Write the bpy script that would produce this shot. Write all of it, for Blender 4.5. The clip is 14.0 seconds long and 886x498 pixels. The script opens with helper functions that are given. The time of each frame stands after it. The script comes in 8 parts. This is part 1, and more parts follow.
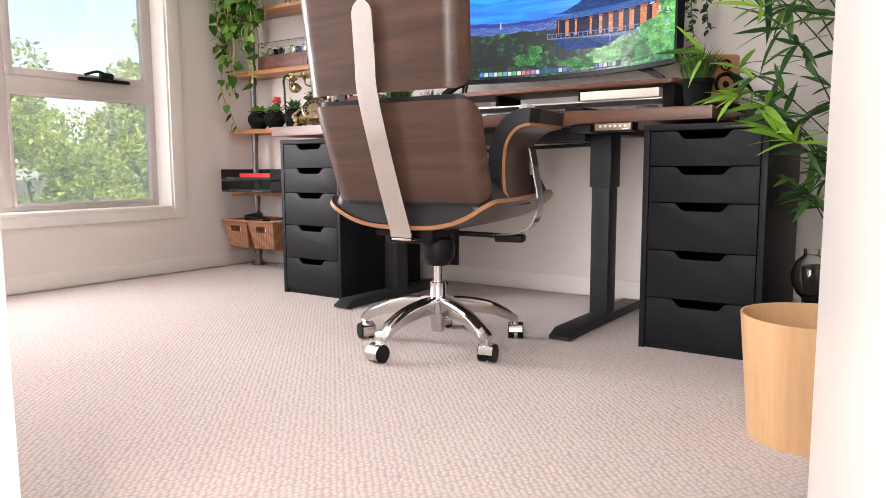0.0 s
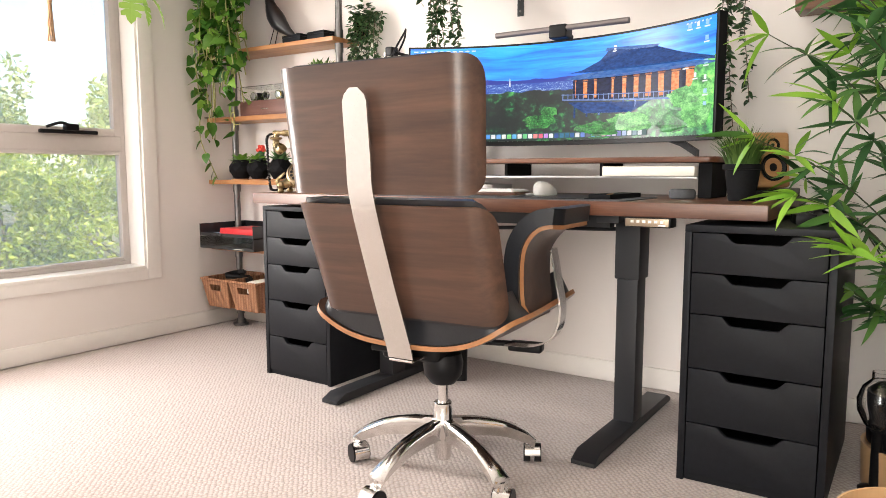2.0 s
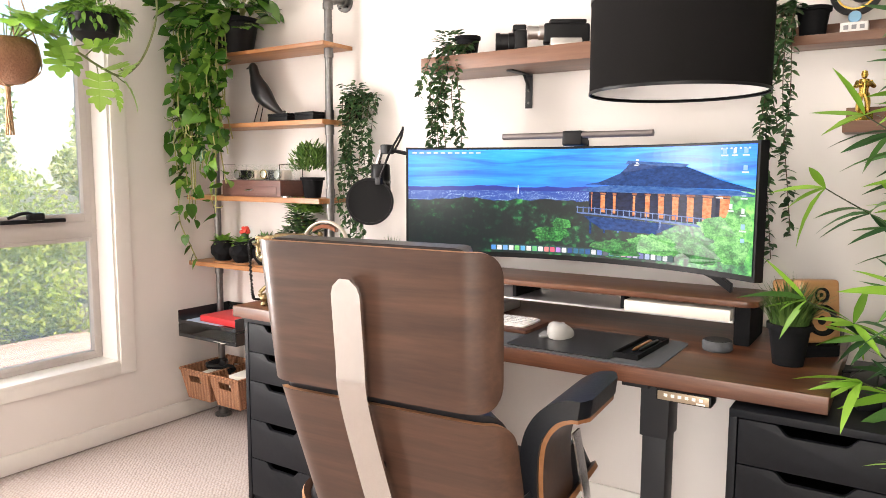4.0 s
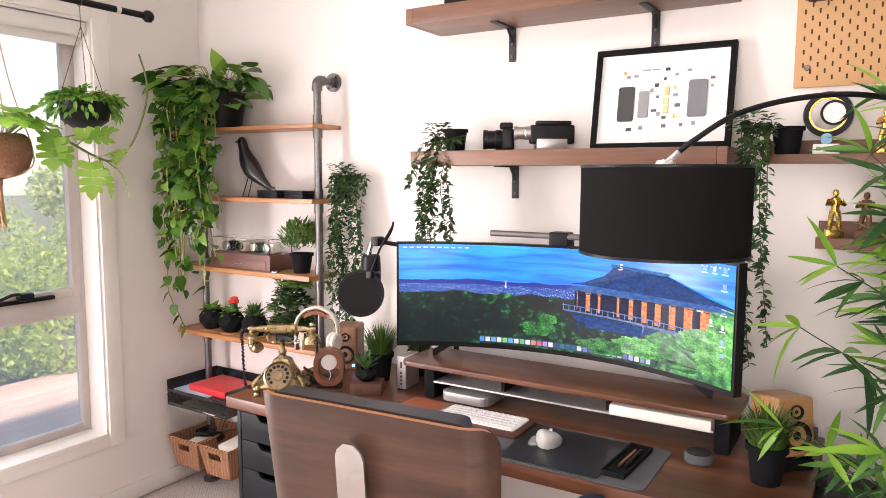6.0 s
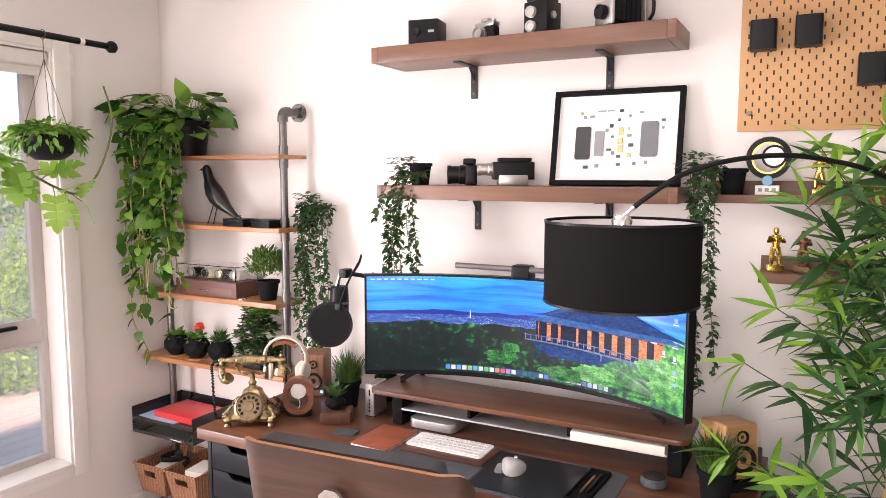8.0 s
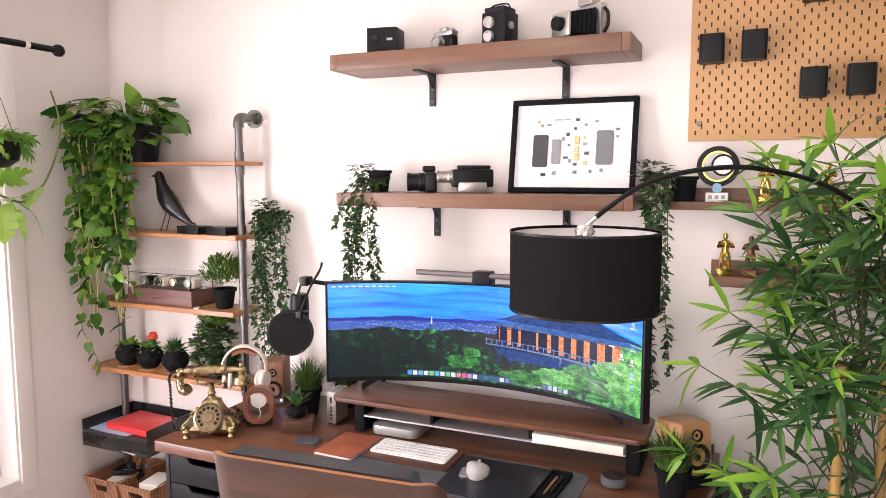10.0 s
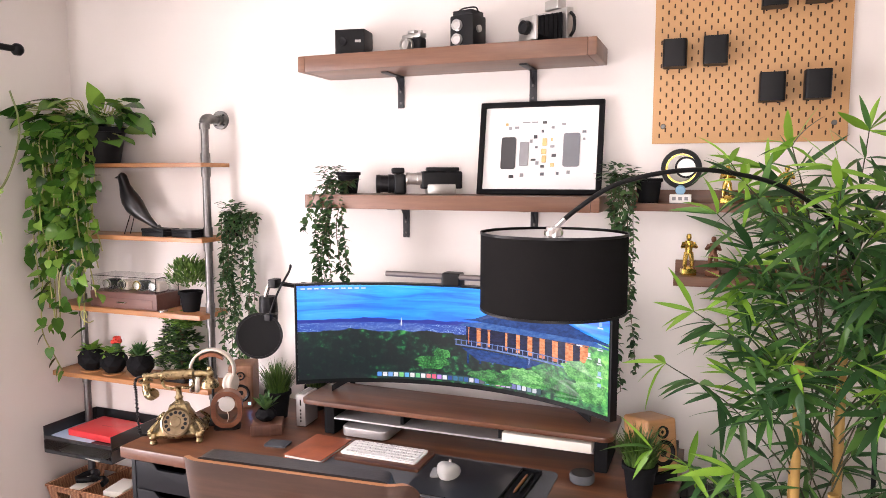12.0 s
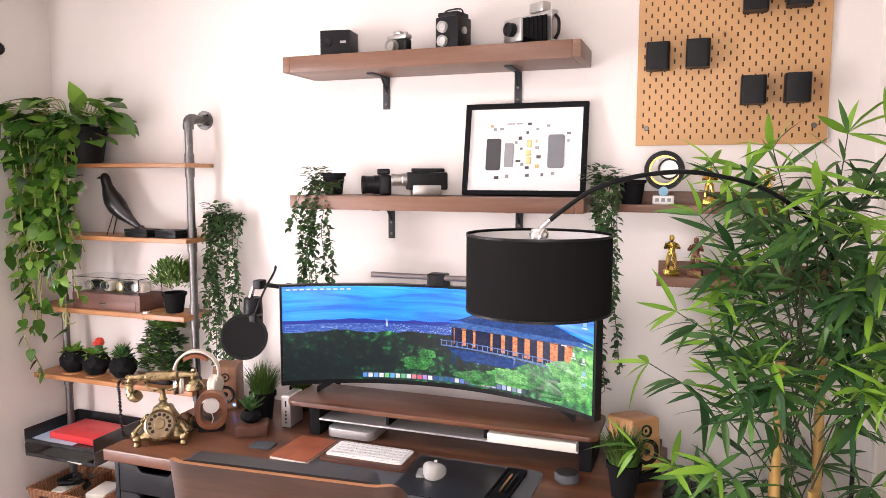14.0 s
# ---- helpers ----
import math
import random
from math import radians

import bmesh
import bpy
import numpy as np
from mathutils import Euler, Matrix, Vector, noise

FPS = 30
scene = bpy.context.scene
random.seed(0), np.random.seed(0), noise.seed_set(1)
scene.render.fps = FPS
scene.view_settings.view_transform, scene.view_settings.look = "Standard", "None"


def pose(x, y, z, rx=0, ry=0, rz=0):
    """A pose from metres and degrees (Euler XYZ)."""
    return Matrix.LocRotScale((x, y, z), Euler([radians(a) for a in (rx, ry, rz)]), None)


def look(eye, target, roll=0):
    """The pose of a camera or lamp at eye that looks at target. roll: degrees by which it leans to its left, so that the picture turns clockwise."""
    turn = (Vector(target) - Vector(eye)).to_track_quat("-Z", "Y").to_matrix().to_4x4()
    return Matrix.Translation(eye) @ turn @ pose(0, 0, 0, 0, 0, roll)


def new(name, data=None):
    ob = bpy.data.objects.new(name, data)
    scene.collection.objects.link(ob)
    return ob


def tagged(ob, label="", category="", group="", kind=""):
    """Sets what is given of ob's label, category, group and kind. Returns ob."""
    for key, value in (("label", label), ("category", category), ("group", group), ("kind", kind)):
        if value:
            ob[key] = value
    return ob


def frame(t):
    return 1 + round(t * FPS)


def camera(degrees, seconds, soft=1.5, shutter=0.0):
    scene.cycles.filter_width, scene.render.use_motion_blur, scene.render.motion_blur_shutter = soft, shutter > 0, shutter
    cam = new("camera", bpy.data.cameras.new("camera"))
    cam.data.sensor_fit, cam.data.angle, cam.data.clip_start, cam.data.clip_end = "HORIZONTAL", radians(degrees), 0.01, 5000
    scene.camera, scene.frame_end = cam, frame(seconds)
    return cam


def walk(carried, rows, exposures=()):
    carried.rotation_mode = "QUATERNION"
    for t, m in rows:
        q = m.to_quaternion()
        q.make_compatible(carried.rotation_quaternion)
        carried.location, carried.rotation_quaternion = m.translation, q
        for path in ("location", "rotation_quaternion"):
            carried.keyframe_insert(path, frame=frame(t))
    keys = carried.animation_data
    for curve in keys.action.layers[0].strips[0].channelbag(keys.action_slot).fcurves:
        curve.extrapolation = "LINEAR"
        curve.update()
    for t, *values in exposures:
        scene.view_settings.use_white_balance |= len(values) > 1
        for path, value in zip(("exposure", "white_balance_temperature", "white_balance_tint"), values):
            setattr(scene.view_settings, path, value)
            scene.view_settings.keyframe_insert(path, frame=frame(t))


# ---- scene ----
cam = camera(64.0, 14.0, soft=0.85)
PATH = [
    (0, (2.467, 0.545, 0.57), (1.338, 2.18, 0.344), -0.2),
    (0.5, (2.409, 0.607, 0.625), (1.283, 2.244, 0.398), -0.3),
    (1, (2.348, 0.673, 0.688), (1.227, 2.315, 0.464), -0.2),
    (1.5, (2.287, 0.743, 0.761), (1.172, 2.388, 0.54), -0.1),
    (2, (2.229, 0.819, 0.84), (1.12, 2.469, 0.622), 0.0),
    (2.5, (2.171, 0.892, 0.933), (1.069, 2.547, 0.717), 0.1),
    (3, (2.111, 0.956, 1.028), (1.013, 2.614, 0.811), 0.2),
    (3.5, (2.063, 1.012, 1.124), (0.97, 2.672, 0.908), 0.2),
    (4, (2.031, 1.056, 1.231), (0.941, 2.719, 1.019), 0.2),
    (6.5, (2.012, 0.98, 1.615), (0.997, 2.69, 1.406), 0.2),
    (7, (2.016, 0.952, 1.65), (1.027, 2.677, 1.441), 0.2),
    (7.5, (2.021, 0.931, 1.671), (1.06, 2.673, 1.467), 0.2),
    (8, (2.019, 0.916, 1.689), (1.09, 2.675, 1.484), 0.1),
    (10.5, (1.983, 0.871, 1.717), (1.213, 2.705, 1.514), 0.0),
    (11, (1.983, 0.868, 1.717), (1.236, 2.712, 1.515), 0.0),
    (11.5, (1.98, 0.865, 1.721), (1.254, 2.717, 1.517), -0.0),
    (12, (1.98, 0.859, 1.721), (1.271, 2.718, 1.518), -0.0),
    (12.5, (1.978, 0.856, 1.721), (1.285, 2.721, 1.519), 0.0),
    (13, (1.98, 0.854, 1.724), (1.297, 2.723, 1.522), 0.0),
    (13.5, (1.978, 0.848, 1.725), (1.305, 2.721, 1.524), 0.0),
    (14, (1.978, 0.85, 1.725), (1.311, 2.725, 1.522), 0.1),
]
# the picture is a little darker and cooler at the start and once the camera has risen
EXPOSURES = [(0, 1.36, 6500, 11), (1.5, 1.55, 6650, 7), (2.5, 1.67, 6850, 6), (4, 1.67, 6850, 8), (6.5, 1.52, 6600, 15), (14, 1.52, 6550, 17)]
walk(cam, [(t, look(eye, target, roll)) for t, eye, target, roll in PATH], EXPOSURES)

# ---- world and light ----
world = bpy.data.worlds.new("world")
scene.world = world
world.use_nodes = True
wn, wl = world.node_tree.nodes, world.node_tree.links
sky = wn.new("ShaderNodeTexSky")
sky.sky_type, sky.sun_disc, sky.sun_elevation, sky.sun_rotation = "NISHITA", False, radians(53), radians(130)
wl.new(sky.outputs["Color"], wn["Background"].inputs["Color"])
wn["Background"].inputs["Strength"].default_value = 0.15

sun = new("sun", bpy.data.lights.new("sun", "SUN"))
sun.data.energy, sun.data.angle, sun.data.color = 5.0, radians(3), (1.0, 0.95, 0.88)
sun.matrix_world = look((6, -3, 9), (0, 2, 0))


def area_lamp(name, eye, target, w, h, watts, colour=(1, 1, 1)):
    lamp = new(name, bpy.data.lights.new(name, "AREA"))
    lamp.data.shape, lamp.data.size, lamp.data.size_y = "RECTANGLE", w, h
    lamp.data.energy, lamp.data.color = watts, colour
    lamp.matrix_world = look(eye, target)
    return lamp


# daylight in the near half of the window's opening
area_lamp("window_daylight", (-1.04, 1.66, 1.28), (2, 1.95, 1.1), 0.62, 1.75, 33, (1.0, 0.94, 0.955))
# unseen fill lamps added at the ceilings of the room and the hall
area_lamp("ceiling_fill", (1.25, 1.95, 2.545), (1.3, 2.4, 0), 0.4, 0.4, 8, (1.0, 0.92, 0.88))
area_lamp("hall_ceiling_fill", (2.0, -0.35, 2.545), (1.4, 2.6, 0.5), 0.4, 0.4, 4, (1.0, 0.92, 0.88))
# fill lamps in two unseen openings added to the hall behind the doorway
XR_HALL = 2.50
area_lamp("hall_south_fill", (1.9, -1.18, 1.25), (1.75, 3.0, 0.95), 1.2, 1.7, 10, (1.0, 0.95, 0.93))
area_lamp("hall_side_fill", (XR_HALL, -0.4, 1.25), (1.0, 2.4, 0.75), 1.1, 1.7, 22, (1.0, 0.95, 0.93))

# ---- tools ----
def bm_box(bm, x0, x1, y0, y1, z0, z1, bevel=0.0, seg=2):
    r = bmesh.ops.create_cube(bm, size=1.0)
    for v in r["verts"]:
        v.co = Vector((x0 + (v.co.x + 0.5) * (x1 - x0), y0 + (v.co.y + 0.5) * (y1 - y0), z0 + (v.co.z + 0.5) * (z1 - z0)))
    if bevel:
        edges = list({e for v in r["verts"] for e in v.link_edges})
        bmesh.ops.bevel(bm, geom=edges, offset=bevel, segments=seg, affect="EDGES", profile=0.6)
    return bm


def boxed(x0, x1, y0, y1, z0, z1, bevel=0.0, seg=2):
    return bm_box(bmesh.new(), x0, x1, y0, y1, z0, z1, bevel, seg)


def bm_cyl(bm, p0, p1, r0, r1=None, seg=20):
    """A closed, tapered rod from p0 to p1."""
    p0, p1 = Vector(p0), Vector(p1)
    r1 = r0 if r1 is None else r1
    q = (p1 - p0).to_track_quat("Z", "Y").to_matrix()
    rings = []
    for p, r in ((p0, r0), (p1, r1)):
        rings.append([bm.verts.new(p + q @ Vector((r * math.cos(a), r * math.sin(a), 0))) for a in (2 * math.pi * i / seg for i in range(seg))])
    for i in range(seg):
        bm.faces.new((rings[0][i], rings[0][(i + 1) % seg], rings[1][(i + 1) % seg], rings[1][i]))
    bm.faces.new(rings[0][::-1])
    bm.faces.new(rings[1])
    return bm


def rod(p0, p1, r0, r1=None, seg=20):
    return bm_cyl(bmesh.new(), p0, p1, r0, r1, seg)


def bm_lathe(bm, profile, seg=28, at=(0, 0, 0), turn=None):
    """Turns (radius, height) pairs round the z axis."""
    at = Vector(at)
    turn = turn or Matrix.Identity(3)
    rings = []
    for r, z in profile:
        if r < 1e-5:
            rings.append([bm.verts.new(at + turn @ Vector((0, 0, z)))])
        else:
            rings.append([bm.verts.new(at + turn @ Vector((r * math.cos(a), r * math.sin(a), z))) for a in (2 * math.pi * i / seg for i in range(seg))])
    for a, b in zip(rings, rings[1:]):
        for i in range(seg):
            j = (i + 1) % seg
            if len(a) == 1 and len(b) == 1:
                continue
            if len(a) == 1:
                bm.faces.new((a[0], b[j], b[i]))
            elif len(b) == 1:
                bm.faces.new((a[i], a[j], b[0]))
            else:
                bm.faces.new((a[i], a[j], b[j], b[i]))
    return bm


def turned(profile, seg=28, at=(0, 0, 0), turn=None):
    return bm_lathe(bmesh.new(), profile, seg, at, turn)


def bm_tube(bm, pts, r, seg=8, taper=None):
    """A round tube along a line of points."""
    pts = [Vector(p) for p in pts]
    n = len(pts)
    rings = []
    up = Vector((0.13, 0.21, 0.97))
    for i, p in enumerate(pts):
        d = (pts[min(i + 1, n - 1)] - pts[max(i - 1, 0)]).normalized()
        a = d.cross(up)
        if a.length < 0.05:
            a = d.cross(Vector((1, 0, 0)))
        a.normalize()
        b = d.cross(a)
        rr = r if taper is None else r + (taper - r) * i / max(1, n - 1)
        rings.append([bm.verts.new(p + rr * (a * math.cos(t) + b * math.sin(t))) for t in (2 * math.pi * k / seg for k in range(seg))])
    for u, v in zip(rings, rings[1:]):
        for k in range(seg):
            m = (k + 1) % seg
            bm.faces.new((u[k], u[m], v[m], v[k]))
    bm.faces.new(rings[0][::-1])
    bm.faces.new(rings[-1])
    return bm


def tube(pts, r, seg=8, taper=None):
    return bm_tube(bmesh.new(), pts, r, seg, taper)


def curve_pts(ctrl, n=10):
    """A smooth line through control points."""
    P = [Vector(p) for p in ctrl]
    P = [P[0] * 2 - P[1]] + P + [P[-1] * 2 - P[-2]]
    out = []
    for i in range(1, len(P) - 2):
        for k in range(n):
            t = k / n
            a, b, c, d = P[i - 1], P[i], P[i + 1], P[i + 2]
            out.append(0.5 * ((2 * b) + (c - a) * t + (2 * a - 5 * b + 4 * c - d) * t * t + (3 * b - a - 3 * c + d) * t ** 3))
    out.append(P[-2])
    return out


def bm_prism(bm, outline, axis, lo, hi, bevel=0.0):
    """A flat outline of (u, v) pairs drawn out along an axis: 'x' (u=y, v=z), 'y' (u=x, v=z) or 'z' (u=x, v=y)."""
    def place(u, v, w):
        return {"x": (w, u, v), "y": (u, w, v), "z": (u, v, w)}[axis]
    a = [bm.verts.new(place(u, v, lo)) for u, v in outline]
    b = [bm.verts.new(place(u, v, hi)) for u, v in outline]
    n = len(outline)
    fs = [bm.faces.new(a), bm.faces.new(b[::-1])]
    for i in range(n):
        fs.append(bm.faces.new((a[i], b[i], b[(i + 1) % n], a[(i + 1) % n])))
    bmesh.ops.recalc_face_normals(bm, faces=fs)
    if bevel:
        caps = set(fs[0].edges) | set(fs[1].edges)
        bmesh.ops.bevel(bm, geom=list(caps), offset=bevel, segments=2, affect="EDGES", profile=0.6)
    return bm


def prism(outline, axis, lo, hi, bevel=0.0):
    return bm_prism(bmesh.new(), outline, axis, lo, hi, bevel)


def round_rect(w, h, r, n=6, cx=0.0, cy=0.0):
    pts = []
    for sx, sy, a0 in ((1, 1, 0), (-1, 1, 90), (-1, -1, 180), (1, -1, 270)):
        for k in range(n + 1):
            a = radians(a0 + 90 * k / n)
            pts.append((cx + sx * (w / 2 - r) + r * math.cos(a), cy + sy * (h / 2 - r) + r * math.sin(a)))
    return pts


def mesh_of(name, bm, material, smooth=40):
    me = bpy.data.meshes.new(name)
    bmesh.ops.recalc_face_normals(bm, faces=bm.faces)
    bm.to_mesh(me)
    bm.free()
    for m in material if isinstance(material, (list, tuple)) else (material,):
        me.materials.append(m)
    if smooth:
        me.shade_smooth()
        me.set_sharp_from_angle(angle=radians(smooth))
    return me


def part(name, bm, material, parent=None, label="", smooth=40, m=None):
    """One bmesh as one object, under its thing where that is given."""
    ob = new(name, mesh_of(name, bm, material, smooth))
    if m is not None:
        ob.matrix_basis = m
    if parent is not None:
        ob.parent = parent
    if label:
        ob["label"] = label
    return ob


def thing(name, at, label, category, group="", rz=0.0, m=None):
    ob = new(name)
    ob.empty_display_size = 0.05
    ob.matrix_basis = m if m is not None else pose(*at, 0, 0, rz)
    return tagged(ob, label, category, group)


def whole(name, bm, material, label, category, group="", at=(0, 0, 0), rz=0.0, kind="", smooth=40, m=None):
    """A thing that is one mesh."""
    ob = new(name, mesh_of(name, bm, material, smooth))
    ob.matrix_basis = m if m is not None else pose(*at, 0, 0, rz)
    return tagged(ob, label, category, group, kind)

# ---- materials ----
class Nodes:
    """A small hand for node trees."""

    def __init__(self, name):
        self.mat = bpy.data.materials.new(name)
        self.mat.use_nodes = True
        self.t = self.mat.node_tree
        self.bsdf = self.t.nodes["Principled BSDF"]
        self.coord = None

    def add(self, kind, **values):
        n = self.t.nodes.new(kind)
        for k, v in values.items():
            if k in n.inputs:
                n.inputs[k].default_value = v
        return n

    def link(self, a, b):
        self.t.links.new(a, b)

    def place(self, scale=(1, 1, 1), turn=(0, 0, 0), space="Object"):
        if self.coord is None:
            self.coord = self.t.nodes.new("ShaderNodeTexCoord")
        mp = self.t.nodes.new("ShaderNodeMapping")
        mp.inputs["Scale"].default_value = scale
        mp.inputs["Rotation"].default_value = [radians(a) for a in turn]
        self.link(self.coord.outputs[space], mp.inputs["Vector"])
        return mp.outputs["Vector"]

    def noise(self, vec, scale, detail=4, rough=0.55, distort=0.0):
        n = self.add("ShaderNodeTexNoise", Scale=scale, Detail=detail, Roughness=rough, Distortion=distort)
        self.link(vec, n.inputs["Vector"])
        return n.outputs["Fac"]

    def ramp(self, fac, stops):
        r = self.t.nodes.new("ShaderNodeValToRGB")
        while len(r.color_ramp.elements) < len(stops):
            r.color_ramp.elements.new(0.5)
        for e, (p, c) in zip(r.color_ramp.elements, stops):
            e.position, e.color = p, (*c, 1) if len(c) == 3 else c
        self.link(fac, r.inputs["Fac"])
        return r.outputs["Color"]

    def mix(self, fac, a, b, mode="MIX"):
        m = self.t.nodes.new("ShaderNodeMix")
        m.data_type, m.blend_type = "RGBA", mode
        for sock, v in ((m.inputs[0], fac), (m.inputs[6], a), (m.inputs[7], b)):
            if hasattr(v, "is_output"):
                self.link(v, sock)
            else:
                sock.default_value = v if not isinstance(v, tuple) else (*v[:3], 1)
        return m.outputs[2]

    def math(self, op, a, b=0.0):
        m = self.t.nodes.new("ShaderNodeMath")
        m.operation = op
        for sock, v in zip(m.inputs, (a, b)):
            if hasattr(v, "is_output"):
                self.link(v, sock)
            else:
                sock.default_value = v
        return m.outputs[0]

    def span(self, fac, lo, hi):
        m = self.t.nodes.new("ShaderNodeMapRange")
        m.inputs["To Min"].default_value, m.inputs["To Max"].default_value = lo, hi
        self.link(fac, m.inputs["Value"])
        return m.outputs["Result"]

    def set(self, **values):
        for k, v in values.items():
            sock = self.bsdf.inputs[k.replace("_", " ")]
            if hasattr(v, "is_output"):
                self.link(v, sock)
            else:
                sock.default_value = (*v, 1) if isinstance(v, tuple) and len(v) == 3 and sock.type == "RGBA" else v
        return self

    def bump(self, height, strength=0.3, depth=0.002):
        b = self.add("ShaderNodeBump", Strength=strength, Distance=depth)
        self.link(height, b.inputs["Height"])
        self.link(b.outputs["Normal"], self.bsdf.inputs["Normal"])
        return self


def shade(c, k):
    return tuple(min(1.0, v * k) for v in c)


def plain(name, colour, rough=0.5, metal=0.0, vary=0.12, scale=30, bump=0.1, depth=0.0006, coat=0.0, patch=3.0, spec=0.5):
    """Paint, plastic, leather or metal with fine grain and slow patches."""
    n = Nodes(name)
    v = n.place()
    fine, slow = n.noise(v, scale, 5), n.noise(v, patch, 3)
    f = n.math("ADD", n.math("MULTIPLY", fine, 0.5), n.math("MULTIPLY", slow, 0.5))
    n.set(Base_Color=n.ramp(f, [(0.3, shade(colour, 1 - vary)), (0.7, shade(colour, 1 + vary))]), Metallic=metal, Specular_IOR_Level=spec,
          Roughness=n.span(f, max(0.02, rough - 0.08), min(1, rough + 0.08)))
    if coat:
        n.set(Coat_Weight=coat, Coat_Roughness=0.1)
    if bump:
        n.bump(fine, bump, depth)
    return n.mat


def wood(name, dark, mid, light, axis="x", rough=0.4, coat=0.0, grain=26.0, stretch=14.0):
    """Wood with its grain along an axis."""
    n = Nodes(name)
    s = {"x": (1 / stretch, 1, 1), "y": (1, 1 / stretch, 1), "z": (1, 1, 1 / stretch)}[axis]
    v = n.place(s)
    rnd = n.t.nodes.new("ShaderNodeObjectInfo").outputs["Random"]
    shift = n.t.nodes.new("ShaderNodeVectorMath")
    shift.operation = "ADD"
    n.link(v, shift.inputs[0])
    comb = n.t.nodes.new("ShaderNodeCombineXYZ")
    for k in range(3):
        n.link(n.math("MULTIPLY", rnd, 7.0 + 3 * k), comb.inputs[k])
    n.link(comb.outputs[0], shift.inputs[1])
    v = shift.outputs[0]
    broad = n.noise(v, grain * 0.35, 4, 0.6, 1.2)
    fine = n.noise(v, grain * 4, 6, 0.7)
    f = n.math("ADD", n.math("MULTIPLY", broad, 0.68), n.math("MULTIPLY", fine, 0.32))
    n.set(Base_Color=n.ramp(f, [(0.3, dark), (0.5, mid), (0.72, light)]), Roughness=n.span(fine, rough - 0.08, rough + 0.12))
    if coat:
        n.set(Coat_Weight=coat, Coat_Roughness=0.18)
    n.bump(fine, 0.12, 0.0008)
    return n.mat


def wall_paint(name, colour):
    n = Nodes(name)
    v = n.place()
    fine, slow = n.noise(v, 220, 3), n.noise(v, 1.4, 4)
    n.set(Base_Color=n.ramp(slow, [(0.3, shade(colour, 0.96)), (0.7, shade(colour, 1.02))]), Roughness=0.62)
    n.bump(fine, 0.12, 0.0006)
    return n.mat


def carpet_mat():
    n = Nodes("loop_carpet")
    v = n.place()
    # rows of loops: a fine woven lattice
    w1 = n.add("ShaderNodeTexVoronoi", Scale=1.0, Randomness=0.45)
    n.link(n.place((88, 70, 1), (0, 0, 40)), w1.inputs["Vector"])
    w1.voronoi_dimensions = "2D"
    loops = n.span(w1.outputs["Distance"], 1.0, 0.0)
    slow, fine = n.noise(v, 1.6, 4), n.noise(v, 300, 3)
    tone = n.ramp(n.math("ADD", n.math("MULTIPLY", loops, 0.75), n.math("MULTIPLY", fine, 0.25)),
                  [(0.25, (0.27, 0.215, 0.19)), (0.55, (0.40, 0.335, 0.305)), (0.8, (0.48, 0.415, 0.385))])
    n.set(Base_Color=n.mix(0.22, tone, n.ramp(slow, [(0.3, (0.34, 0.285, 0.255)), (0.7, (0.48, 0.425, 0.395))])), Roughness=0.95)
    n.set(Sheen_Weight=0.25)
    n.bump(loops, 0.7, 0.005)
    return n.mat


def glass_mat(name, tint=(1, 1, 1), rough=0.0):
    n = Nodes(name)
    n.set(Base_Color=tint, Roughness=rough, Transmission_Weight=1.0, IOR=1.45)
    return n.mat


def glow(name, colour, strength):
    n = Nodes(name)
    n.set(Base_Color=colour, Emission_Color=colour, Emission_Strength=strength, Roughness=0.4)
    return n.mat


WALL = wall_paint("warm_white_wall", (0.75, 0.705, 0.67))
TRIM = plain("white_gloss_trim", (0.78, 0.75, 0.71), 0.35, vary=0.03, bump=0.04)
CEIL = wall_paint("ceiling_white", (0.82, 0.81, 0.79))
ALU = plain("grey_window_frame", (0.50, 0.46, 0.43), 0.45, vary=0.05, bump=0.05)
CARPET = carpet_mat()
BLACK_WOOD = plain("black_brown_stain", (0.008, 0.009, 0.0115), 0.48, vary=0.35, scale=60, bump=0.15, spec=0.18)
BLACK = plain("black_plastic", (0.006, 0.006, 0.007), 0.42, vary=0.2, spec=0.22)
MATT_BLACK = plain("matt_black", (0.007, 0.007, 0.008), 0.75, vary=0.25, scale=120, spec=0.12)
BLACK_STEEL = plain("powder_coated_steel", (0.010, 0.011, 0.014), 0.5, vary=0.2, scale=300, bump=0.2)
LEATHER = plain("black_leather", (0.009, 0.010, 0.013), 0.38, vary=0.3, scale=160, bump=0.45, depth=0.001)
CHROME = plain("polished_aluminium", (0.72, 0.71, 0.70), 0.14, 1.0, vary=0.05, scale=20, bump=0.03)
BRUSHED = plain("brushed_steel", (0.72, 0.71, 0.69), 0.14, 1.0, vary=0.06, scale=80, bump=0.06)
SILVER = plain("silver_aluminium", (0.58, 0.57, 0.57), 0.38, 0.7, vary=0.05)
WALNUT = wood("walnut_veneer", (0.024, 0.0115, 0.0075), (0.056, 0.027, 0.017), (0.105, 0.053, 0.032), "x", 0.33, 0.18)
DESK_WOOD = wood("desk_walnut", (0.036, 0.013, 0.007), (0.100, 0.036, 0.017), (0.215, 0.088, 0.040), "x", 0.38, 0.12)
SHELF_WOOD = wood("shelf_walnut", (0.085, 0.034, 0.018), (0.150, 0.066, 0.035), (0.235, 0.112, 0.062), "x", 0.42, 0.1)
PINE = wood("oiled_pine", (0.22, 0.085, 0.03), (0.38, 0.165, 0.06), (0.52, 0.27, 0.115), "x", 0.42, 0.15)
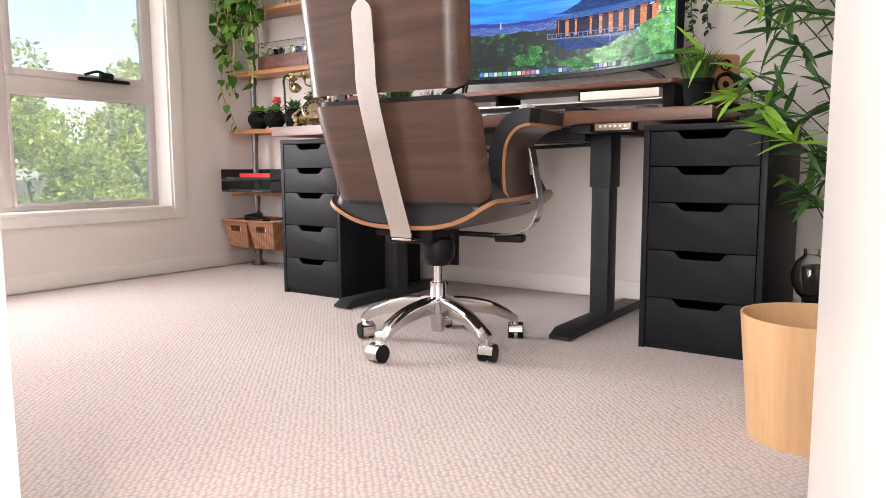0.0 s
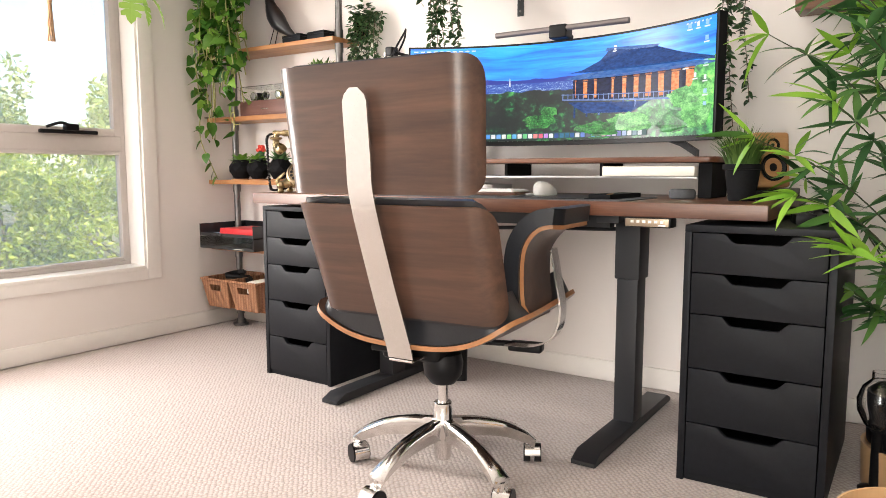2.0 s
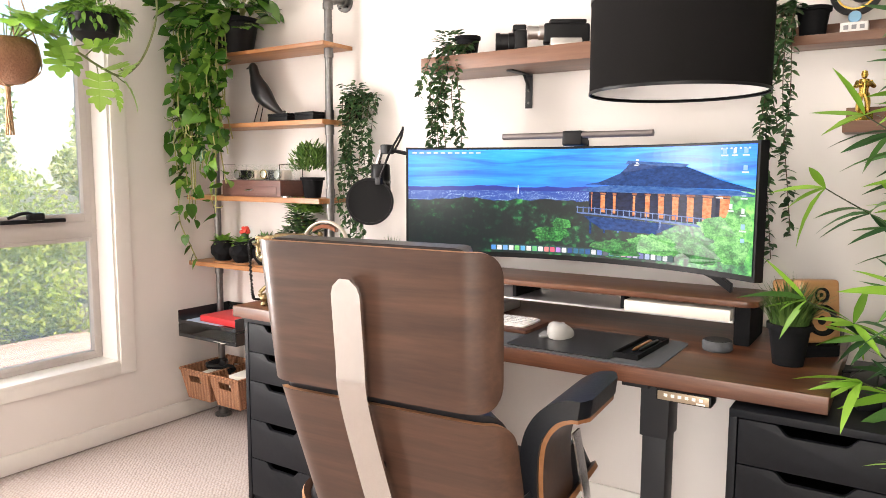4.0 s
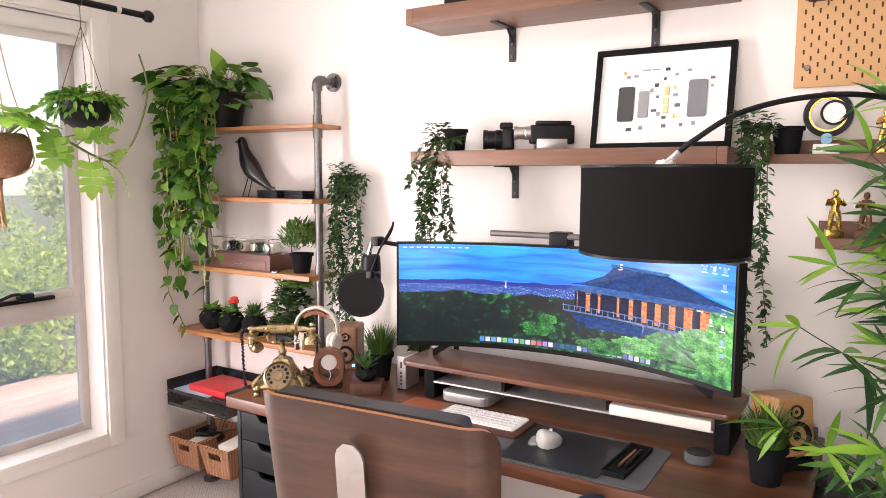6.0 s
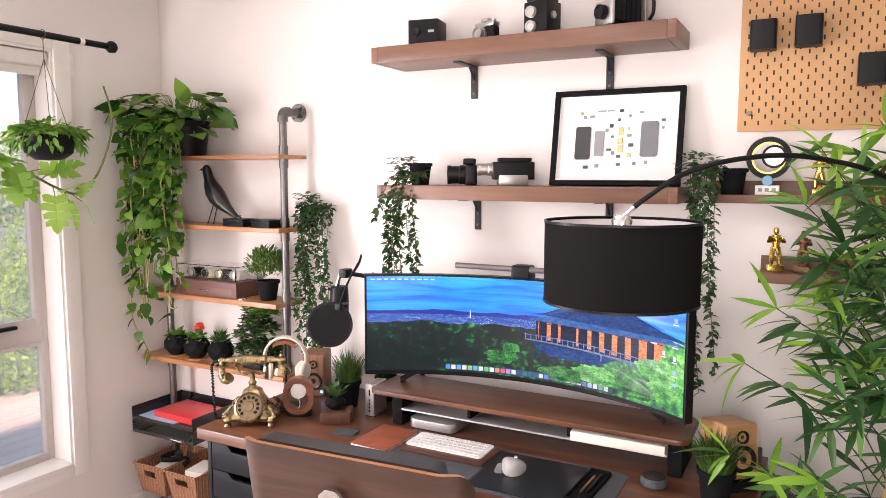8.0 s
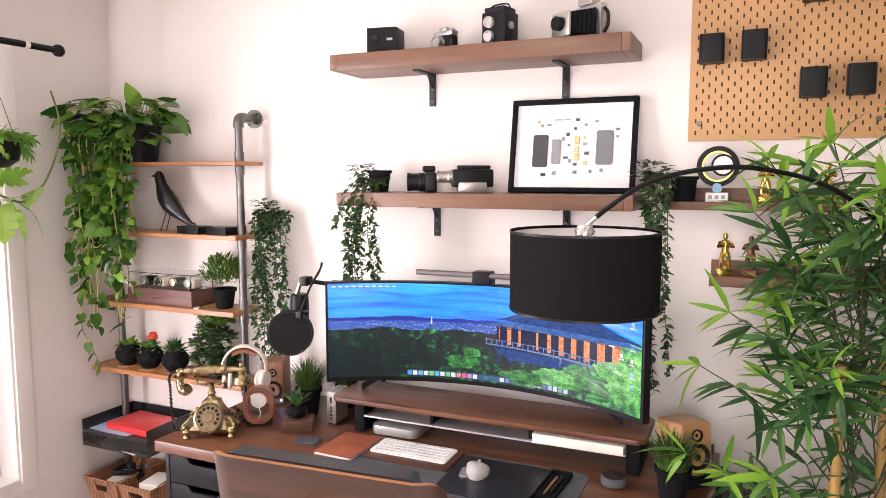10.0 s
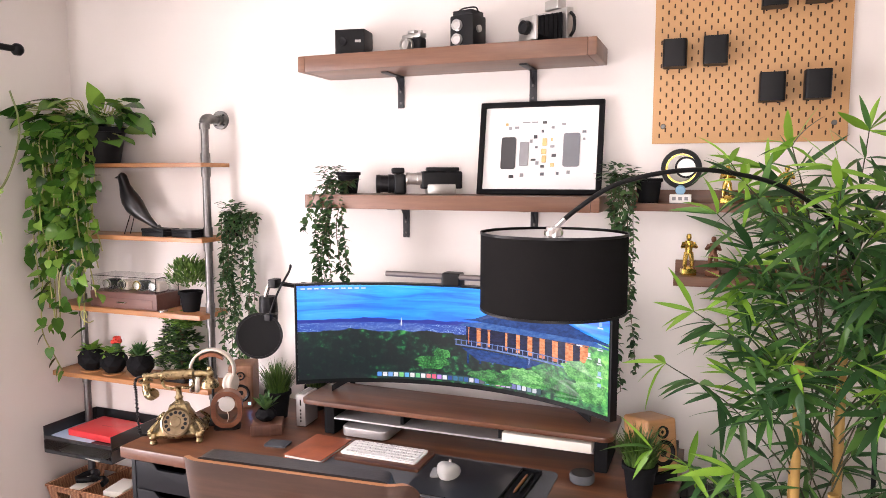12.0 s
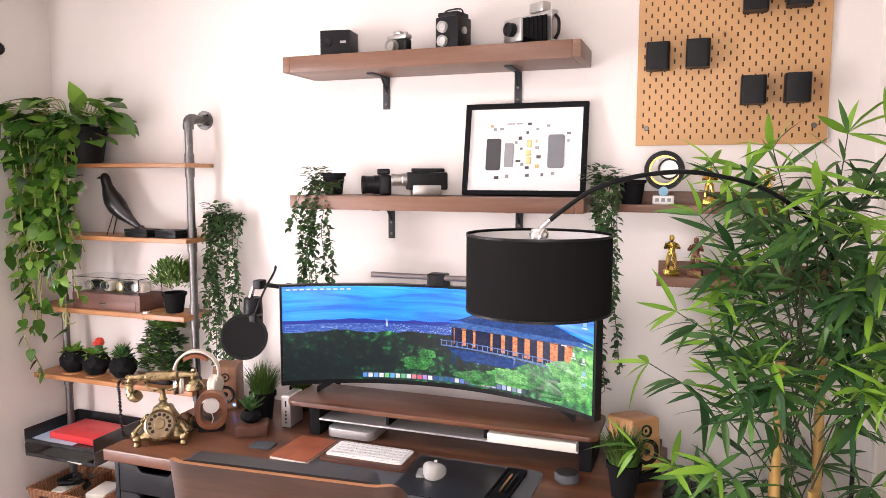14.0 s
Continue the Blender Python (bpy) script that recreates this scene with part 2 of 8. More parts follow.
PLY = wood("pale_edge_wood", (0.24, 0.10, 0.04), (0.34, 0.155, 0.065), (0.42, 0.21, 0.095), "x", 0.4)
OAK = wood("light_oak_veneer", (0.47, 0.27, 0.12), (0.58, 0.36, 0.18), (0.66, 0.44, 0.24), "z", 0.45, 0.1)
PIPE = plain("raw_steel_pipe", (0.16, 0.155, 0.15), 0.38, 0.9, vary=0.3, scale=60)
GLASS = glass_mat("clear_glass")


def pane_mat():
    """Window glass with a milky film added to veil the garden in glare."""
    n = Nodes("veiled_glass")
    n.set(Base_Color=(1, 1, 1), Roughness=0.0, Transmission_Weight=1.0, IOR=1.45)
    film = n.add("ShaderNodeBsdfTranslucent", Color=(0.9, 0.9, 0.88, 1))
    mix = n.add("ShaderNodeMixShader")
    n.link(n.span(n.noise(n.place(), 2.5, 4), 0.15, 0.25), mix.inputs[0])
    n.link(n.bsdf.outputs[0], mix.inputs[1])
    n.link(film.outputs[0], mix.inputs[2])
    n.link(mix.outputs[0], n.t.nodes["Material Output"].inputs["Surface"])
    return n.mat


PANE = pane_mat()

# ---- foliage ----
def leaf_mat(name, dark, mid, light, rough=0.42, per_object=False, sheer=0.28):
    """Leaf skin that varies from leaf to leaf and lets some light through."""
    n = Nodes(name)
    if per_object:
        r = n.t.nodes.new("ShaderNodeObjectInfo").outputs["Random"]
    else:
        r = n.t.nodes.new("ShaderNodeNewGeometry").outputs["Random Per Island"]
    fine = n.noise(n.place(), 45, 4)
    f = n.math("ADD", n.math("MULTIPLY", r, 0.75), n.math("MULTIPLY", fine, 0.25))
    c = n.ramp(f, [(0.12, dark), (0.5, mid), (0.88, light)])
    n.set(Base_Color=c, Roughness=rough)
    tr = n.add("ShaderNodeBsdfTranslucent")
    n.link(c, tr.inputs["Color"])
    mix = n.add("ShaderNodeMixShader", Fac=sheer)
    out = n.t.nodes["Material Output"]
    n.link(n.bsdf.outputs[0], mix.inputs[1])
    n.link(tr.outputs[0], mix.inputs[2])
    n.link(mix.outputs[0], out.inputs["Surface"])
    n.bump(fine, 0.15, 0.001)
    return n.mat


POTHOS = leaf_mat("pothos_leaf", (0.018, 0.065, 0.010), (0.058, 0.165, 0.022), (0.21, 0.37, 0.055), 0.24, True)
BAMBOO_LEAF = leaf_mat("bamboo_leaf", (0.024, 0.078, 0.024), (0.052, 0.148, 0.045), (0.12, 0.27, 0.055), 0.36, True)
BAMBOO_TIP = leaf_mat("bamboo_tip", (0.15, 0.34, 0.03), (0.24, 0.47, 0.045), (0.33, 0.58, 0.08), 0.42, True)
IVY = leaf_mat("ivy_leaf", (0.014, 0.044, 0.014), (0.032, 0.088, 0.026), (0.085, 0.17, 0.055), 0.45)
GRASS = leaf_mat("grass_blade", (0.03, 0.07, 0.014), (0.065, 0.135, 0.028), (0.14, 0.22, 0.055), 0.45)
FERN = leaf_mat("fern_leaf", (0.06, 0.17, 0.02), (0.14, 0.32, 0.035), (0.26, 0.46, 0.07), 0.45)
MONST = leaf_mat("monstera_leaf", (0.13, 0.28, 0.03), (0.22, 0.42, 0.05), (0.36, 0.56, 0.10), 0.38, True)
SUCC = leaf_mat("succulent_leaf", (0.03, 0.09, 0.03), (0.06, 0.15, 0.045), (0.12, 0.24, 0.07), 0.45)
STEM = plain("green_stem", (0.13, 0.16, 0.05), 0.6)
BROWN_STEM = plain("brown_stem", (0.10, 0.07, 0.04), 0.7)


def leaf_outline(kind):
    """Half widths along a leaf of length 1."""
    if kind == "heart":
        return [(0.0, 0.02), (-0.05, 0.15), (0.02, 0.29), (0.14, 0.37), (0.30, 0.395), (0.48, 0.355), (0.66, 0.26), (0.82, 0.145), (0.93, 0.055), (1.0, 0.0)]
    if kind == "lance":
        return [(0.0, 0.010), (0.12, 0.045), (0.32, 0.077), (0.58, 0.070), (0.82, 0.038), (1.0, 0.0)]
    if kind == "oval":
        return [(0.0, 0.03), (0.25, 0.26), (0.55, 0.28), (0.82, 0.13), (1.0, 0.0)]
    return [(0.0, 0.04), (0.3, 0.16), (0.65, 0.14), (1.0, 0.0)]


def bm_leaf(bm, kind, m, size, droop=0.25, fold=0.18, scale_w=1.0):
    """Adds one leaf that starts at m's origin and points along its x axis."""
    left, mid, right = [], [], []
    for s, w in leaf_outline(kind):
        z = -droop * max(0.0, s) ** 1.7 * size
        w *= size * scale_w
        mid.append(bm.verts.new(m @ Vector((max(s, 0.0) * size, 0, z))))
        if w > 0:
            left.append(bm.verts.new(m @ Vector((s * size, w, z + fold * w))))
            right.append(bm.verts.new(m @ Vector((s * size, -w, z + fold * w))))
    for i in range(len(left) - 1):
        bm.faces.new((mid[i], left[i], left[i + 1], mid[i + 1]))
        bm.faces.new((mid[i], mid[i + 1], right[i + 1], right[i]))
    bm.faces.new((mid[-2], left[-1], mid[-1]))
    bm.faces.new((mid[-2], mid[-1], right[-1]))


def leaf_meshes(name, kind, material, count, droops, seed, folds=(0.1, 0.3)):
    rng = random.Random(seed)
    out = []
    for _ in range(count):
        bm = bmesh.new()
        bm_leaf(bm, kind, Matrix.Identity(4), 1.0, rng.uniform(*droops), rng.uniform(*folds), rng.uniform(0.85, 1.1))
        me = bpy.data.meshes.new(name)
        bm.to_mesh(me)
        bm.free()
        me.materials.append(material)
        me.shade_smooth()
        out.append(me)
    return out


def aim(p, d, roll=0.0, size=1.0, up=(0, 0, 1)):
    """A leaf's pose at p, pointing along d."""
    x = Vector(d).normalized()
    y = Vector(up).cross(x)
    if y.length < 0.05:
        y = Vector((0, 1, 0)).cross(x)
    y.normalize()
    z = x.cross(y)
    m = Matrix((x, y, z)).transposed().to_4x4()
    return Matrix.Translation(p) @ m @ Matrix.Rotation(roll, 4, "X") @ Matrix.Diagonal((size, size, size, 1))


def grass_tuft(n, r, h, seed, spread=0.9, width=0.0035):
    """A tuft of narrow arching blades round the origin."""
    rng = random.Random(seed)
    bm = bmesh.new()
    for _ in range(n):
        a, q = rng.uniform(0, 2 * math.pi), math.sqrt(rng.random())
        base = Vector((r * q * math.cos(a), r * q * math.sin(a), 0))
        lean = spread * q * rng.uniform(0.5, 1.2)
        hh = h * rng.uniform(0.6, 1.08) * (1 - 0.2 * q)
        out = Vector((math.cos(a + rng.uniform(-0.5, 0.5)), math.sin(a + rng.uniform(-0.5, 0.5)), 0))
        side = Vector((-out.y, out.x, 0)) * width * rng.uniform(0.7, 1.3)
        prev = None
        for k in range(5):
            t = k / 4
            p = base + Vector((0, 0, hh * (t - 0.22 * lean * t * t))) + out * hh * lean * 0.75 * t * t
            w = side * (1 - t ** 1.6)
            if k == 4:
                tip = bm.verts.new(p)
                bm.faces.new((prev[0], prev[1], tip))
            else:
                row = (bm.verts.new(p - w), bm.verts.new(p + w))
                if prev:
                    bm.faces.new((prev[0], prev[1], row[1], row[0]))
                prev = row
    return bm


def hanging_vines(starts, seed, size=(0.022, 0.034), step=0.0062, sway=0.022, kind="oval"):
    """Strands that hang from their starts: (x, y, z, length, forward bow)."""
    rng = random.Random(seed)
    stems, leaves = bmesh.new(), bmesh.new()
    for x, y, z, length, bow in starts:
        ph = rng.uniform(0, 6)
        pts = []
        k = max(4, int(length / 0.05))
        for i in range(k + 1):
            t = i / k
            pts.append(Vector((x + sway * (math.sin(ph + 3.2 * t) - math.sin(ph)) * t, y - bow * min(1, 3 * t) + 0.012 * math.sin(ph + 5 * t), z + 0.03 * math.sin(min(1, 3 * t) * math.pi) - length * t)))
        bm_tube(stems, pts, 0.0014, 4)
        m = int(length / step)
        for i in range(m):
            t = (i + rng.random()) / m * k
            j = min(int(t), k - 1)
            p = pts[j].lerp(pts[j + 1], t - j)
            a = rng.uniform(0, 2 * math.pi)
            d = Vector((math.cos(a), math.sin(a) - 0.35, rng.uniform(-0.9, 0.25)))
            bm_leaf(leaves, kind, aim(p, d, rng.uniform(-0.6, 0.6)), rng.uniform(*size), 0.2, 0.25)
    return stems, leaves


def tapered_pot(r0, r1, h, rim=0.004, wall=0.004):
    return turned([(0, 0), (r0, 0), (r0 + (r1 - r0) * 0.85, h * 0.85), (r1 + rim, h * 0.86), (r1 + rim, h), (r1 - wall, h), (r1 - wall, h * 0.82), (0, h * 0.82)], 28)


def facet_pot(r, h, seed=0):
    """A cut, many-sided planter."""
    bm = bmesh.new()
    rings = []
    for i, (q, z) in enumerate(((0.55, 0), (1.0, 0.38), (0.97, 0.66), (0.62, 1.0), (0.5, 1.0), (0.5, 0.85))):
        n = 8
        rings.append([bm.verts.new((r * q * math.cos(2 * math.pi * (k + 0.5 * (min(i, 3) % 2)) / n), r * q * math.sin(2 * math.pi * (k + 0.5 * (min(i, 3) % 2)) / n), h * z)) for k in range(n)])
    for i, (a, b) in enumerate(zip(rings, rings[1:])):
        for k in range(8):
            j = (k + 1) % 8
            if i < 3:
                if i % 2 == 0:
                    bm.faces.new((a[k], a[j], b[k]))
                    bm.faces.new((a[j], b[j], b[k]))
                else:
                    bm.faces.new((a[k], a[j], b[j]))
                    bm.faces.new((a[k], b[j], b[k]))
            else:
                bm.faces.new((a[k], a[j], b[j], b[k]))
    bm.faces.new(rings[0][::-1])
    bm.faces.new(rings[-1])
    return bm


def rosette(n, length, seed, tilt=(0.3, 1.2), kind="short", width=1.0):
    rng = random.Random(seed)
    bm = bmesh.new()
    for i in range(n):
        a = i * 2.39996
        e = tilt[0] + (tilt[1] - tilt[0]) * (1 - i / n)
        d = (math.cos(a) * math.sin(e), math.sin(a) * math.sin(e), math.cos(e))
        bm_leaf(bm, kind, aim((0, 0, 0), d), length * rng.uniform(0.8, 1.1), 0.12, 0.4, width)
    return bm

# ---- the room ----
XL, XR, YB, YF, ZC = -0.97, 2.52, 3.5, 0.94, 2.6
WY0, WY1, WZ0, WZ1 = 1.30, 2.915, 0.358, 2.235


def structure(name, bm, material, label, category, smooth=0):
    return whole(name, bm, material, label, category, kind="structure", smooth=smooth)


structure("floor", boxed(XL - 0.2, XR + 0.9, -1.2, YB + 0.15, -0.12, 0.0), CARPET, "beige loop-pile carpet over the whole room", "carpet")
structure("ceiling", boxed(XL - 0.2, XR + 0.9, -1.2, YB + 0.15, ZC, ZC + 0.1), CEIL, "plain white painted ceiling", "ceiling")
structure("wall_north", boxed(XL - 0.2, XR + 0.9, YB, YB + 0.15, 0, ZC), WALL, "warm white painted wall behind the desk", "wall")
west = bmesh.new()
for y0, y1, z0, z1 in ((-1.2, WY0, 0, ZC), (WY1, YB, 0, ZC), (WY0, WY1, 0, WZ0), (WY0, WY1, WZ1, ZC)):
    bm_box(west, XL - 0.2, XL, y0, y1, z0, z1)
structure("wall_west", west, WALL, "warm white wall with a large window", "wall")
# east wall with a wardrobe recess beside the plant corner
east = bmesh.new()
for y0, y1, z0, z1 in ((3.28, YB, 0, ZC), (0.2, 1.75, 0, ZC), (-1.2, -1.0, 0, ZC), (-1.0, 0.2, 0, 0.35), (-1.0, 0.2, 2.15, ZC), (1.75, 3.28, 2.12, ZC)):
    bm_box(east, XR, XR + 0.12, y0, y1, z0, z1)
structure("wall_east", east, WALL, "warm white wall with a wide recess and an unseen added opening", "wall")
structure("wall_recess", boxed(XR + 0.6, XR + 0.7, YF, YB, 0, ZC), WALL, "plain wall at the back of the recess", "wall")
# wall with the doorway through which the camera comes
south = bmesh.new()
for x0, x1, z0, z1 in ((XL, 1.495, 0, ZC), (2.53, XR + 0.9, 0, ZC), (1.495, 2.53, 2.06, ZC)):
    bm_box(south, x0, x1, 0.845, YF, z0, z1)
structure("wall_south", south, WALL, "warm white wall with an open doorway", "wall")
# unseen pane, added with the opening for the side fill lamp
side_pane = structure("added_side_pane", boxed(XR + 0.055, XR + 0.063, -1.0, 0.2, 0.35, 2.15), GLASS, "unseen glass pane added behind the hall's side fill lamp", "window")
side_pane.visible_shadow = False
# unseen fittings added to go with the two ceiling fill lamps
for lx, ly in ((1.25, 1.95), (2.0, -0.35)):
    cl_ = thing("added_ceiling_fitting", (lx, ly, ZC - 0.05), "unseen square fitting added for a ceiling fill lamp", "ceiling light", "ceiling lights")
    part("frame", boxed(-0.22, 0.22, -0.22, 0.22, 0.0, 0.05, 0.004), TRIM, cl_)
# hall wall with an unseen opening added for the south fill lamp
hall = bmesh.new()
for x0, x1, z0, z1 in ((XL - 0.2, 1.25, 0, ZC), (2.55, XR + 0.9, 0, ZC), (1.25, 2.55, 0, 0.35), (1.25, 2.55, 2.15, ZC)):
    bm_box(hall, x0, x1, -1.3, -1.2, z0, z1)
structure("wall_hall", hall, WALL, "wall of the hall behind the doorway, with an unseen added opening", "wall")
hall_pane = structure("added_hall_pane", boxed(1.25, 2.55, -1.262, -1.254, 0.35, 2.15), GLASS, "unseen glass pane added behind the hall's south fill lamp", "window")
hall_pane.visible_shadow = False


def skirting(name, x0, x1, y0, y1):
    bm = boxed(x0, x1, y0, y1, 0.005, 0.085, 0.004)
    return structure(name, bm, TRIM, "white painted skirting board", "skirting board", 30)


skirting("baseboard_north", XL + 0.014, XR, YB - 0.014, YB)
skirting("baseboard_west", XL, XL + 0.014, YF, YB)

# door lining, and the open door leaf
trim = bmesh.new()
bm_box(trim, 1.495, 1.52, 0.83, 0.955, 0, 2.06, 0.003)
bm_box(trim, 2.505, 2.53, 0.83, 0.955, 0, 2.06, 0.003)
bm_box(trim, 1.52, 2.505, 0.83, 0.955, 2.035, 2.06, 0.003)
bm_box(trim, 1.43, 1.497, 0.94, 0.957, 0, 2.12, 0.004)
bm_box(trim, 1.497, 2.52, 0.94, 0.957, 2.06, 2.12, 0.004)
structure("trim_doorway", trim, TRIM, "white painted door lining and architrave", "door trim", 30)
leaf = thing("door_1", (2.497, 0.975, 0.012), "white painted room door standing open", "door", rz=101)
leaf["kind"] = "structure"
part("leaf", boxed(0, 0.74, -0.018, 0.018, 0, 2.02, 0.002), TRIM, leaf)
for side in (-1, 1):
    h = bmesh.new()
    bm_cyl(h, (0.70, 0.018 * side, 1.0), (0.70, 0.024 * side, 1.0), 0.026)
    bm_cyl(h, (0.70, 0.024 * side, 1.0), (0.70, 0.06 * side, 1.0), 0.009)
    bm_cyl(h, (0.705, 0.06 * side, 1.0), (0.59, 0.06 * side, 1.0), 0.009)
    part("door_handle", h, BRUSHED, leaf, "brushed steel lever handle")

# wardrobe recess trim
rt = bmesh.new()
bm_box(rt, XR - 0.012, XR, 3.22, 3.285, 0, 2.18, 0.004)
bm_box(rt, XR - 0.012, XR, 1.69, 3.22, 2.115, 2.18, 0.004)
structure("trim_recess", rt, TRIM, "white architrave round the recess", "trim", 30)

# ---- the window ----
win = thing("window_1", (0, 0, 0), "large grey aluminium window with a deep white reveal", "window")
win["kind"] = "structure"
XF = XL - 0.115
arch = bmesh.new()
aw = 0.075
for y0, y1, z0, z1 in ((WY1, WY1 + aw, WZ0 - 0.055, WZ1 + aw), (WY0 - aw, WY0, WZ0 - 0.055, WZ1 + aw), (WY0, WY1, WZ1, WZ1 + aw), (WY0, WY1, WZ0 - 0.055, WZ0)):
    bm_box(arch, XL, XL + 0.014, y0, y1, z0, z1, 0.004)
part("architrave", arch, TRIM, win, "white painted architrave")
lin = bmesh.new()
bm_box(lin, XL - 0.145, XL + 0.004, WY1 - 0.012, WY1 + 0.002, WZ0, WZ1)
bm_box(lin, XL - 0.145, XL + 0.004, WY0 - 0.002, WY0 + 0.012, WZ0, WZ1)
bm_box(lin, XL - 0.145, XL + 0.004, WY0 + 0.012, WY1 - 0.012, WZ1 - 0.012, WZ1 + 0.002)
part("lining", lin, TRIM, win, "white window lining")
part("window_sill", boxed(XL - 0.145, XL + 0.018, WY0 + 0.012, WY1 - 0.012, WZ0 - 0.004, WZ0 + 0.014, 0.003), TRIM, win, "white painted window sill")


def sash(y0, y1, z0, z1, w, x0, x1):
    bm = bmesh.new()
    bm_box(bm, x0, x1, y0, y0 + w, z0, z1, 0.003)
    bm_box(bm, x0, x1, y1 - w, y1, z0, z1, 0.003)
    bm_box(bm, x0, x1, y0 + w, y1 - w, z0, z0 + w, 0.003)
    bm_box(bm, x0, x1, y0 + w, y1 - w, z1 - w, z1, 0.003)
    return bm


yl, yr, z0f, z1f, ymid, ztr = WY0 + 0.012, WY1 - 0.012, WZ0 + 0.014, WZ1 - 0.012, 2.115, 0.935
fr = sash(yl, yr, z0f, z1f, 0.022, XF - 0.05, XF)
bm_box(fr, XF - 0.05, XF, ymid - 0.028, ymid + 0.028, z0f + 0.022, z1f - 0.022, 0.003)
for a, b in ((yl + 0.022, ymid - 0.028), (ymid + 0.028, yr - 0.022)):
    bm_box(fr, XF - 0.05, XF, a, b, ztr, ztr + 0.075, 0.003)
part("window_frame", fr, ALU, win, "warm grey powder-coated aluminium frame")
for a, b, c, d, w in ((ymid + 0.028, yr - 0.022, z0f + 0.022, ztr, 0.016), (ymid + 0.028, yr - 0.022, ztr + 0.075, z1f - 0.022, 0.036),
                      (yl + 0.022, ymid - 0.028, z0f + 0.022, ztr, 0.016), (yl + 0.022, ymid - 0.028, ztr + 0.075, z1f - 0.022, 0.036)):
    s = part("sash", sash(a, b, c, d, w, XF - 0.036, XF + 0.004), ALU, win)
    g = part("pane", boxed(XF - 0.026, XF - 0.021, a + w - 0.004, b - w + 0.004, c + w - 0.004, d - w + 0.004), PANE, s, "clear glass pane with a milky film for glare", 0)
    g.visible_shadow = False
# winder handle on the transom
hd = bmesh.new()
bm_box(hd, XF + 0.002, XF + 0.028, 2.48, 2.75, ztr + 0.078, ztr + 0.096, 0.006)
bm_box(hd, XF + 0.01, XF + 0.05, 2.585, 2.65, ztr + 0.09, ztr + 0.125, 0.012)
bm_tube(hd, curve_pts([(XF + 0.03, 2.62, ztr + 0.115), (XF + 0.05, 2.56, ztr + 0.125), (XF + 0.04, 2.50, ztr + 0.105)], 5), 0.007)
part("winder", hd, BLACK, win, "black plastic window winder")
# roller blind drawn up
bl = thing("roller_blind", (0, 0, 0), "white roller blind drawn up under the window head", "blind")
part("cassette", boxed(XL - 0.085, XL - 0.004, WY0 + 0.016, WY1 - 0.016, WZ1 - 0.075, WZ1 - 0.014, 0.012), TRIM, bl)
part("bottom_bar", boxed(XL - 0.058, XL - 0.046, WY0 + 0.03, WY1 - 0.03, WZ1 - 0.115, WZ1 - 0.075, 0.003), TRIM, bl)
# curtain rod
HX = -0.74
rodt = thing("curtain_rod", (HX, 0, 2.246), "black curtain rod with ball ends above the window", "curtain rod")
part("pole", rod((0, 1.0, 0), (0, 3.02, 0), 0.0135), BLACK, rodt)
part("ball", turned([(0, -0.026), (0.014, -0.024), (0.024, -0.012), (0.026, 0), (0.022, 0.014), (0.011, 0.023), (0, 0.025)], 20, (0, 3.04, 0)), BLACK, rodt)
part("ring", rod((0, 2.885, 0), (0, 2.905, 0), 0.0145), TRIM, rodt, "white plastic ring")
for yb in (2.36, 1.2):
    bb = rod((XL - HX, yb, 0), (-0.01, yb, 0), 0.008)
    bm_cyl(bb, (XL - HX, yb, 0), (XL - HX + 0.006, yb, 0), 0.03)
    part("bracket", bb, BLACK, rodt)

# ---- desk and drawer units ----
DX0, DX1, DY0, DY1, DZ = 0.013, 1.914, 2.75, 3.45, 0.755
desk = thing("standing_desk", (0, 0, 0), "sit-stand desk with a dark oiled walnut top and black steel legs", "desk")
part("desktop", boxed(DX0, DX1, DY0, DY1, DZ - 0.041, DZ, 0.003), DESK_WOOD, desk, "dark oiled walnut top")
for fx in (0.50, 1.475):
    foot = bmesh.new()
    bm_prism(foot, [(2.655, 0.004), (2.655, 0.016), (2.70, 0.036), (3.34, 0.036), (3.385, 0.016), (3.385, 0.004)], "x", fx - 0.037, fx + 0.037, 0.003)
    part("foot", foot, BLACK_STEEL, desk)
    part("leg", boxed(fx - 0.034, fx + 0.034, 2.985, 3.065, 0.034, 0.50, 0.004), BLACK_STEEL, desk)
    part("leg_sleeve", boxed(fx - 0.040, fx + 0.040, 2.978, 3.072, 0.50, 0.69, 0.004), BLACK_STEEL, desk)
    part("bracket", boxed(fx - 0.035, fx + 0.035, 2.80, 3.36, 0.690, 0.7135, 0.003), BLACK_STEEL, desk)
for y in (2.95, 3.10):
    part("crossbar", boxed(0.54, 1.435, y - 0.02, y + 0.02, 0.665, 0.7135, 0.003), BLACK_STEEL, desk)
ctl = part("control_panel", boxed(1.545, 1.675, 2.742, 2.80, 0.686, 0.7135, 0.004), BLACK, desk, "height control panel with pale buttons")
CTL_FACE = plain("panel_face", (0.45, 0.36, 0.26), 0.3, 0.6, vary=0.1)
part("face", boxed(1.550, 1.670, 2.7395, 2.744, 0.689, 0.711, 0.002), CTL_FACE, ctl)
PALE = plain("pale_print", (0.85, 0.84, 0.8), 0.5, vary=0.02)
for k in range(6):
    part("button", boxed(1.566 + 0.0165 * k, 1.574 + 0.0165 * k, 2.7375, 2.7405, 0.699, 0.706), PALE, ctl, smooth=0)
part("button", boxed(1.642, 1.662, 2.7375, 2.7405, 0.691, 0.695), PALE, ctl, smooth=0)


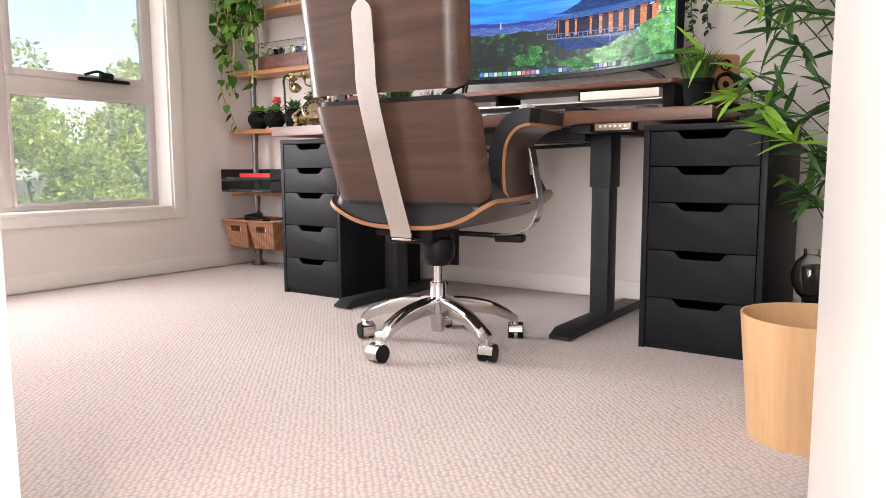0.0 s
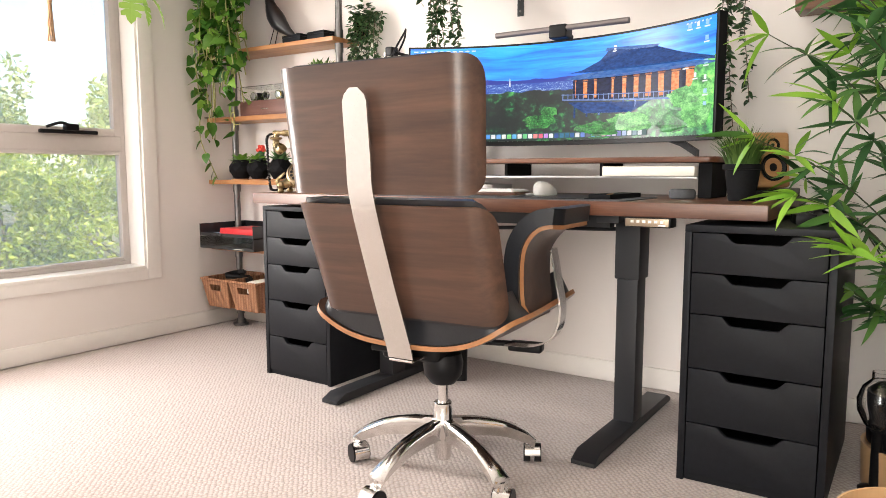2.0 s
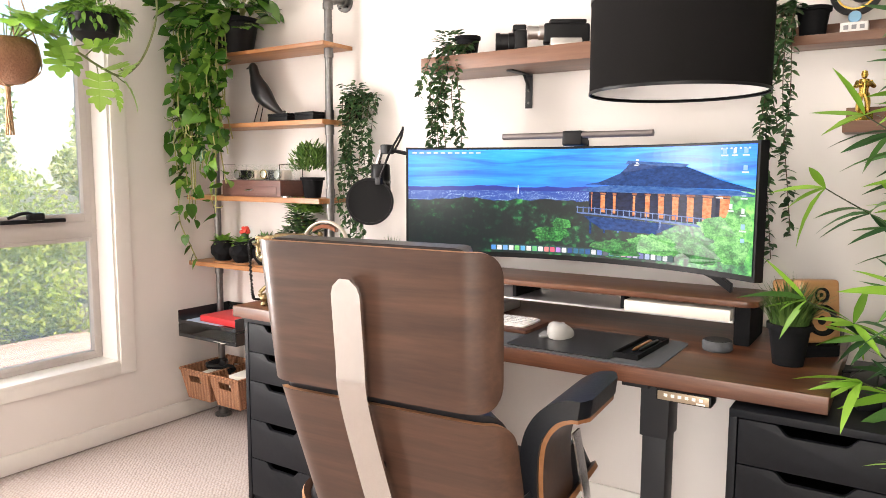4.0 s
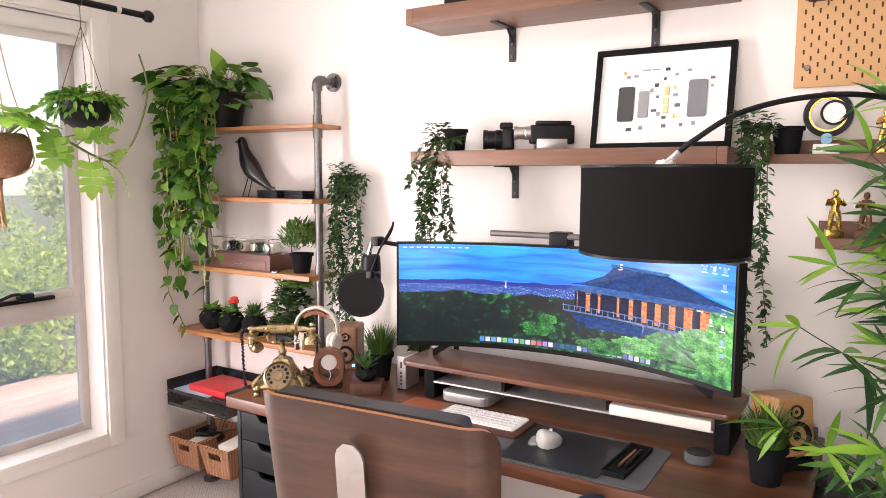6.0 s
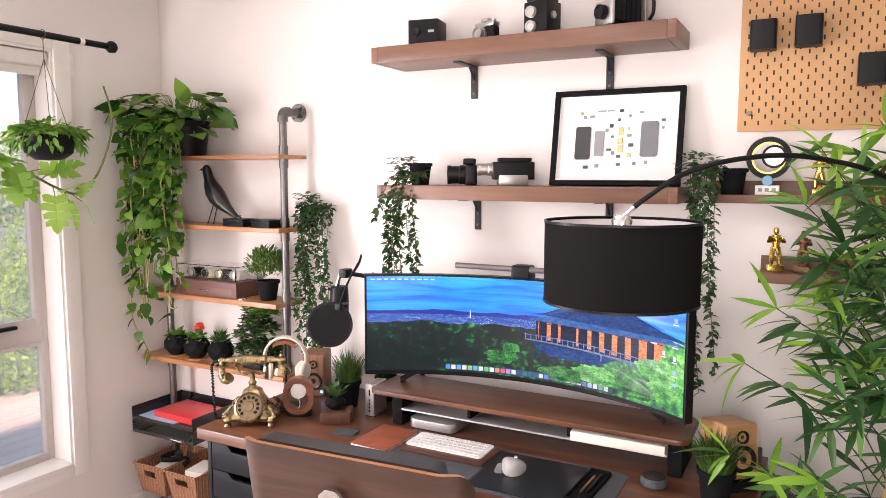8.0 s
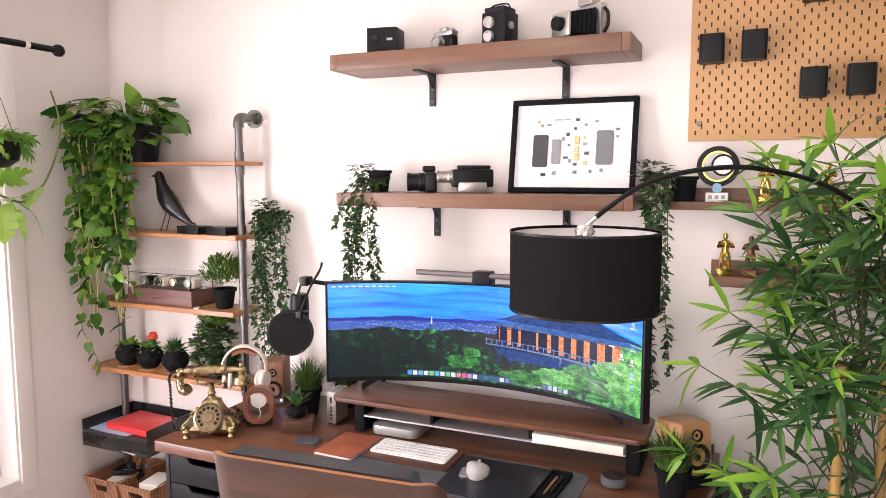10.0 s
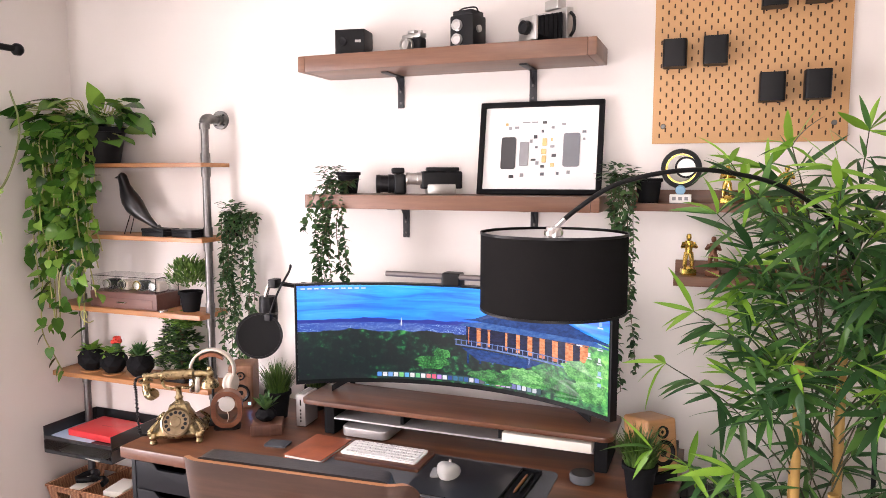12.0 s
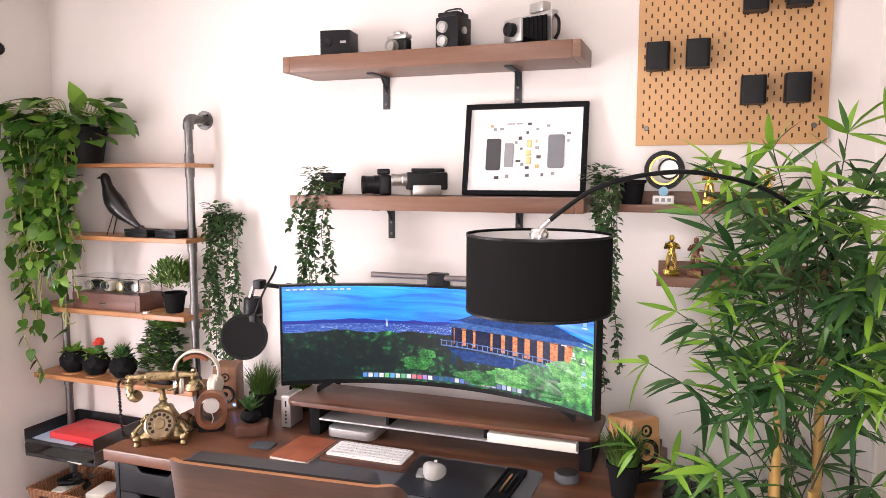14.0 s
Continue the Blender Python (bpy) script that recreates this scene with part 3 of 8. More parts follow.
def drawer_unit(x, y, label):
    u = thing("drawer_unit", (x, y, 0), label, "drawer unit", "black drawer units")
    w, d, h, t = 0.36, 0.58, 0.70, 0.018
    for x in (0, w - t):
        part("side_panel", boxed(x, x + t, 0, d, 0.0, h - t - 0.0003, 0.0015), BLACK_WOOD, u)
    part("top_panel", boxed(0, w, 0, d, h - t, h, 0.0015), BLACK_WOOD, u)
    part("base_panel", boxed(t, w - t, 0.03, d - 0.012, 0.03, 0.05), BLACK_WOOD, u, smooth=0)
    part("back_panel", boxed(t, w - t, d - 0.0118, d, 0.0, h - t - 0.0003), BLACK_WOOD, u, smooth=0)
    part("plinth", boxed(t, w - t, 0.012, 0.0298, 0.0, 0.03), BLACK_WOOD, u, smooth=0)
    tops = [h - t - 0.003, 0.572, 0.462, 0.314, 0.164]
    bots = [0.575, 0.465, 0.317, 0.167, 0.022]
    for zt, zb in zip(tops, bots):
        x0, x1, c = t + 0.003, w - t - 0.003, w / 2
        # the front's upper edge dips into a finger notch
        n = [(c + 0.085, zt)] + [(c + 0.085 - 0.032 * k / 6, zt - 0.024 * (0.5 - 0.5 * math.cos(math.pi * k / 6))) for k in range(1, 7)]
        n += [(2 * c - a, b) for a, b in reversed(n)]
        part("drawer_front", prism([(x0, zb), (x1, zb), (x1, zt)] + n + [(x0, zt)], "y", 0.001, 0.017, 0.0012), BLACK_WOOD, u)
        box = bmesh.new()
        bm_box(box, x0 + 0.008, x1 - 0.008, 0.024, 0.5, zb + 0.006, zb + 0.012)
        bm_box(box, x0 + 0.008, x0 + 0.02, 0.024, 0.5, zb + 0.012, zt - 0.03)
        bm_box(box, x1 - 0.02, x1 - 0.008, 0.024, 0.5, zb + 0.012, zt - 0.03)
        part("drawer_box", box, MATT_BLACK, u, smooth=0)
    return u


drawer_unit(0.0, 2.813, "black-stained five-drawer unit under the window end of the desk")
drawer_unit(1.717, 2.731, "black-stained five-drawer unit beside the bamboo plant")

# ---- desk chair ----
def sheet(pos, nu, nv, thick):
    """A bent plate: pos(u, v) gives the outer point and the direction in which it has its thickness."""
    bm = bmesh.new()
    out, inn = [], []
    for j in range(nv + 1):
        ro, ri = [], []
        for i in range(nu + 1):
            p, d = pos(-1 + 2 * i / nu, j / nv)
            ro.append(bm.verts.new(p))
            ri.append(bm.verts.new(Vector(p) + Vector(d).normalized() * thick))
        out.append(ro)
        inn.append(ri)
    for j in range(nv):
        for i in range(nu):
            bm.faces.new((out[j][i], out[j][i + 1], out[j + 1][i + 1], out[j + 1][i]))
            bm.faces.new((inn[j][i], inn[j + 1][i], inn[j + 1][i + 1], inn[j][i + 1]))
    rim = [(0, i) for i in range(nu)] + [(j, nu) for j in range(nv)] + [(nv, i) for i in range(nu, 0, -1)] + [(j, 0) for j in range(nv, 0, -1)]
    for (a, b), (c, d) in zip(rim, rim[1:] + rim[:1]):
        f = bm.faces.new((out[a][b], inn[a][b], inn[c][d], out[c][d]))
        f.material_index = 1
    return bm


def round_off(bm, r):
    sharp = [e for e in bm.edges if len(e.link_faces) == 2 and e.calc_face_angle(0) > 1.0]
    bmesh.ops.bevel(bm, geom=sharp, offset=r, segments=3, affect="EDGES", profile=0.55)
    for f in bm.faces:
        f.material_index = 0
    return bm


def corner_cut(v, h, rc, top=True, bottom=True):
    """How far a rounded corner draws the side in at height v*h."""
    d = min(v * h if bottom else 9, (1 - v) * h if top else 9)
    return 0.0 if d >= rc else rc - math.sqrt(max(0.0, rc * rc - (rc - d) ** 2))


def soft_v(j):
    return 0.5 - 0.5 * math.cos(math.pi * j)


def back_shell(z0, z1, f0, f1, w0, w1, rc, roll, grow=0.0, inset=0.0, slew=0.0):
    """A back plate, flat in the middle and rolled forward round both sides."""
    h, most = z1 - z0, radians(76)

    def pos(u, v):
        v = soft_v(v)
        flat = w0 + (w1 - w0) * v - roll * math.sin(most)
        length = flat + roll * most - corner_cut(v, h, rc) - inset
        s = abs(u) * length
        a = max(0.0, (s - flat) / roll)
        x = math.copysign(min(s, flat) + roll * math.sin(a), u)
        f = f0 + (f1 - f0) * v + roll * (1 - math.cos(a))
        nrm = Vector((-math.copysign(math.sin(a), u), math.cos(a), 0.05))
        p = Vector((x + slew * (1 - v), f, z0 + h * v)) + nrm.normalized() * grow
        return p, nrm
    return pos


chair = thing("office_chair", (1.166, 2.40, 0), "walnut veneer office chair with black leather and polished five-star base", "chair")
up = Matrix.Translation((-0.041, 0.0, 0)) @ pose(0, 0, 0, 0, 0, 4)
under = Matrix.Translation((-0.064, 0.0, 0)) @ pose(0, 0, 0, 0, 0, 12)


def cpart(name, bm, material, label="", parent=chair):
    return part(name, bm, material, parent, label, m=up if parent is chair else None)


def upart(name, bm, material, label=""):
    """A part of the mechanism under the seat."""
    return part(name, bm, material, chair, label, m=under)


SHELL = (WALNUT, PLY)
cpart("headrest_shell", sheet(back_shell(0.785, 1.092, -0.268, -0.302, 0.276, 0.288, 0.055, 0.072), 64, 28, 0.012), SHELL, "dark walnut veneer shell with a pale ply edge")
cpart("headrest_cushion", round_off(sheet(back_shell(0.790, 1.097, -0.268, -0.302, 0.276, 0.288, 0.06, 0.072, 0.0125, 0.045), 48, 20, 0.045), 0.014), (LEATHER, LEATHER), "black leather cushion")
cpart("backrest_shell", sheet(back_shell(0.472, 0.758, -0.172, -0.240, 0.272, 0.288, 0.055, 0.070, slew=0.026), 64, 28, 0.012), SHELL, "dark walnut veneer shell with a pale ply edge")
cpart("backrest_cushion", round_off(sheet(back_shell(0.462, 0.772, -0.172, -0.240, 0.270, 0.286, 0.055, 0.070, 0.0125, 0.008, 0.026), 48, 20, 0.055), 0.014), (LEATHER, LEATHER), "black leather cushion")

# the flat steel bar that carries the back
line = curve_pts([(-0.007, -0.331, 1.03), (-0.011, -0.311, 0.88), (-0.014, -0.294, 0.775), (-0.004, -0.236, 0.58), (0.007, -0.176, 0.40), (0.009, -0.166, 0.362)], 10)
bar = bmesh.new()
W = 0.034
prev = None
n = len(line)
lens = [0.0]
for a, b in zip(line, line[1:]):
    lens.append(lens[-1] + (b - a).length)
for i, p in enumerate(line):
    s = lens[i]
    w = W if s >= W else max(0.012, math.sqrt(max(0.0, W * W - (W - s) ** 2)))
    w *= 1.0 + 0.10 * s / lens[-1]
    row = [bar.verts.new((p.x + q * w, p.y + (0.0 if k == 0 else 0.006), p.z)) for k, q in ((0, -1), (0, 1), (1, 1), (1, -1))]
    if prev:
        for k in range(4):
            bar.faces.new((prev[k], prev[(k + 1) % 4], row[(k + 1) % 4], row[k]))
    else:
        bar.faces.new(row)
    prev = row
bar.faces.new(prev[::-1])
b = cpart("back_bar", bar, BRUSHED, "flat polished steel bar with a rounded end")
cpart("bar_hook", boxed(-0.027, 0.045, -0.166, -0.03, 0.352, 0.360, 0.003), BRUSHED)
for z, f in ((0.92, -0.283), (0.62, -0.207)):
    cpart("spacer", rod((-0.008, f - 0.03, z), (-0.008, f + 0.004, z), 0.012), BLACK)


# seat: a walnut tray turned up at its sides, with a leather cushion in it
def seat_pos(lift, wide, f0, f1, rise, inset=0.0):
    def pos(u, v):
        v = soft_v(v)
        L = f1 - f0
        hw = wide - inset - corner_cut(v, L, 0.06) * 0.8
        x = hw * math.sin(u * math.pi / 2)
        e = abs(x) / wide
        side = (0.85 + 0.15 * v) * rise * e ** 3
        back = 0.018 * (1 - v) ** 4
        return (x, f0 + L * v, lift + side + back + 0.02 * v), (-0.6 * math.copysign(e ** 4, x), 0.05, 1)
    return pos


cpart("seat_shell", sheet(seat_pos(0.366, 0.306, -0.150, 0.36, 0.105), 36, 24, 0.013), SHELL, "walnut veneer seat tray with a pale ply edge")
cpart("seat_cushion", sheet(seat_pos(0.380, 0.286, -0.140, 0.365, 0.09), 32, 22, 0.075), (LEATHER, LEATHER), "black leather seat cushion")


def arm(side):
    prof = curve_pts([(0.290, 0, 0.455), (0.276, 0, 0.53), (0.274, 0, 0.610), (0.282, 0, 0.652), (0.304, 0, 0.682), (0.332, 0, 0.694), (0.359, 0, 0.692)], 5)

    def pos(inner):
        def at(u, v):
            i = (u + 1) / 2 * (len(prof) - 1)
            k = min(int(i), len(prof) - 2)
            p = prof[k].lerp(prof[k + 1], i - k)
            t = (prof[k + 1] - prof[k]).normalized()
            nrm = Vector((-t.z, 0, t.x))
            s = (u + 1) / 2
            f0, f1 = 0.0 + 0.03 * s, 0.19 + 0.09 * min(1, max(0, (s - 0.35) / 0.45))
            cut = 0.035 * max(0.0, abs(2 * s - 1) - 0.8) / 0.2
            f0, f1 = f0 + cut, f1 - cut
            vv = soft_v(v)
            return (side * p.x, f0 + (f1 - f0) * vv, p.z), (side * nrm.x, 0, nrm.z)
        return at
    shell = sheet(pos(0), 30, 10, 0.011)
    a = cpart("armrest_shell", shell, SHELL, "bent walnut arm with a pale ply edge")

    def pad(u, v):
        p, d = pos(0)(u, v)
        e = max(abs(u) - 0.72, 0) / 0.28
        w = max(abs(2 * v - 1) - 0.6, 0) / 0.4
        lift = 0.0115 + 0.0
        c = Vector(p) + Vector(d).normalized() * lift
        return c + Vector((0, (v - 0.5) * 0.018, 0)), Vector(d)
    cpart("armrest_pad", round_off(sheet(pad, 30, 10, 0.042), 0.016), (LEATHER, LEATHER), "black leather arm pad")
    st = sheet(lambda u, v: (lambda q: ((side * q.x, 0.150 + 0.045 * (v - 0.5), q.z), (side * 1, 0, 0.15)))(
        curve_along(ARM_STRIP, (u + 1) / 2)), 24, 2, 0.005)
    cpart("arm_strip", st, (CHROME, CHROME), "polished steel arm support")


ARM_STRIP = curve_pts([(0.16, 0, 0.352), (0.249, 0, 0.358), (0.306, 0, 0.392), (0.326, 0, 0.46), (0.312, 0, 0.55), (0.296, 0, 0.632)], 6)


def curve_along(pts, s):
    i = s * (len(pts) - 1)
    k = min(int(i), len(pts) - 2)
    return pts[k].lerp(pts[k + 1], i - k)


arm(1)
arm(-1)
# tilt mechanism, lever and knob
mech = bmesh.new()
bm_box(mech, -0.085, 0.085, -0.10, 0.13, 0.335, 0.398, 0.02, 3)
bm_lathe(mech, [(0, 0.262), (0.034, 0.262), (0.052, 0.285), (0.056, 0.32), (0.05, 0.345), (0, 0.35)], 24, (0.063, -0.013, 0))
upart("tilt_mechanism", mech, BLACK, "black plastic tilt mechanism")
lev = tube(curve_pts([(0.06, 0.10, 0.355), (0.16, 0.13, 0.350), (0.22, 0.15, 0.346)], 5), 0.009, 10)
bm_box(lev, 0.20, 0.300, 0.14, 0.185, 0.325, 0.352, 0.010, 3)
upart("height_lever", lev, BLACK, "black plastic height lever")
upart("tension_knob", rod((0.085, 0.06, 0.36), (0.085, 0.045, 0.255), 0.022, 0.026), BLACK)
upart("bar_bolt", rod((-0.10, -0.115, 0.372), (0.0, -0.115, 0.372), 0.011), BLACK)

part("gas_column", rod((0, 0, 0.19), (0, 0, 0.30), 0.0145), CHROME, chair, "chromed gas column")
hub = turned([(0, 0.045), (0.021, 0.045), (0.023, 0.05), (0.026, 0.105), (0.032, 0.112), (0.034, 0.15), (0.027, 0.158), (0.026, 0.205), (0.023, 0.208), (0, 0.208)], 28)
part("base_hub", hub, CHROME, chair, "polished aluminium hub")
for k in range(5):
    a = radians(-95 + 72 * k)
    m = pose(0, 0, 0, 0, 0, math.degrees(a))
    spine = curve_pts([(0.015, 0, 0.135), (0.09, 0, 0.132), (0.17, 0, 0.118), (0.235, 0, 0.092), (0.268, 0, 0.070)], 5)
    leg = bmesh.new()
    prev = None
    for i, p in enumerate(spine):
        s = i / (len(spine) - 1)
        hw, hh = 0.019 + 0.010 * s ** 2, 0.026 - 0.011 * s
        row = [leg.verts.new((p.x, p.y + hw * c * (0.72 if q < 0 else 1.0), p.z + (hh * q if q > 0 else hh * 1.2 * q))) for c, q in
               ((-0.55, 1), (0.55, 1), (0.95, 0.45), (1, -0.2), (0.8, -1), (-0.8, -1), (-1, -0.2), (-0.95, 0.45))]
        if prev:
            for j in range(8):
                leg.faces.new((prev[j], prev[(j + 1) % 8], row[(j + 1) % 8], row[j]))
        else:
            leg.faces.new(row)
        prev = row
    leg.faces.new(prev[::-1])
    part("base_leg", leg, CHROME, chair, "polished aluminium leg", 60, m)
    c = part("caster", rod((0.268, 0, 0.05), (0.268, 0, 0.074), 0.007, None, 10), CHROME, chair, "twin-wheel caster with a chromed hood", m=m)
    turn = Matrix.Translation((0.268, 0, 0)) @ pose(0, 0, 0, 0, 0, 90 * (k % 2) + 35 * k) @ Matrix.Translation((-0.268, 0, 0))
    for sgn in (-1, 1):
        wheel = rod((0.268 + 0.012, sgn * 0.006, 0.0275), (0.268 + 0.012, sgn * 0.025, 0.0275), 0.0265, None, 24)
        part("wheel", wheel, BLACK, c, m=turn)
    hood = bmesh.new()
    ring = []
    for i in range(15):
        t = radians(-35 + 215 * i / 14)
        ring.append([hood.verts.new((0.28 + 0.0295 * math.cos(t), y, 0.0275 + 0.0295 * math.sin(t))) for y in (-0.022, 0.022)] +
                    [hood.verts.new((0.28 + 0.0275 * math.cos(t), y, 0.0275 + 0.0275 * math.sin(t))) for y in (0.022, -0.022)])
    for p, q in zip(ring, ring[1:]):
        for j in range(4):
            hood.faces.new((p[j], q[j], q[(j + 1) % 4], p[(j + 1) % 4]))
    hood.faces.new(ring[0])
    hood.faces.new(ring[-1][::-1])
    part("hood", hood, CHROME, c, "chromed caster hood", m=turn)

# ---- wall shelves ----
def wall_bracket(x, z, reach):
    b = thing("shelf_bracket", (x, YB, z), "black steel angle bracket under a wall shelf", "bracket", "shelf brackets")
    bm = bmesh.new()
    bm_box(bm, -0.014, 0.014, -reach, -0.004, -0.006, 0.0, 0.002)
    bm_box(bm, -0.014, 0.014, -0.007, -0.001, -0.125, 0.0, 0.002)
    part("arm", bm, BLACK_STEEL, b)
    part("gusset", prism([(-0.055, -0.004), (-0.006, -0.055), (-0.006, -0.043), (-0.043, -0.004)], "x", -0.003, 0.003), BLACK_STEEL, b)
    for dz in (-0.06, -0.105):
        part("screw", rod((0, -0.007, dz), (0, -0.010, dz), 0.005, 0.004, 10), PIPE, b)
    return b


def wall_shelf(x0, x1, y0, z0, z1, label):
    t = thing("wall_shelf", (0, 0, 0), label, "shelf", "walnut wall shelves")
    part("board", boxed(x0 + 0.03, x1 - 0.03, y0, YB - 0.001, z0, z1, 0.002), SHELF_WOOD, t)
    for a, b in ((x0, x0 + 0.0296), (x1 - 0.0296, x1)):
        part("end_cap", boxed(a, b, y0 + 0.0006, YB - 0.001, z0 + 0.0006, z1 - 0.0004, 0.003), SHELF_WOOD, t)
    return t


wall_shelf(0.472, 1.605, 3.25, 2.118, 2.178, "thick walnut wall shelf carrying old cameras")
wall_shelf(0.492, 1.625, 3.25, 1.600, 1.653, "thick walnut wall shelf carrying a framed print")
for x, z in ((0.795, 2.118), (1.335, 2.118), (0.815, 1.600), (1.345, 1.600)):
    wall_bracket(x, z, 0.16)


def picture_ledge(x0, x1, z0, z1):
    t = thing("picture_ledge", (0, 0, 0), "narrow walnut picture ledge with a back rail", "shelf", "walnut picture ledges")
    part("ledge", boxed(x0, x1, 3.38, YB - 0.013, z0, z1, 0.002), SHELF_WOOD, t)
    part("back_rail", boxed(x0, x1, YB - 0.013, YB - 0.001, z0, z1 + 0.045, 0.002), SHELF_WOOD, t)
    return t


picture_ledge(1.71, 2.26, 1.603, 1.630)
picture_ledge(1.86, 2.41, 1.350, 1.383)

# ---- pipe shelving ----
pipes = thing("pipe_shelf", (0, 0, 0), "industrial shelf of grey steel pipes and oiled boards", "shelving")
SX0, SX1 = -0.963, -0.042
SHELVES = [(1.763, 1.780, SX1), (1.438, 1.458, SX1 - 0.01), (1.098, 1.121, SX1 - 0.035), (0.772, 0.794, SX1 - 0.005), (0.418, 0.438, SX1 - 0.005), (0.107, 0.127, SX1 - 0.005)]
for z0, z1, xr in SHELVES:
    part("board", boxed(SX0, xr, 3.305, 3.492, z0, z1, 0.002), PINE, pipes)
for px in (-0.835, -0.085):
    p = rod((px, 3.385, 0.012), (px, 3.385, 1.93), 0.0165)
    part("upright", p, PIPE, pipes)
    el = tube(curve_pts([(px, 3.385, 1.925), (px, 3.386, 1.952), (px, 3.399, 1.968), (px, 3.425, 1.971)], 5), 0.023, 14)
    part("elbow", el, PIPE, pipes)
    part("stub", rod((px, 3.42, 1.971), (px, 3.49, 1.971), 0.0165), PIPE, pipes)
    fl = rod((px, 3.488, 1.971), (px, 3.4995, 1.971), 0.041, None, 28)
    bm_cyl(fl, (px, 3.468, 1.971), (px, 3.489, 1.971), 0.024)
    f = part("wall_flange", fl, PIPE, pipes)
    for k in range(4):
        a = math.pi / 4 + k * math.pi / 2
        part("screw", rod((px + 0.03 * math.cos(a), 3.485, 1.971 + 0.03 * math.sin(a)), (px + 0.03 * math.cos(a), 3.489, 1.971 + 0.03 * math.sin(a)), 0.005, None, 10), BLACK, f)
    ff = rod((px, 3.385, 0.001), (px, 3.385, 0.012), 0.041, None, 28)
    bm_cyl(ff, (px, 3.385, 0.012), (px, 3.385, 0.035), 0.024)
    part("floor_flange", ff, PIPE, pipes)
    for z0, z1, xr in SHELVES:
        part("collar", rod((px, 3.385, z1 + 0.001), (px, 3.385, z1 + 0.042), 0.0205), PIPE, pipes)
        part("collar", rod((px, 3.385, z0 - 0.042), (px, 3.385, z0 - 0.001), 0.0205), PIPE, pipes)

# ---- pegboard ----
peg = thing("pegboard", (1.768, YB - 0.006, 1.836), "brown fibreboard pegboard with rows of oblong slots", "pegboard")
PEG_MAT = plain("tan_fibreboard", (0.50, 0.285, 0.125), 0.55, vary=0.06, scale=200)
part("board", boxed(0, 0.608, -0.006, 0.0, 0, 0.608, 0.002), PEG_MAT, peg)

# ---- monitor ----
MX, MYC, MR, MHALF, MZ0, MZ1 = 1.112, 3.29, 1.0, 0.62, 0.938, 1.322
SH, SB, ST = MHALF - 0.008, MZ0 + 0.017, MZ1 - 0.008
mon = thing("curved_monitor", (0, 0, 0), "very wide curved monitor showing a hillside temple at dusk", "monitor")


def on_arc(s, z, off=0.0, radius=MR):
    """The place s metres along the screen's arc from its middle; off: away from the viewer."""
    a, r = s / radius, radius + off
    return (MX + r * math.sin(a), MYC - radius + r * math.cos(a), z)


def arc_slab(half, z0, z1, off, thick, n=48):
    bm = bmesh.new()
    uv = bm.loops.layers.uv.new("UVMap")
    rows = [[bm.verts.new(on_arc(-half + 2 * half * i / n, z, o)) for o, z in ((off, z0), (off, z1), (off + thick, z1), (off + thick, z0))] for i in range(n + 1)]
    for i, (a, b) in enumerate(zip(rows, rows[1:])):
        for k in range(4):
            m = (k + 1) % 4
            f = bm.faces.new((a[k], b[k], b[m], a[m]))
            for lo, (uu, vv) in zip(f.loops, ((i / n, k in (1, 2)), ((i + 1) / n, k in (1, 2)), ((i + 1) / n, m in (1, 2)), (i / n, m in (1, 2)))):
                lo[uv].uv = (uu, float(vv))
    bm.faces.new(rows[0])
    bm.faces.new(rows[-1][::-1])
    return bm


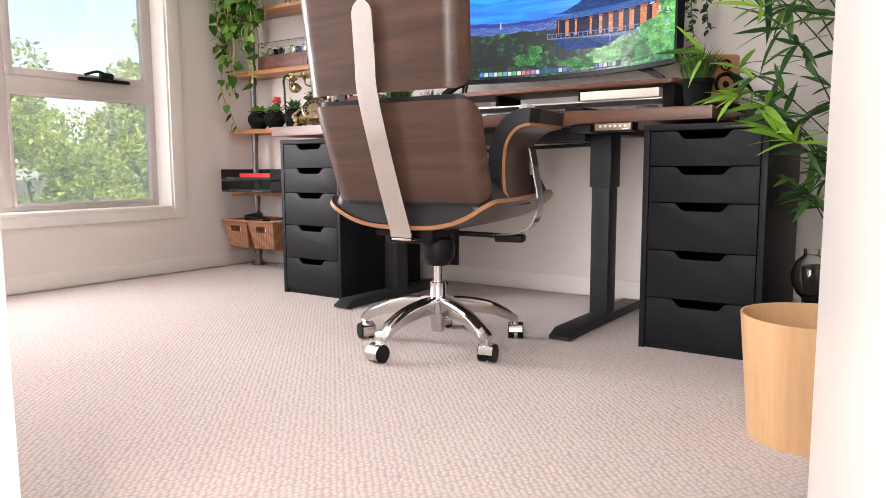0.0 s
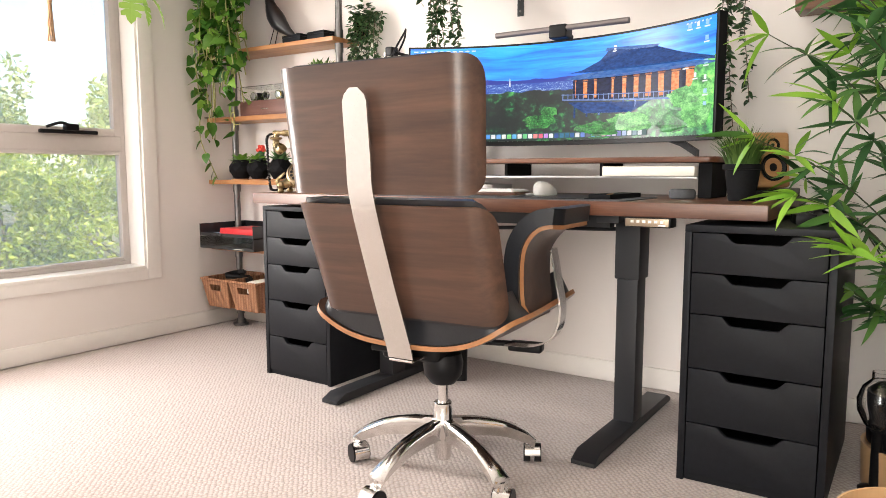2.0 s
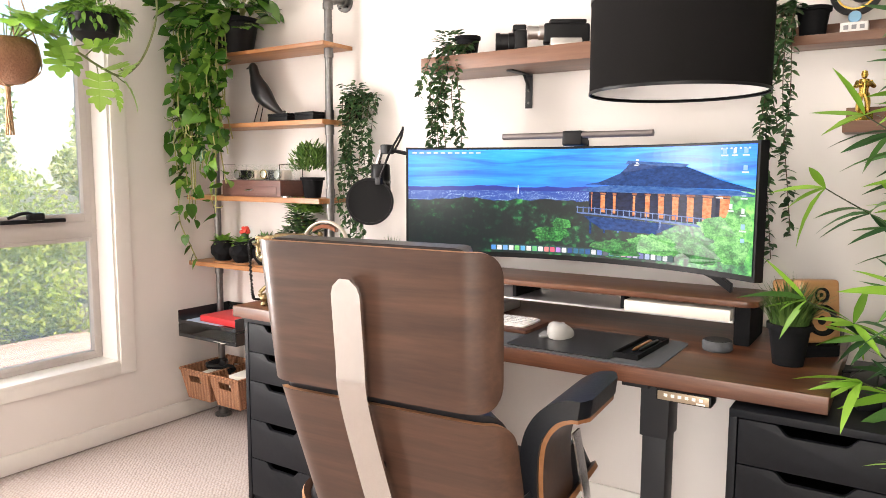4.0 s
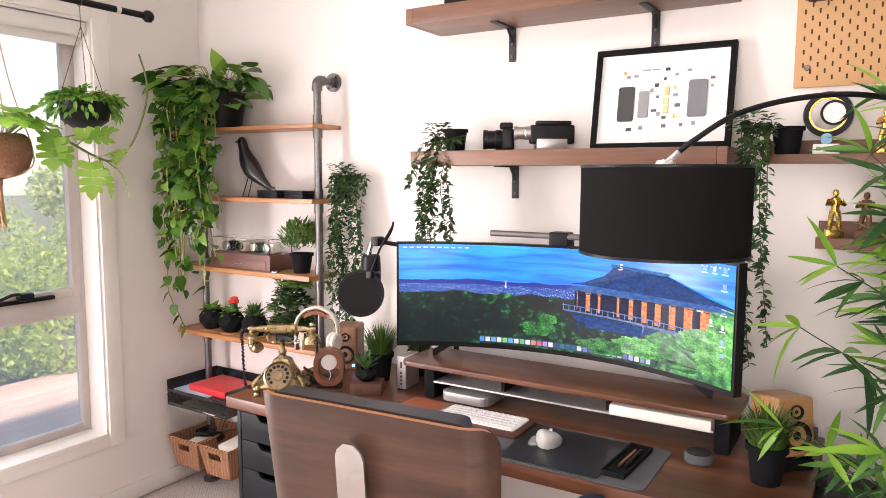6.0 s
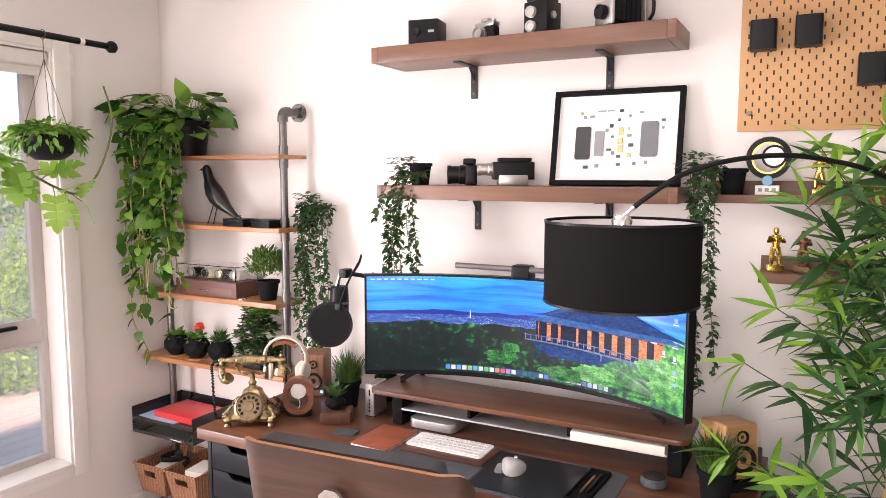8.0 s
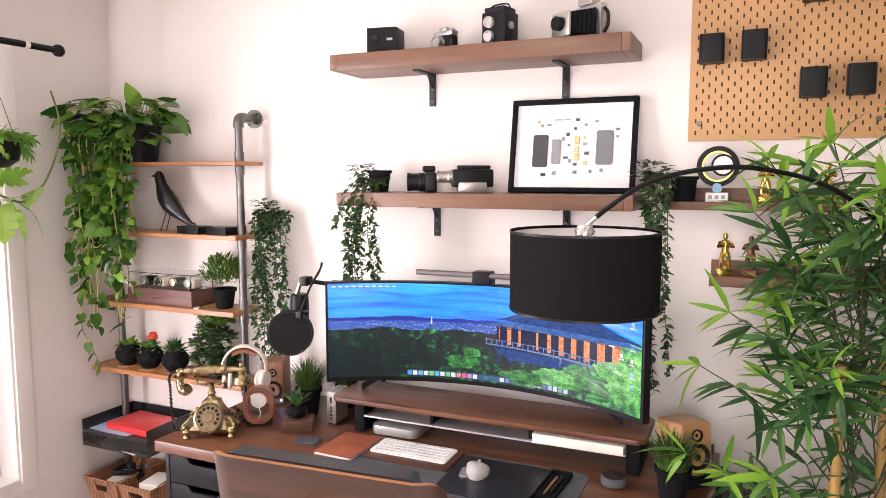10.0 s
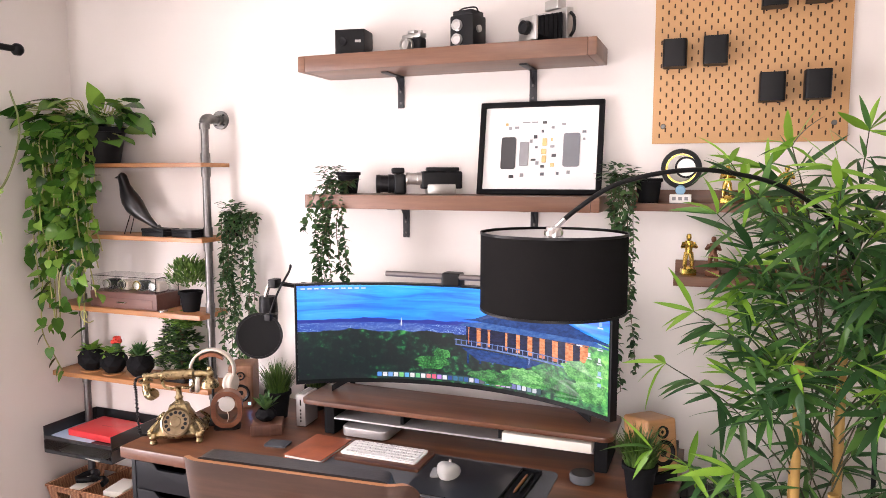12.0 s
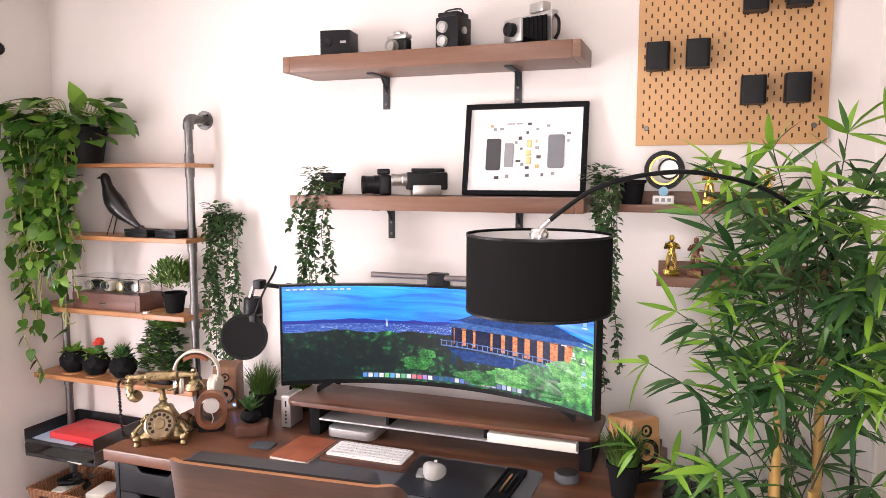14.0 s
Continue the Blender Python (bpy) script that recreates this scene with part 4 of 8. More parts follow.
def screen_mat():
    """The desktop picture: dusk sky, far hills, city lights and dark woods."""
    n = Nodes("screen_picture")
    co = n.t.nodes.new("ShaderNodeTexCoord").outputs["UV"]

    def mapped(sx, sy):
        mp = n.t.nodes.new("ShaderNodeMapping")
        mp.inputs["Scale"].default_value = (sx, sy, 1)
        n.link(co, mp.inputs["Vector"])
        return mp.outputs["Vector"]
    sep = n.t.nodes.new("ShaderNodeSeparateXYZ")
    n.link(co, sep.inputs[0])
    u, v = sep.outputs[0], sep.outputs[1]
    cloud = n.noise(mapped(2.4, 9.0), 1.3, 6, 0.6, 0.8)
    sky_c = n.ramp(cloud, [(0.30, (0.0, 0.07, 0.55)), (0.44, (0.0, 0.17, 0.90)), (0.56, (0.0, 0.30, 1.10)), (0.72, (0.06, 0.46, 1.2))])
    low = n.ramp(v, [(0.60, (0.02, 0.22, 0.85)), (0.78, (0.0, 0.12, 0.75))])
    sky_c = n.mix(n.span(n.math("MULTIPLY", n.math("SUBTRACT", v, 0.62), 4.0), 0.6, 0.0), sky_c, low)
    hill = n.noise(mapped(7, 0.01), 1.0, 5, 0.55)
    hill_line = n.math("ADD", n.math("MULTIPLY", hill, 0.10), 0.595)
    col = n.mix(n.math("GREATER_THAN", hill_line, v), sky_c, (0.004, 0.018, 0.23))
    # lights of the town
    spark = n.add("ShaderNodeTexVoronoi", Scale=1.0)
    n.link(mapped(330, 110), spark.inputs["Vector"])
    dots = n.math("MULTIPLY", n.math("LESS_THAN", spark.outputs["Distance"], 0.30), n.noise(mapped(26, 22), 1.0, 3))
    town = n.mix(n.ramp(dots, [(0.33, (0, 0, 0)), (0.58, (1, 1, 1))]), (0.006, 0.05, 0.30), (0.55, 0.75, 1.0))
    col = n.mix(n.math("LESS_THAN", v, 0.605), col, town)
    # woods
    tree = n.noise(mapped(24, 8.5), 1.5, 8, 0.68, 0.3)
    crown = n.add("ShaderNodeTexVoronoi", Scale=1.0)
    n.link(mapped(64, 22), crown.inputs["Vector"])
    lit = n.math("ADD", n.math("MULTIPLY", tree, 0.9), n.math("MULTIPLY", n.math("SUBTRACT", 0.5, crown.outputs["Distance"]), 0.22))
    patch = n.noise(mapped(3.4, 1.5), 1.0, 2)
    lit = n.math("ADD", lit, n.math("MULTIPLY", n.math("SUBTRACT", patch, 0.52), 0.75))
    right = n.math("MULTIPLY", n.math("MAXIMUM", n.math("SUBTRACT", u, 0.52), 0.0), 0.55)
    lit = n.math("ADD", lit, right)
    woods = n.ramp(lit, [(0.40, (0.001, 0.006, 0.008)), (0.52, (0.002, 0.028, 0.016)), (0.62, (0.012, 0.15, 0.045)), (0.76, (0.09, 0.42, 0.08)), (0.92, (0.36, 0.75, 0.18))])
    edge = n.math("ADD", n.math("MULTIPLY", n.noise(mapped(9, 0.01), 1.0, 6), 0.17), 0.435)
    rise = n.math("MULTIPLY", n.math("MAXIMUM", n.math("SUBTRACT", u, 0.88), 0.0), 1.2)
    col = n.mix(n.math("GREATER_THAN", n.math("ADD", edge, rise), v), col, woods)
    n.set(Base_Color=(0.01, 0.01, 0.01), Roughness=0.28, Specular_IOR_Level=0.4, Emission_Color=col, Emission_Strength=0.58)
    return n.mat


part("housing", arc_slab(MHALF, MZ0, MZ1, 0.003, 0.03), BLACK, mon, "black monitor housing")
picture = part("screen", arc_slab(SH, SB, ST, 0.0, 0.003), screen_mat(), mon, "glowing screen with a blue and green evening view", smooth=0)


def on_screen(name, pts, material, lift, label=""):
    """A flat patch on the screen, from (u, v) corners."""
    bm = bmesh.new()
    dense = []
    for (u0, v0), (u1, v1) in zip(pts, pts[1:] + pts[:1]):
        k = max(1, int(abs(u1 - u0) / 0.04))
        dense += [(u0 + (u1 - u0) * i / k, v0 + (v1 - v0) * i / k) for i in range(k)]
    bm.faces.new([bm.verts.new(on_arc(-SH + 2 * SH * u, SB + (ST - SB) * v, -lift)) for u, v in dense])
    bmesh.ops.triangulate(bm, faces=bm.faces)
    return part(name, bm, material, picture, label, smooth=0)


def lamp_paint(name, a, b, k=0.36):
    n = Nodes(name)
    c = n.ramp(n.noise(n.place((60, 60, 120)), 1.0, 4), [(0.35, a), (0.65, b)])
    n.set(Base_Color=(0.01, 0.01, 0.01), Emission_Color=c, Emission_Strength=k, Roughness=0.3, Specular_IOR_Level=0.1)
    return n.mat


P_ROOF = lamp_paint("picture_roof", (0.008, 0.035, 0.16), (0.03, 0.10, 0.36))
P_ROOF2 = lamp_paint("picture_roof_light", (0.03, 0.11, 0.40), (0.12, 0.25, 0.58))
P_DARK = lamp_paint("picture_dark", (0.005, 0.008, 0.03), (0.02, 0.03, 0.10))
P_WARM = lamp_paint("picture_lit_windows", (0.75, 0.19, 0.06), (1.0, 0.48, 0.22))
P_WARM2 = lamp_paint("picture_lit_beam", (0.30, 0.07, 0.05), (0.75, 0.30, 0.14))


def picture_tree(name, dark, mid, light):
    n = Nodes(name)
    leaf_, lump = n.noise(n.place((1, 1, 1.5)), 130, 5, 0.65), n.noise(n.place((1, 1, 1.5)), 26, 3)
    f = n.math("ADD", n.math("MULTIPLY", leaf_, 0.5), n.math("MULTIPLY", lump, 0.5))
    n.set(Base_Color=(0.01, 0.01, 0.01), Emission_Color=n.ramp(f, [(0.38, dark), (0.50, mid), (0.63, light)]), Emission_Strength=0.46, Roughness=0.3, Specular_IOR_Level=0.3)
    return n.mat


P_TREE = picture_tree("picture_tree", (0.003, 0.03, 0.012), (0.02, 0.16, 0.035), (0.10, 0.42, 0.10))
P_TREE2 = picture_tree("picture_tree_bright", (0.015, 0.10, 0.03), (0.08, 0.34, 0.08), (0.30, 0.72, 0.22))
P_RAIL = lamp_paint("picture_rail", (0.08, 0.16, 0.46), (0.30, 0.42, 0.75))
P_WHITE = lamp_paint("picture_white", (0.80, 0.84, 0.9), (0.95, 0.96, 1.0))
# temple hall: stilts, lit front, posts, veranda, two-tier roof, then the trees before it
on_screen("temple_base", [(0.51, 0.385), (0.78, 0.34), (0.72, 0.25), (0.565, 0.265)], P_ROOF, 0.0004)
on_screen("temple_wall", [(0.527, 0.41), (0.93, 0.35), (0.93, 0.61), (0.527, 0.61)], P_DARK, 0.0006)
for k in range(11):
    a = 0.534 + 0.0255 * k + 0.0011 * k * k
    w = 0.011 + 0.0019 * k
    on_screen("lit_window", [(a, 0.428 - 0.006 * k), (a + w, 0.426 - 0.006 * k), (a + w, 0.575), (a, 0.58)], P_WARM, 0.0008)
    on_screen("lit_lintel", [(a - 0.002, 0.585), (a + w + 0.002, 0.582), (a + w + 0.002, 0.598), (a - 0.002, 0.60)], P_WARM2, 0.0008)
on_screen("veranda", [(0.492, 0.405), (0.92, 0.325), (0.92, 0.345), (0.492, 0.418)], P_RAIL, 0.0010)
on_screen("veranda_rail", [(0.49, 0.458), (0.92, 0.395), (0.92, 0.404), (0.49, 0.466)], P_RAIL, 0.0010)
for k in range(26):
    a = 0.493 + 0.0167 * k
    on_screen("rail_post", [(a, 0.41 - 0.0031 * k), (a + 0.0028, 0.41 - 0.0031 * k), (a + 0.0028, 0.472 - 0.0027 * k), (a, 0.472 - 0.0027 * k)], P_RAIL, 0.0012)
on_screen("temple_roof", [(0.498, 0.612), (0.525, 0.645), (0.60, 0.672), (0.95, 0.645), (1.0, 0.615), (1.0, 0.60), (0.92, 0.602), (0.54, 0.606)], P_ROOF2, 0.0010)
on_screen("temple_roof", [(0.512, 0.672), (0.555, 0.694), (0.592, 0.728), (0.615, 0.775), (0.632, 0.825), (0.642, 0.865), (0.80, 0.835), (0.825, 0.79), (0.875, 0.735), (0.93, 0.695), (1.0, 0.655), (1.0, 0.63), (0.94, 0.652), (0.60, 0.668)], P_ROOF, 0.0012)
on_screen("temple_ridge", [(0.630, 0.858), (0.636, 0.888), (0.81, 0.852), (0.80, 0.828)], P_ROOF2, 0.0014)
for k in range(9):
    a = 0.60 + 0.034 * k
    on_screen("roof_rib", [(a, 0.672), (a + 0.003, 0.672), (0.650 + 0.50 * (a - 0.60) + 0.002, 0.845 - 0.12 * (a - 0.60)), (0.650 + 0.50 * (a - 0.60), 0.845 - 0.12 * (a - 0.60))], P_ROOF2, 0.0014)
for k in range(6):
    on_screen("temple_pillar", [(0.53 + 0.04 * k, 0.22 + 0.01 * k), (0.536 + 0.04 * k, 0.22 + 0.01 * k), (0.536 + 0.04 * k, 0.37), (0.53 + 0.04 * k, 0.37)], P_RAIL if k % 3 == 2 else P_ROOF, 0.0006)
rt_ = random.Random(17)
for k, (cu, cv, ru, rv, mm) in enumerate(((0.62, 0.10, 0.08, 0.09, 0), (0.72, 0.15, 0.08, 0.10, 1), (0.80, 0.20, 0.06, 0.09, 0), (0.90, 0.34, 0.06, 0.10, 1), (0.955, 0.40, 0.045, 0.11, 1), (0.86, 0.13, 0.07, 0.11, 0), (0.94, 0.18, 0.06, 0.12, 1), (0.42, 0.20, 0.055, 0.07, 0), (0.45, 0.30, 0.03, 0.05, 0))):
    rim_ = []
    for j in range(34):
        a, q = 2 * math.pi * j / 34, rt_.uniform(0.72, 1.12)
        rim_.append((min(0.998, max(0.002, cu + ru * q * math.cos(a))), max(0.004, cv + rv * q * math.sin(a))))
    on_screen("picture_tree", rim_, (P_TREE, P_TREE2)[mm], 0.0016 + 0.00006 * k)
on_screen("tower", [(0.318, 0.575), (0.323, 0.575), (0.3215, 0.66), (0.3195, 0.66)], P_WHITE, 0.0006)
# row of program icons, folders and the menu line
tints = [(0.10, 0.35, 0.9), (0.85, 0.85, 0.88), (0.2, 0.45, 0.95), (0.9, 0.9, 0.9), (0.25, 0.75, 0.25), (0.15, 0.5, 0.95), (0.9, 0.88, 0.85), (0.2, 0.7, 0.3), (0.92, 0.92, 0.92), (0.9, 0.3, 0.3),
         (0.95, 0.15, 0.25), (0.6, 0.3, 0.85), (0.85, 0.88, 0.92), (0.05, 0.10, 0.35), (0.05, 0.20, 0.35), (0.04, 0.16, 0.30), (0.05, 0.14, 0.4), (0.8, 0.8, 0.84), (0.2, 0.3, 0.8), (0.15, 0.15, 0.2),
         (0.15, 0.55, 0.8), (0.25, 0.6, 0.6), (0.9, 0.5, 0.6), (0.6, 0.4, 0.8), (0.7, 0.6, 0.85), (0.25, 0.25, 0.6), (0.5, 0.6, 0.9), (0.9, 0.9, 0.95), (0.3, 0.4, 0.5), (0.75, 0.8, 0.85)]
icon_mats = [lamp_paint("icon_tint", shade(c, 0.85), shade(c, 1.1)) for c in tints]
on_screen("icon_dock", [(0.245, 0.022), (0.775, 0.022), (0.775, 0.083), (0.245, 0.083)], lamp_paint("dock_shade", (0.05, 0.11, 0.12), (0.07, 0.14, 0.15)), 0.0026)
for k, im in enumerate(icon_mats):
    a = 0.251 + 0.0173 * k
    on_screen("icon", [(a + du, 0.05 + dv) for du, dv in round_rect(0.0135, 0.046, 0.0035, 2)], im, 0.0030)
FOLDER = lamp_paint("folder_blue", (0.35, 0.62, 0.85), (0.45, 0.72, 0.95))
for a, b, white in ((0.965, 0.93, 0), (0.935, 0.93, 1), (0.905, 0.93, 0), (0.965, 0.80, 0), (0.965, 0.60, 0), (0.965, 0.47, 1), (0.965, 0.35, 0), (0.965, 0.24, 0), (0.895, 0.60, 0), (0.93, 0.50, 1), (0.66, 0.86, 1)):
    w = 0.012 if not white else 0.009
    on_screen("folder_icon", [(a, b), (a + w, b), (a + w, b + 0.04), (a, b + 0.04)], P_WHITE if white else FOLDER, 0.0030)
    on_screen("icon_caption", [(a - 0.004, b - 0.02), (a + w + 0.004, b - 0.02), (a + w + 0.004, b - 0.008), (a - 0.004, b - 0.008)], P_WHITE, 0.0030)
for k in range(10):
    a = 0.012 + 0.0205 * k
    on_screen("menu_word", [(a, 0.963), (a + 0.013, 0.963), (a + 0.013, 0.976), (a, 0.976)], P_WHITE, 0.0006)
for k in range(7):
    a = 0.90 + 0.013 * k
    on_screen("menu_mark", [(a, 0.963), (a + 0.006, 0.963), (a + 0.006, 0.976), (a, 0.976)], P_WHITE, 0.0030)
# stand: hub behind the screen and two splayed legs on the riser
part("back_hub", boxed(MX - 0.14, MX + 0.14, 3.324, 3.39, 1.06, 1.22, 0.03, 3), SILVER, mon, "silver back of the monitor")
part("stand_neck", boxed(MX - 0.035, MX + 0.035, 3.324, 3.36, 0.96, 1.07, 0.01), BLACK, mon)
for sx in (-1, 1):
    leg = bmesh.new()
    prev = None
    for k in range(9):
        t = k / 8
        x, y, z = MX + sx * (0.03 + 0.47 * t), 3.342 - 0.10 * t, 0.975 - 0.077 * t ** 5
        hh, dd = 0.014 - 0.002 * t, 0.010 + 0.006 * t
        row = [leg.verts.new((x, y + dy, z + dz)) for dy, dz in ((-dd, -hh), (dd, -hh), (dd, hh), (-dd, hh))]
        if prev:
            for j in range(4):
                leg.faces.new((prev[j], prev[(j + 1) % 4], row[(j + 1) % 4], row[j]))
        else:
            leg.faces.new(row)
        prev = row
    leg.faces.new(prev[::-1])
    part("stand_leg", leg, BLACK, mon, "black splayed stand leg")

# light bar on the monitor's upper edge
lb = thing("monitor_light_bar", (0, 0, 0), "slim grey light bar clipped on the monitor", "light bar")
part("bar", rod((0.835, 3.262, 1.358), (1.36, 3.262, 1.358), 0.0105), plain("grey_anodised", (0.17, 0.15, 0.145), 0.4, 0.6), lb)
part("clip", boxed(1.06, 1.13, 3.25, 3.31, 1.323, 1.372, 0.008, 3), BLACK, lb)
part("counterweight", boxed(1.07, 1.12, 3.327, 3.345, 1.27, 1.345, 0.006), BLACK, lb)

# ---- things on the desk ----
RZ0 = 0.755
riser = thing("monitor_riser", (0, 0, RZ0), "walnut desk shelf with rounded corners, dark feet and a metal tray", "desk shelf")
part("top", prism(round_rect(1.165, 0.255, 0.04, 6, 1.125, 3.2285), "z", 0.113, 0.131, 0.004), DESK_WOOD, riser, "walnut top with a pale rounded edge")
for fx in (0.655, 1.665):
    part("foot", boxed(fx - 0.022, fx + 0.022, 3.13, 3.34, 0.0, 0.1125, 0.006), MATT_BLACK, riser, "black felt-covered foot")
part("tray", boxed(0.678, 1.642, 3.125, 3.34, 0.062, 0.068, 0.001), SILVER, riser, "silver metal tray")
for fx in (0.95, 1.32):
    part("divider", boxed(fx - 0.006, fx + 0.006, 3.14, 3.335, 0.0685, 0.1125), MATT_BLACK, riser, smooth=0)
WHITE = plain("white_plastic", (0.80, 0.79, 0.76), 0.35, vary=0.02, bump=0.03)
WHITE_OFF = plain("ivory_plastic", (0.72, 0.68, 0.60), 0.4, vary=0.03, bump=0.03)
whole("storage_box", boxed(1.335, 1.638, 3.108, 3.335, 0.0, 0.033, 0.004), WHITE_OFF, "ivory box pushed under the desk shelf", "box", at=(0, 0, RZ0 + 0.0685))
mini = thing("mini_computer", (0.80, 3.22, RZ0), "flat silver mini computer under the desk shelf", "computer")
part("body", prism(round_rect(0.19, 0.19, 0.03, 6), "z", 0.003, 0.036, 0.003), SILVER, mini)
part("base", prism(round_rect(0.15, 0.15, 0.03, 6), "z", 0.0, 0.0032), BLACK, mini)

FELT = plain("charcoal_felt", (0.075, 0.078, 0.085), 0.95, vary=0.25, scale=400, bump=0.5, depth=0.001)
FELT2 = plain("slate_felt", (0.05, 0.056, 0.066), 0.95, vary=0.3, scale=400, bump=0.5, depth=0.001)
whole("desk_mat", prism(round_rect(0.905, 0.322, 0.03, 6, 1.088, 2.921), "z", 0, 0.003), FELT, "charcoal felt desk mat with rounded corners", "desk mat", at=(0, 0, RZ0))
BLACK_PAD = plain("black_pad_leather", (0.012, 0.012, 0.013), 0.35, vary=0.3, scale=300, bump=0.2)
whole("mouse_pad", prism(round_rect(0.30, 0.29, 0.01, 4, 1.265, 2.918), "z", 0, 0.003), BLACK_PAD, "black leather mouse pad on the felt mat", "mouse pad", at=(0, 0, RZ0 + 0.0034))
tray = thing("pen_tray", (1.452, 2.925, RZ0 + 0.0034), "narrow black pen tray holding slim pens", "pen tray", rz=-3)
tb = boxed(-0.033, 0.033, -0.12, 0.12, 0, 0.004, 0.001)
for x0, x1, y0, y1 in ((-0.033, -0.029, -0.12, 0.12), (0.029, 0.033, -0.12, 0.12), (-0.029, 0.029, -0.12, -0.116), (-0.029, 0.029, 0.116, 0.12)):
    bm_box(tb, x0, x1, y0, y1, 0.004, 0.014)
part("tray", tb, MATT_BLACK, tray)
for k, (mm, r) in enumerate(((plain("copper", (0.55, 0.24, 0.12), 0.3, 1.0), 0.0045), (BLACK, 0.0055))):
    pen = whole("pen", turned([(0, 0), (r * 0.4, 0.004), (r, 0.02), (r, 0.13), (r * 0.8, 0.14), (0, 0.141)], 14), mm, "slim pen lying in the tray", "pen", "pens in the tray",
                m=Matrix.Translation((1.445 + 0.016 * k, 2.86 + 0.01 * k, RZ0 + 0.0135)) @ pose(0, 0, 0, -90, 0, -3))

# keyboard on a walnut tray
kt = whole("keyboard_tray", prism(round_rect(0.315, 0.165, 0.012, 5, 0, 0), "z", 0, 0.011, 0.002), DESK_WOOD, "walnut tray under the keyboard", "tray", at=(0.952, 2.993, RZ0 + 0.0034))
kb = thing("keyboard", (0.945, 3.003, RZ0 + 0.0147), "slim white compact keyboard on a walnut tray", "keyboard")
part("case", prism(round_rect(0.285, 0.122, 0.012, 5), "z", 0, 0.006, 0.001), WHITE, kb)
LEGEND = plain("grey_print", (0.30, 0.30, 0.30), 0.5, vary=0.02, bump=0)
cap = mesh_of("key", boxed(-0.0080, 0.0080, -0.0080, 0.0080, 0, 0.003, 0.001, 1), WHITE)
mark = mesh_of("key_mark", boxed(-0.002, 0.002, -0.0022, 0.0022, 0, 0.0004), LEGEND, 0)
for row in range(5):
    x, y = -0.130, 0.046 - 0.0225 * row
    widths = [[1] * 13 + [1.35], [1.4] + [1] * 13, [1.7] + [1] * 11 + [1.75], [2.2] + [1] * 10 + [2.25], [1, 1, 1, 1.2, 5.0, 1.2, 1, 1, 1, 1]][row]
    unit = 0.262 / sum(widths)
    for w in widths:
        k = new("key", cap)
        k.parent = kb
        k.location, k.scale = (x + w * unit / 2, y, 0.0062), ((w * unit - 0.0022) / 0.016, 1.18, 1)
        if w < 3:
            q = new("key_mark", mark)
            q.parent = k
            q.location = (0, 0, 0.003)
            q.scale = (0.016 / (w * unit), 1, 1)
        x += w * unit
# mouse
mouse = thing("computer_mouse", (1.208, 2.935, RZ0 + 0.0067), "pale grey sculpted wireless mouse", "mouse", rz=12)
body = bmesh.new()
bmesh.ops.create_uvsphere(body, u_segments=24, v_segments=14, radius=1.0)
for v in body.verts:
    x, y, z = v.co
    z = max(z, -0.25)
    v.co = Vector((x * 0.038 * (1 + 0.12 * y), y * 0.058, (z + 0.25) * 0.032 * (1.0 - 0.55 * y) + (0.012 * max(0, -x) * (z > 0))))
MOUSE_GREY = plain("pale_grey_plastic", (0.40, 0.39, 0.37), 0.42, vary=0.04)
part("shell", body, MOUSE_GREY, mouse)
part("scroll_wheel", rod((-0.004, 0.032, 0.026), (0.004, 0.032, 0.026), 0.009), SILVER, mouse)
part("thumb_rest", prism(round_rect(0.03, 0.07, 0.012, 4, -0.042, -0.005), "z", 0.0, 0.007, 0.002), plain("mid_grey_rubber", (0.22, 0.22, 0.21), 0.6), mouse)
# notebook and wallet
nbk = thing("notebook", (0.705, 2.968, RZ0 + 0.0034), "closed notebook in worn brown leather", "notebook", rz=-2)
TAN = plain("brown_leather", (0.30, 0.085, 0.038), 0.5, vary=0.28, scale=18, bump=0.3, patch=9)
PAGE = plain("paper", (0.74, 0.71, 0.64), 0.8, vary=0.05, scale=200)
part("cover", boxed(-0.075, 0.075, -0.105, 0.105, 0.010, 0.0125, 0.001), TAN, nbk)
part("back_cover", boxed(-0.075, 0.075, -0.105, 0.105, 0.0, 0.002), TAN, nbk, smooth=0)
part("pages", boxed(-0.072, 0.072, -0.102, 0.102, 0.0021, 0.0099), PAGE, nbk, smooth=0)
whole("coaster", prism(round_rect(0.085, 0.062, 0.008, 4), "z", 0, 0.006, 0.001), FELT2, "dark slate-grey felt card holder", "coaster", at=(0.535, 2.968, RZ0), rz=6)
# round speaker puck
pk = thing("speaker_puck", (1.62, 3.045, RZ0), "small round charcoal speaker with a fabric side", "speaker")
part("body", turned([(0, 0), (0.034, 0), (0.039, 0.005), (0.040, 0.022), (0.037, 0.029), (0, 0.029)], 32), FELT, pk)
part("top", turned([(0.034, 0.0292), (0.034, 0.031), (0, 0.031)], 32), BLACK, pk)


def grass_pot(at, r, h, tuft_h, n, seed, label, spread=0.9):
    t = thing("potted_grass", at, label, "potted plant", "grass plants in black pots")
    part("pot", tapered_pot(r * 0.72, r, h), MATT_BLACK, t, "matt black plastic pot")
    part("soil", turned([(r - 0.005, h * 0.825), (0, h * 0.84)], 20), plain("soil", (0.03, 0.02, 0.014), 0.95, vary=0.4, scale=200, bump=0.6), t)
    g = grass_tuft(n, r * 0.85, tuft_h, seed, spread)
    tagged(part("blades", g, GRASS, t, m=pose(0, 0, h * 0.83)), kind="stuff")
    return t


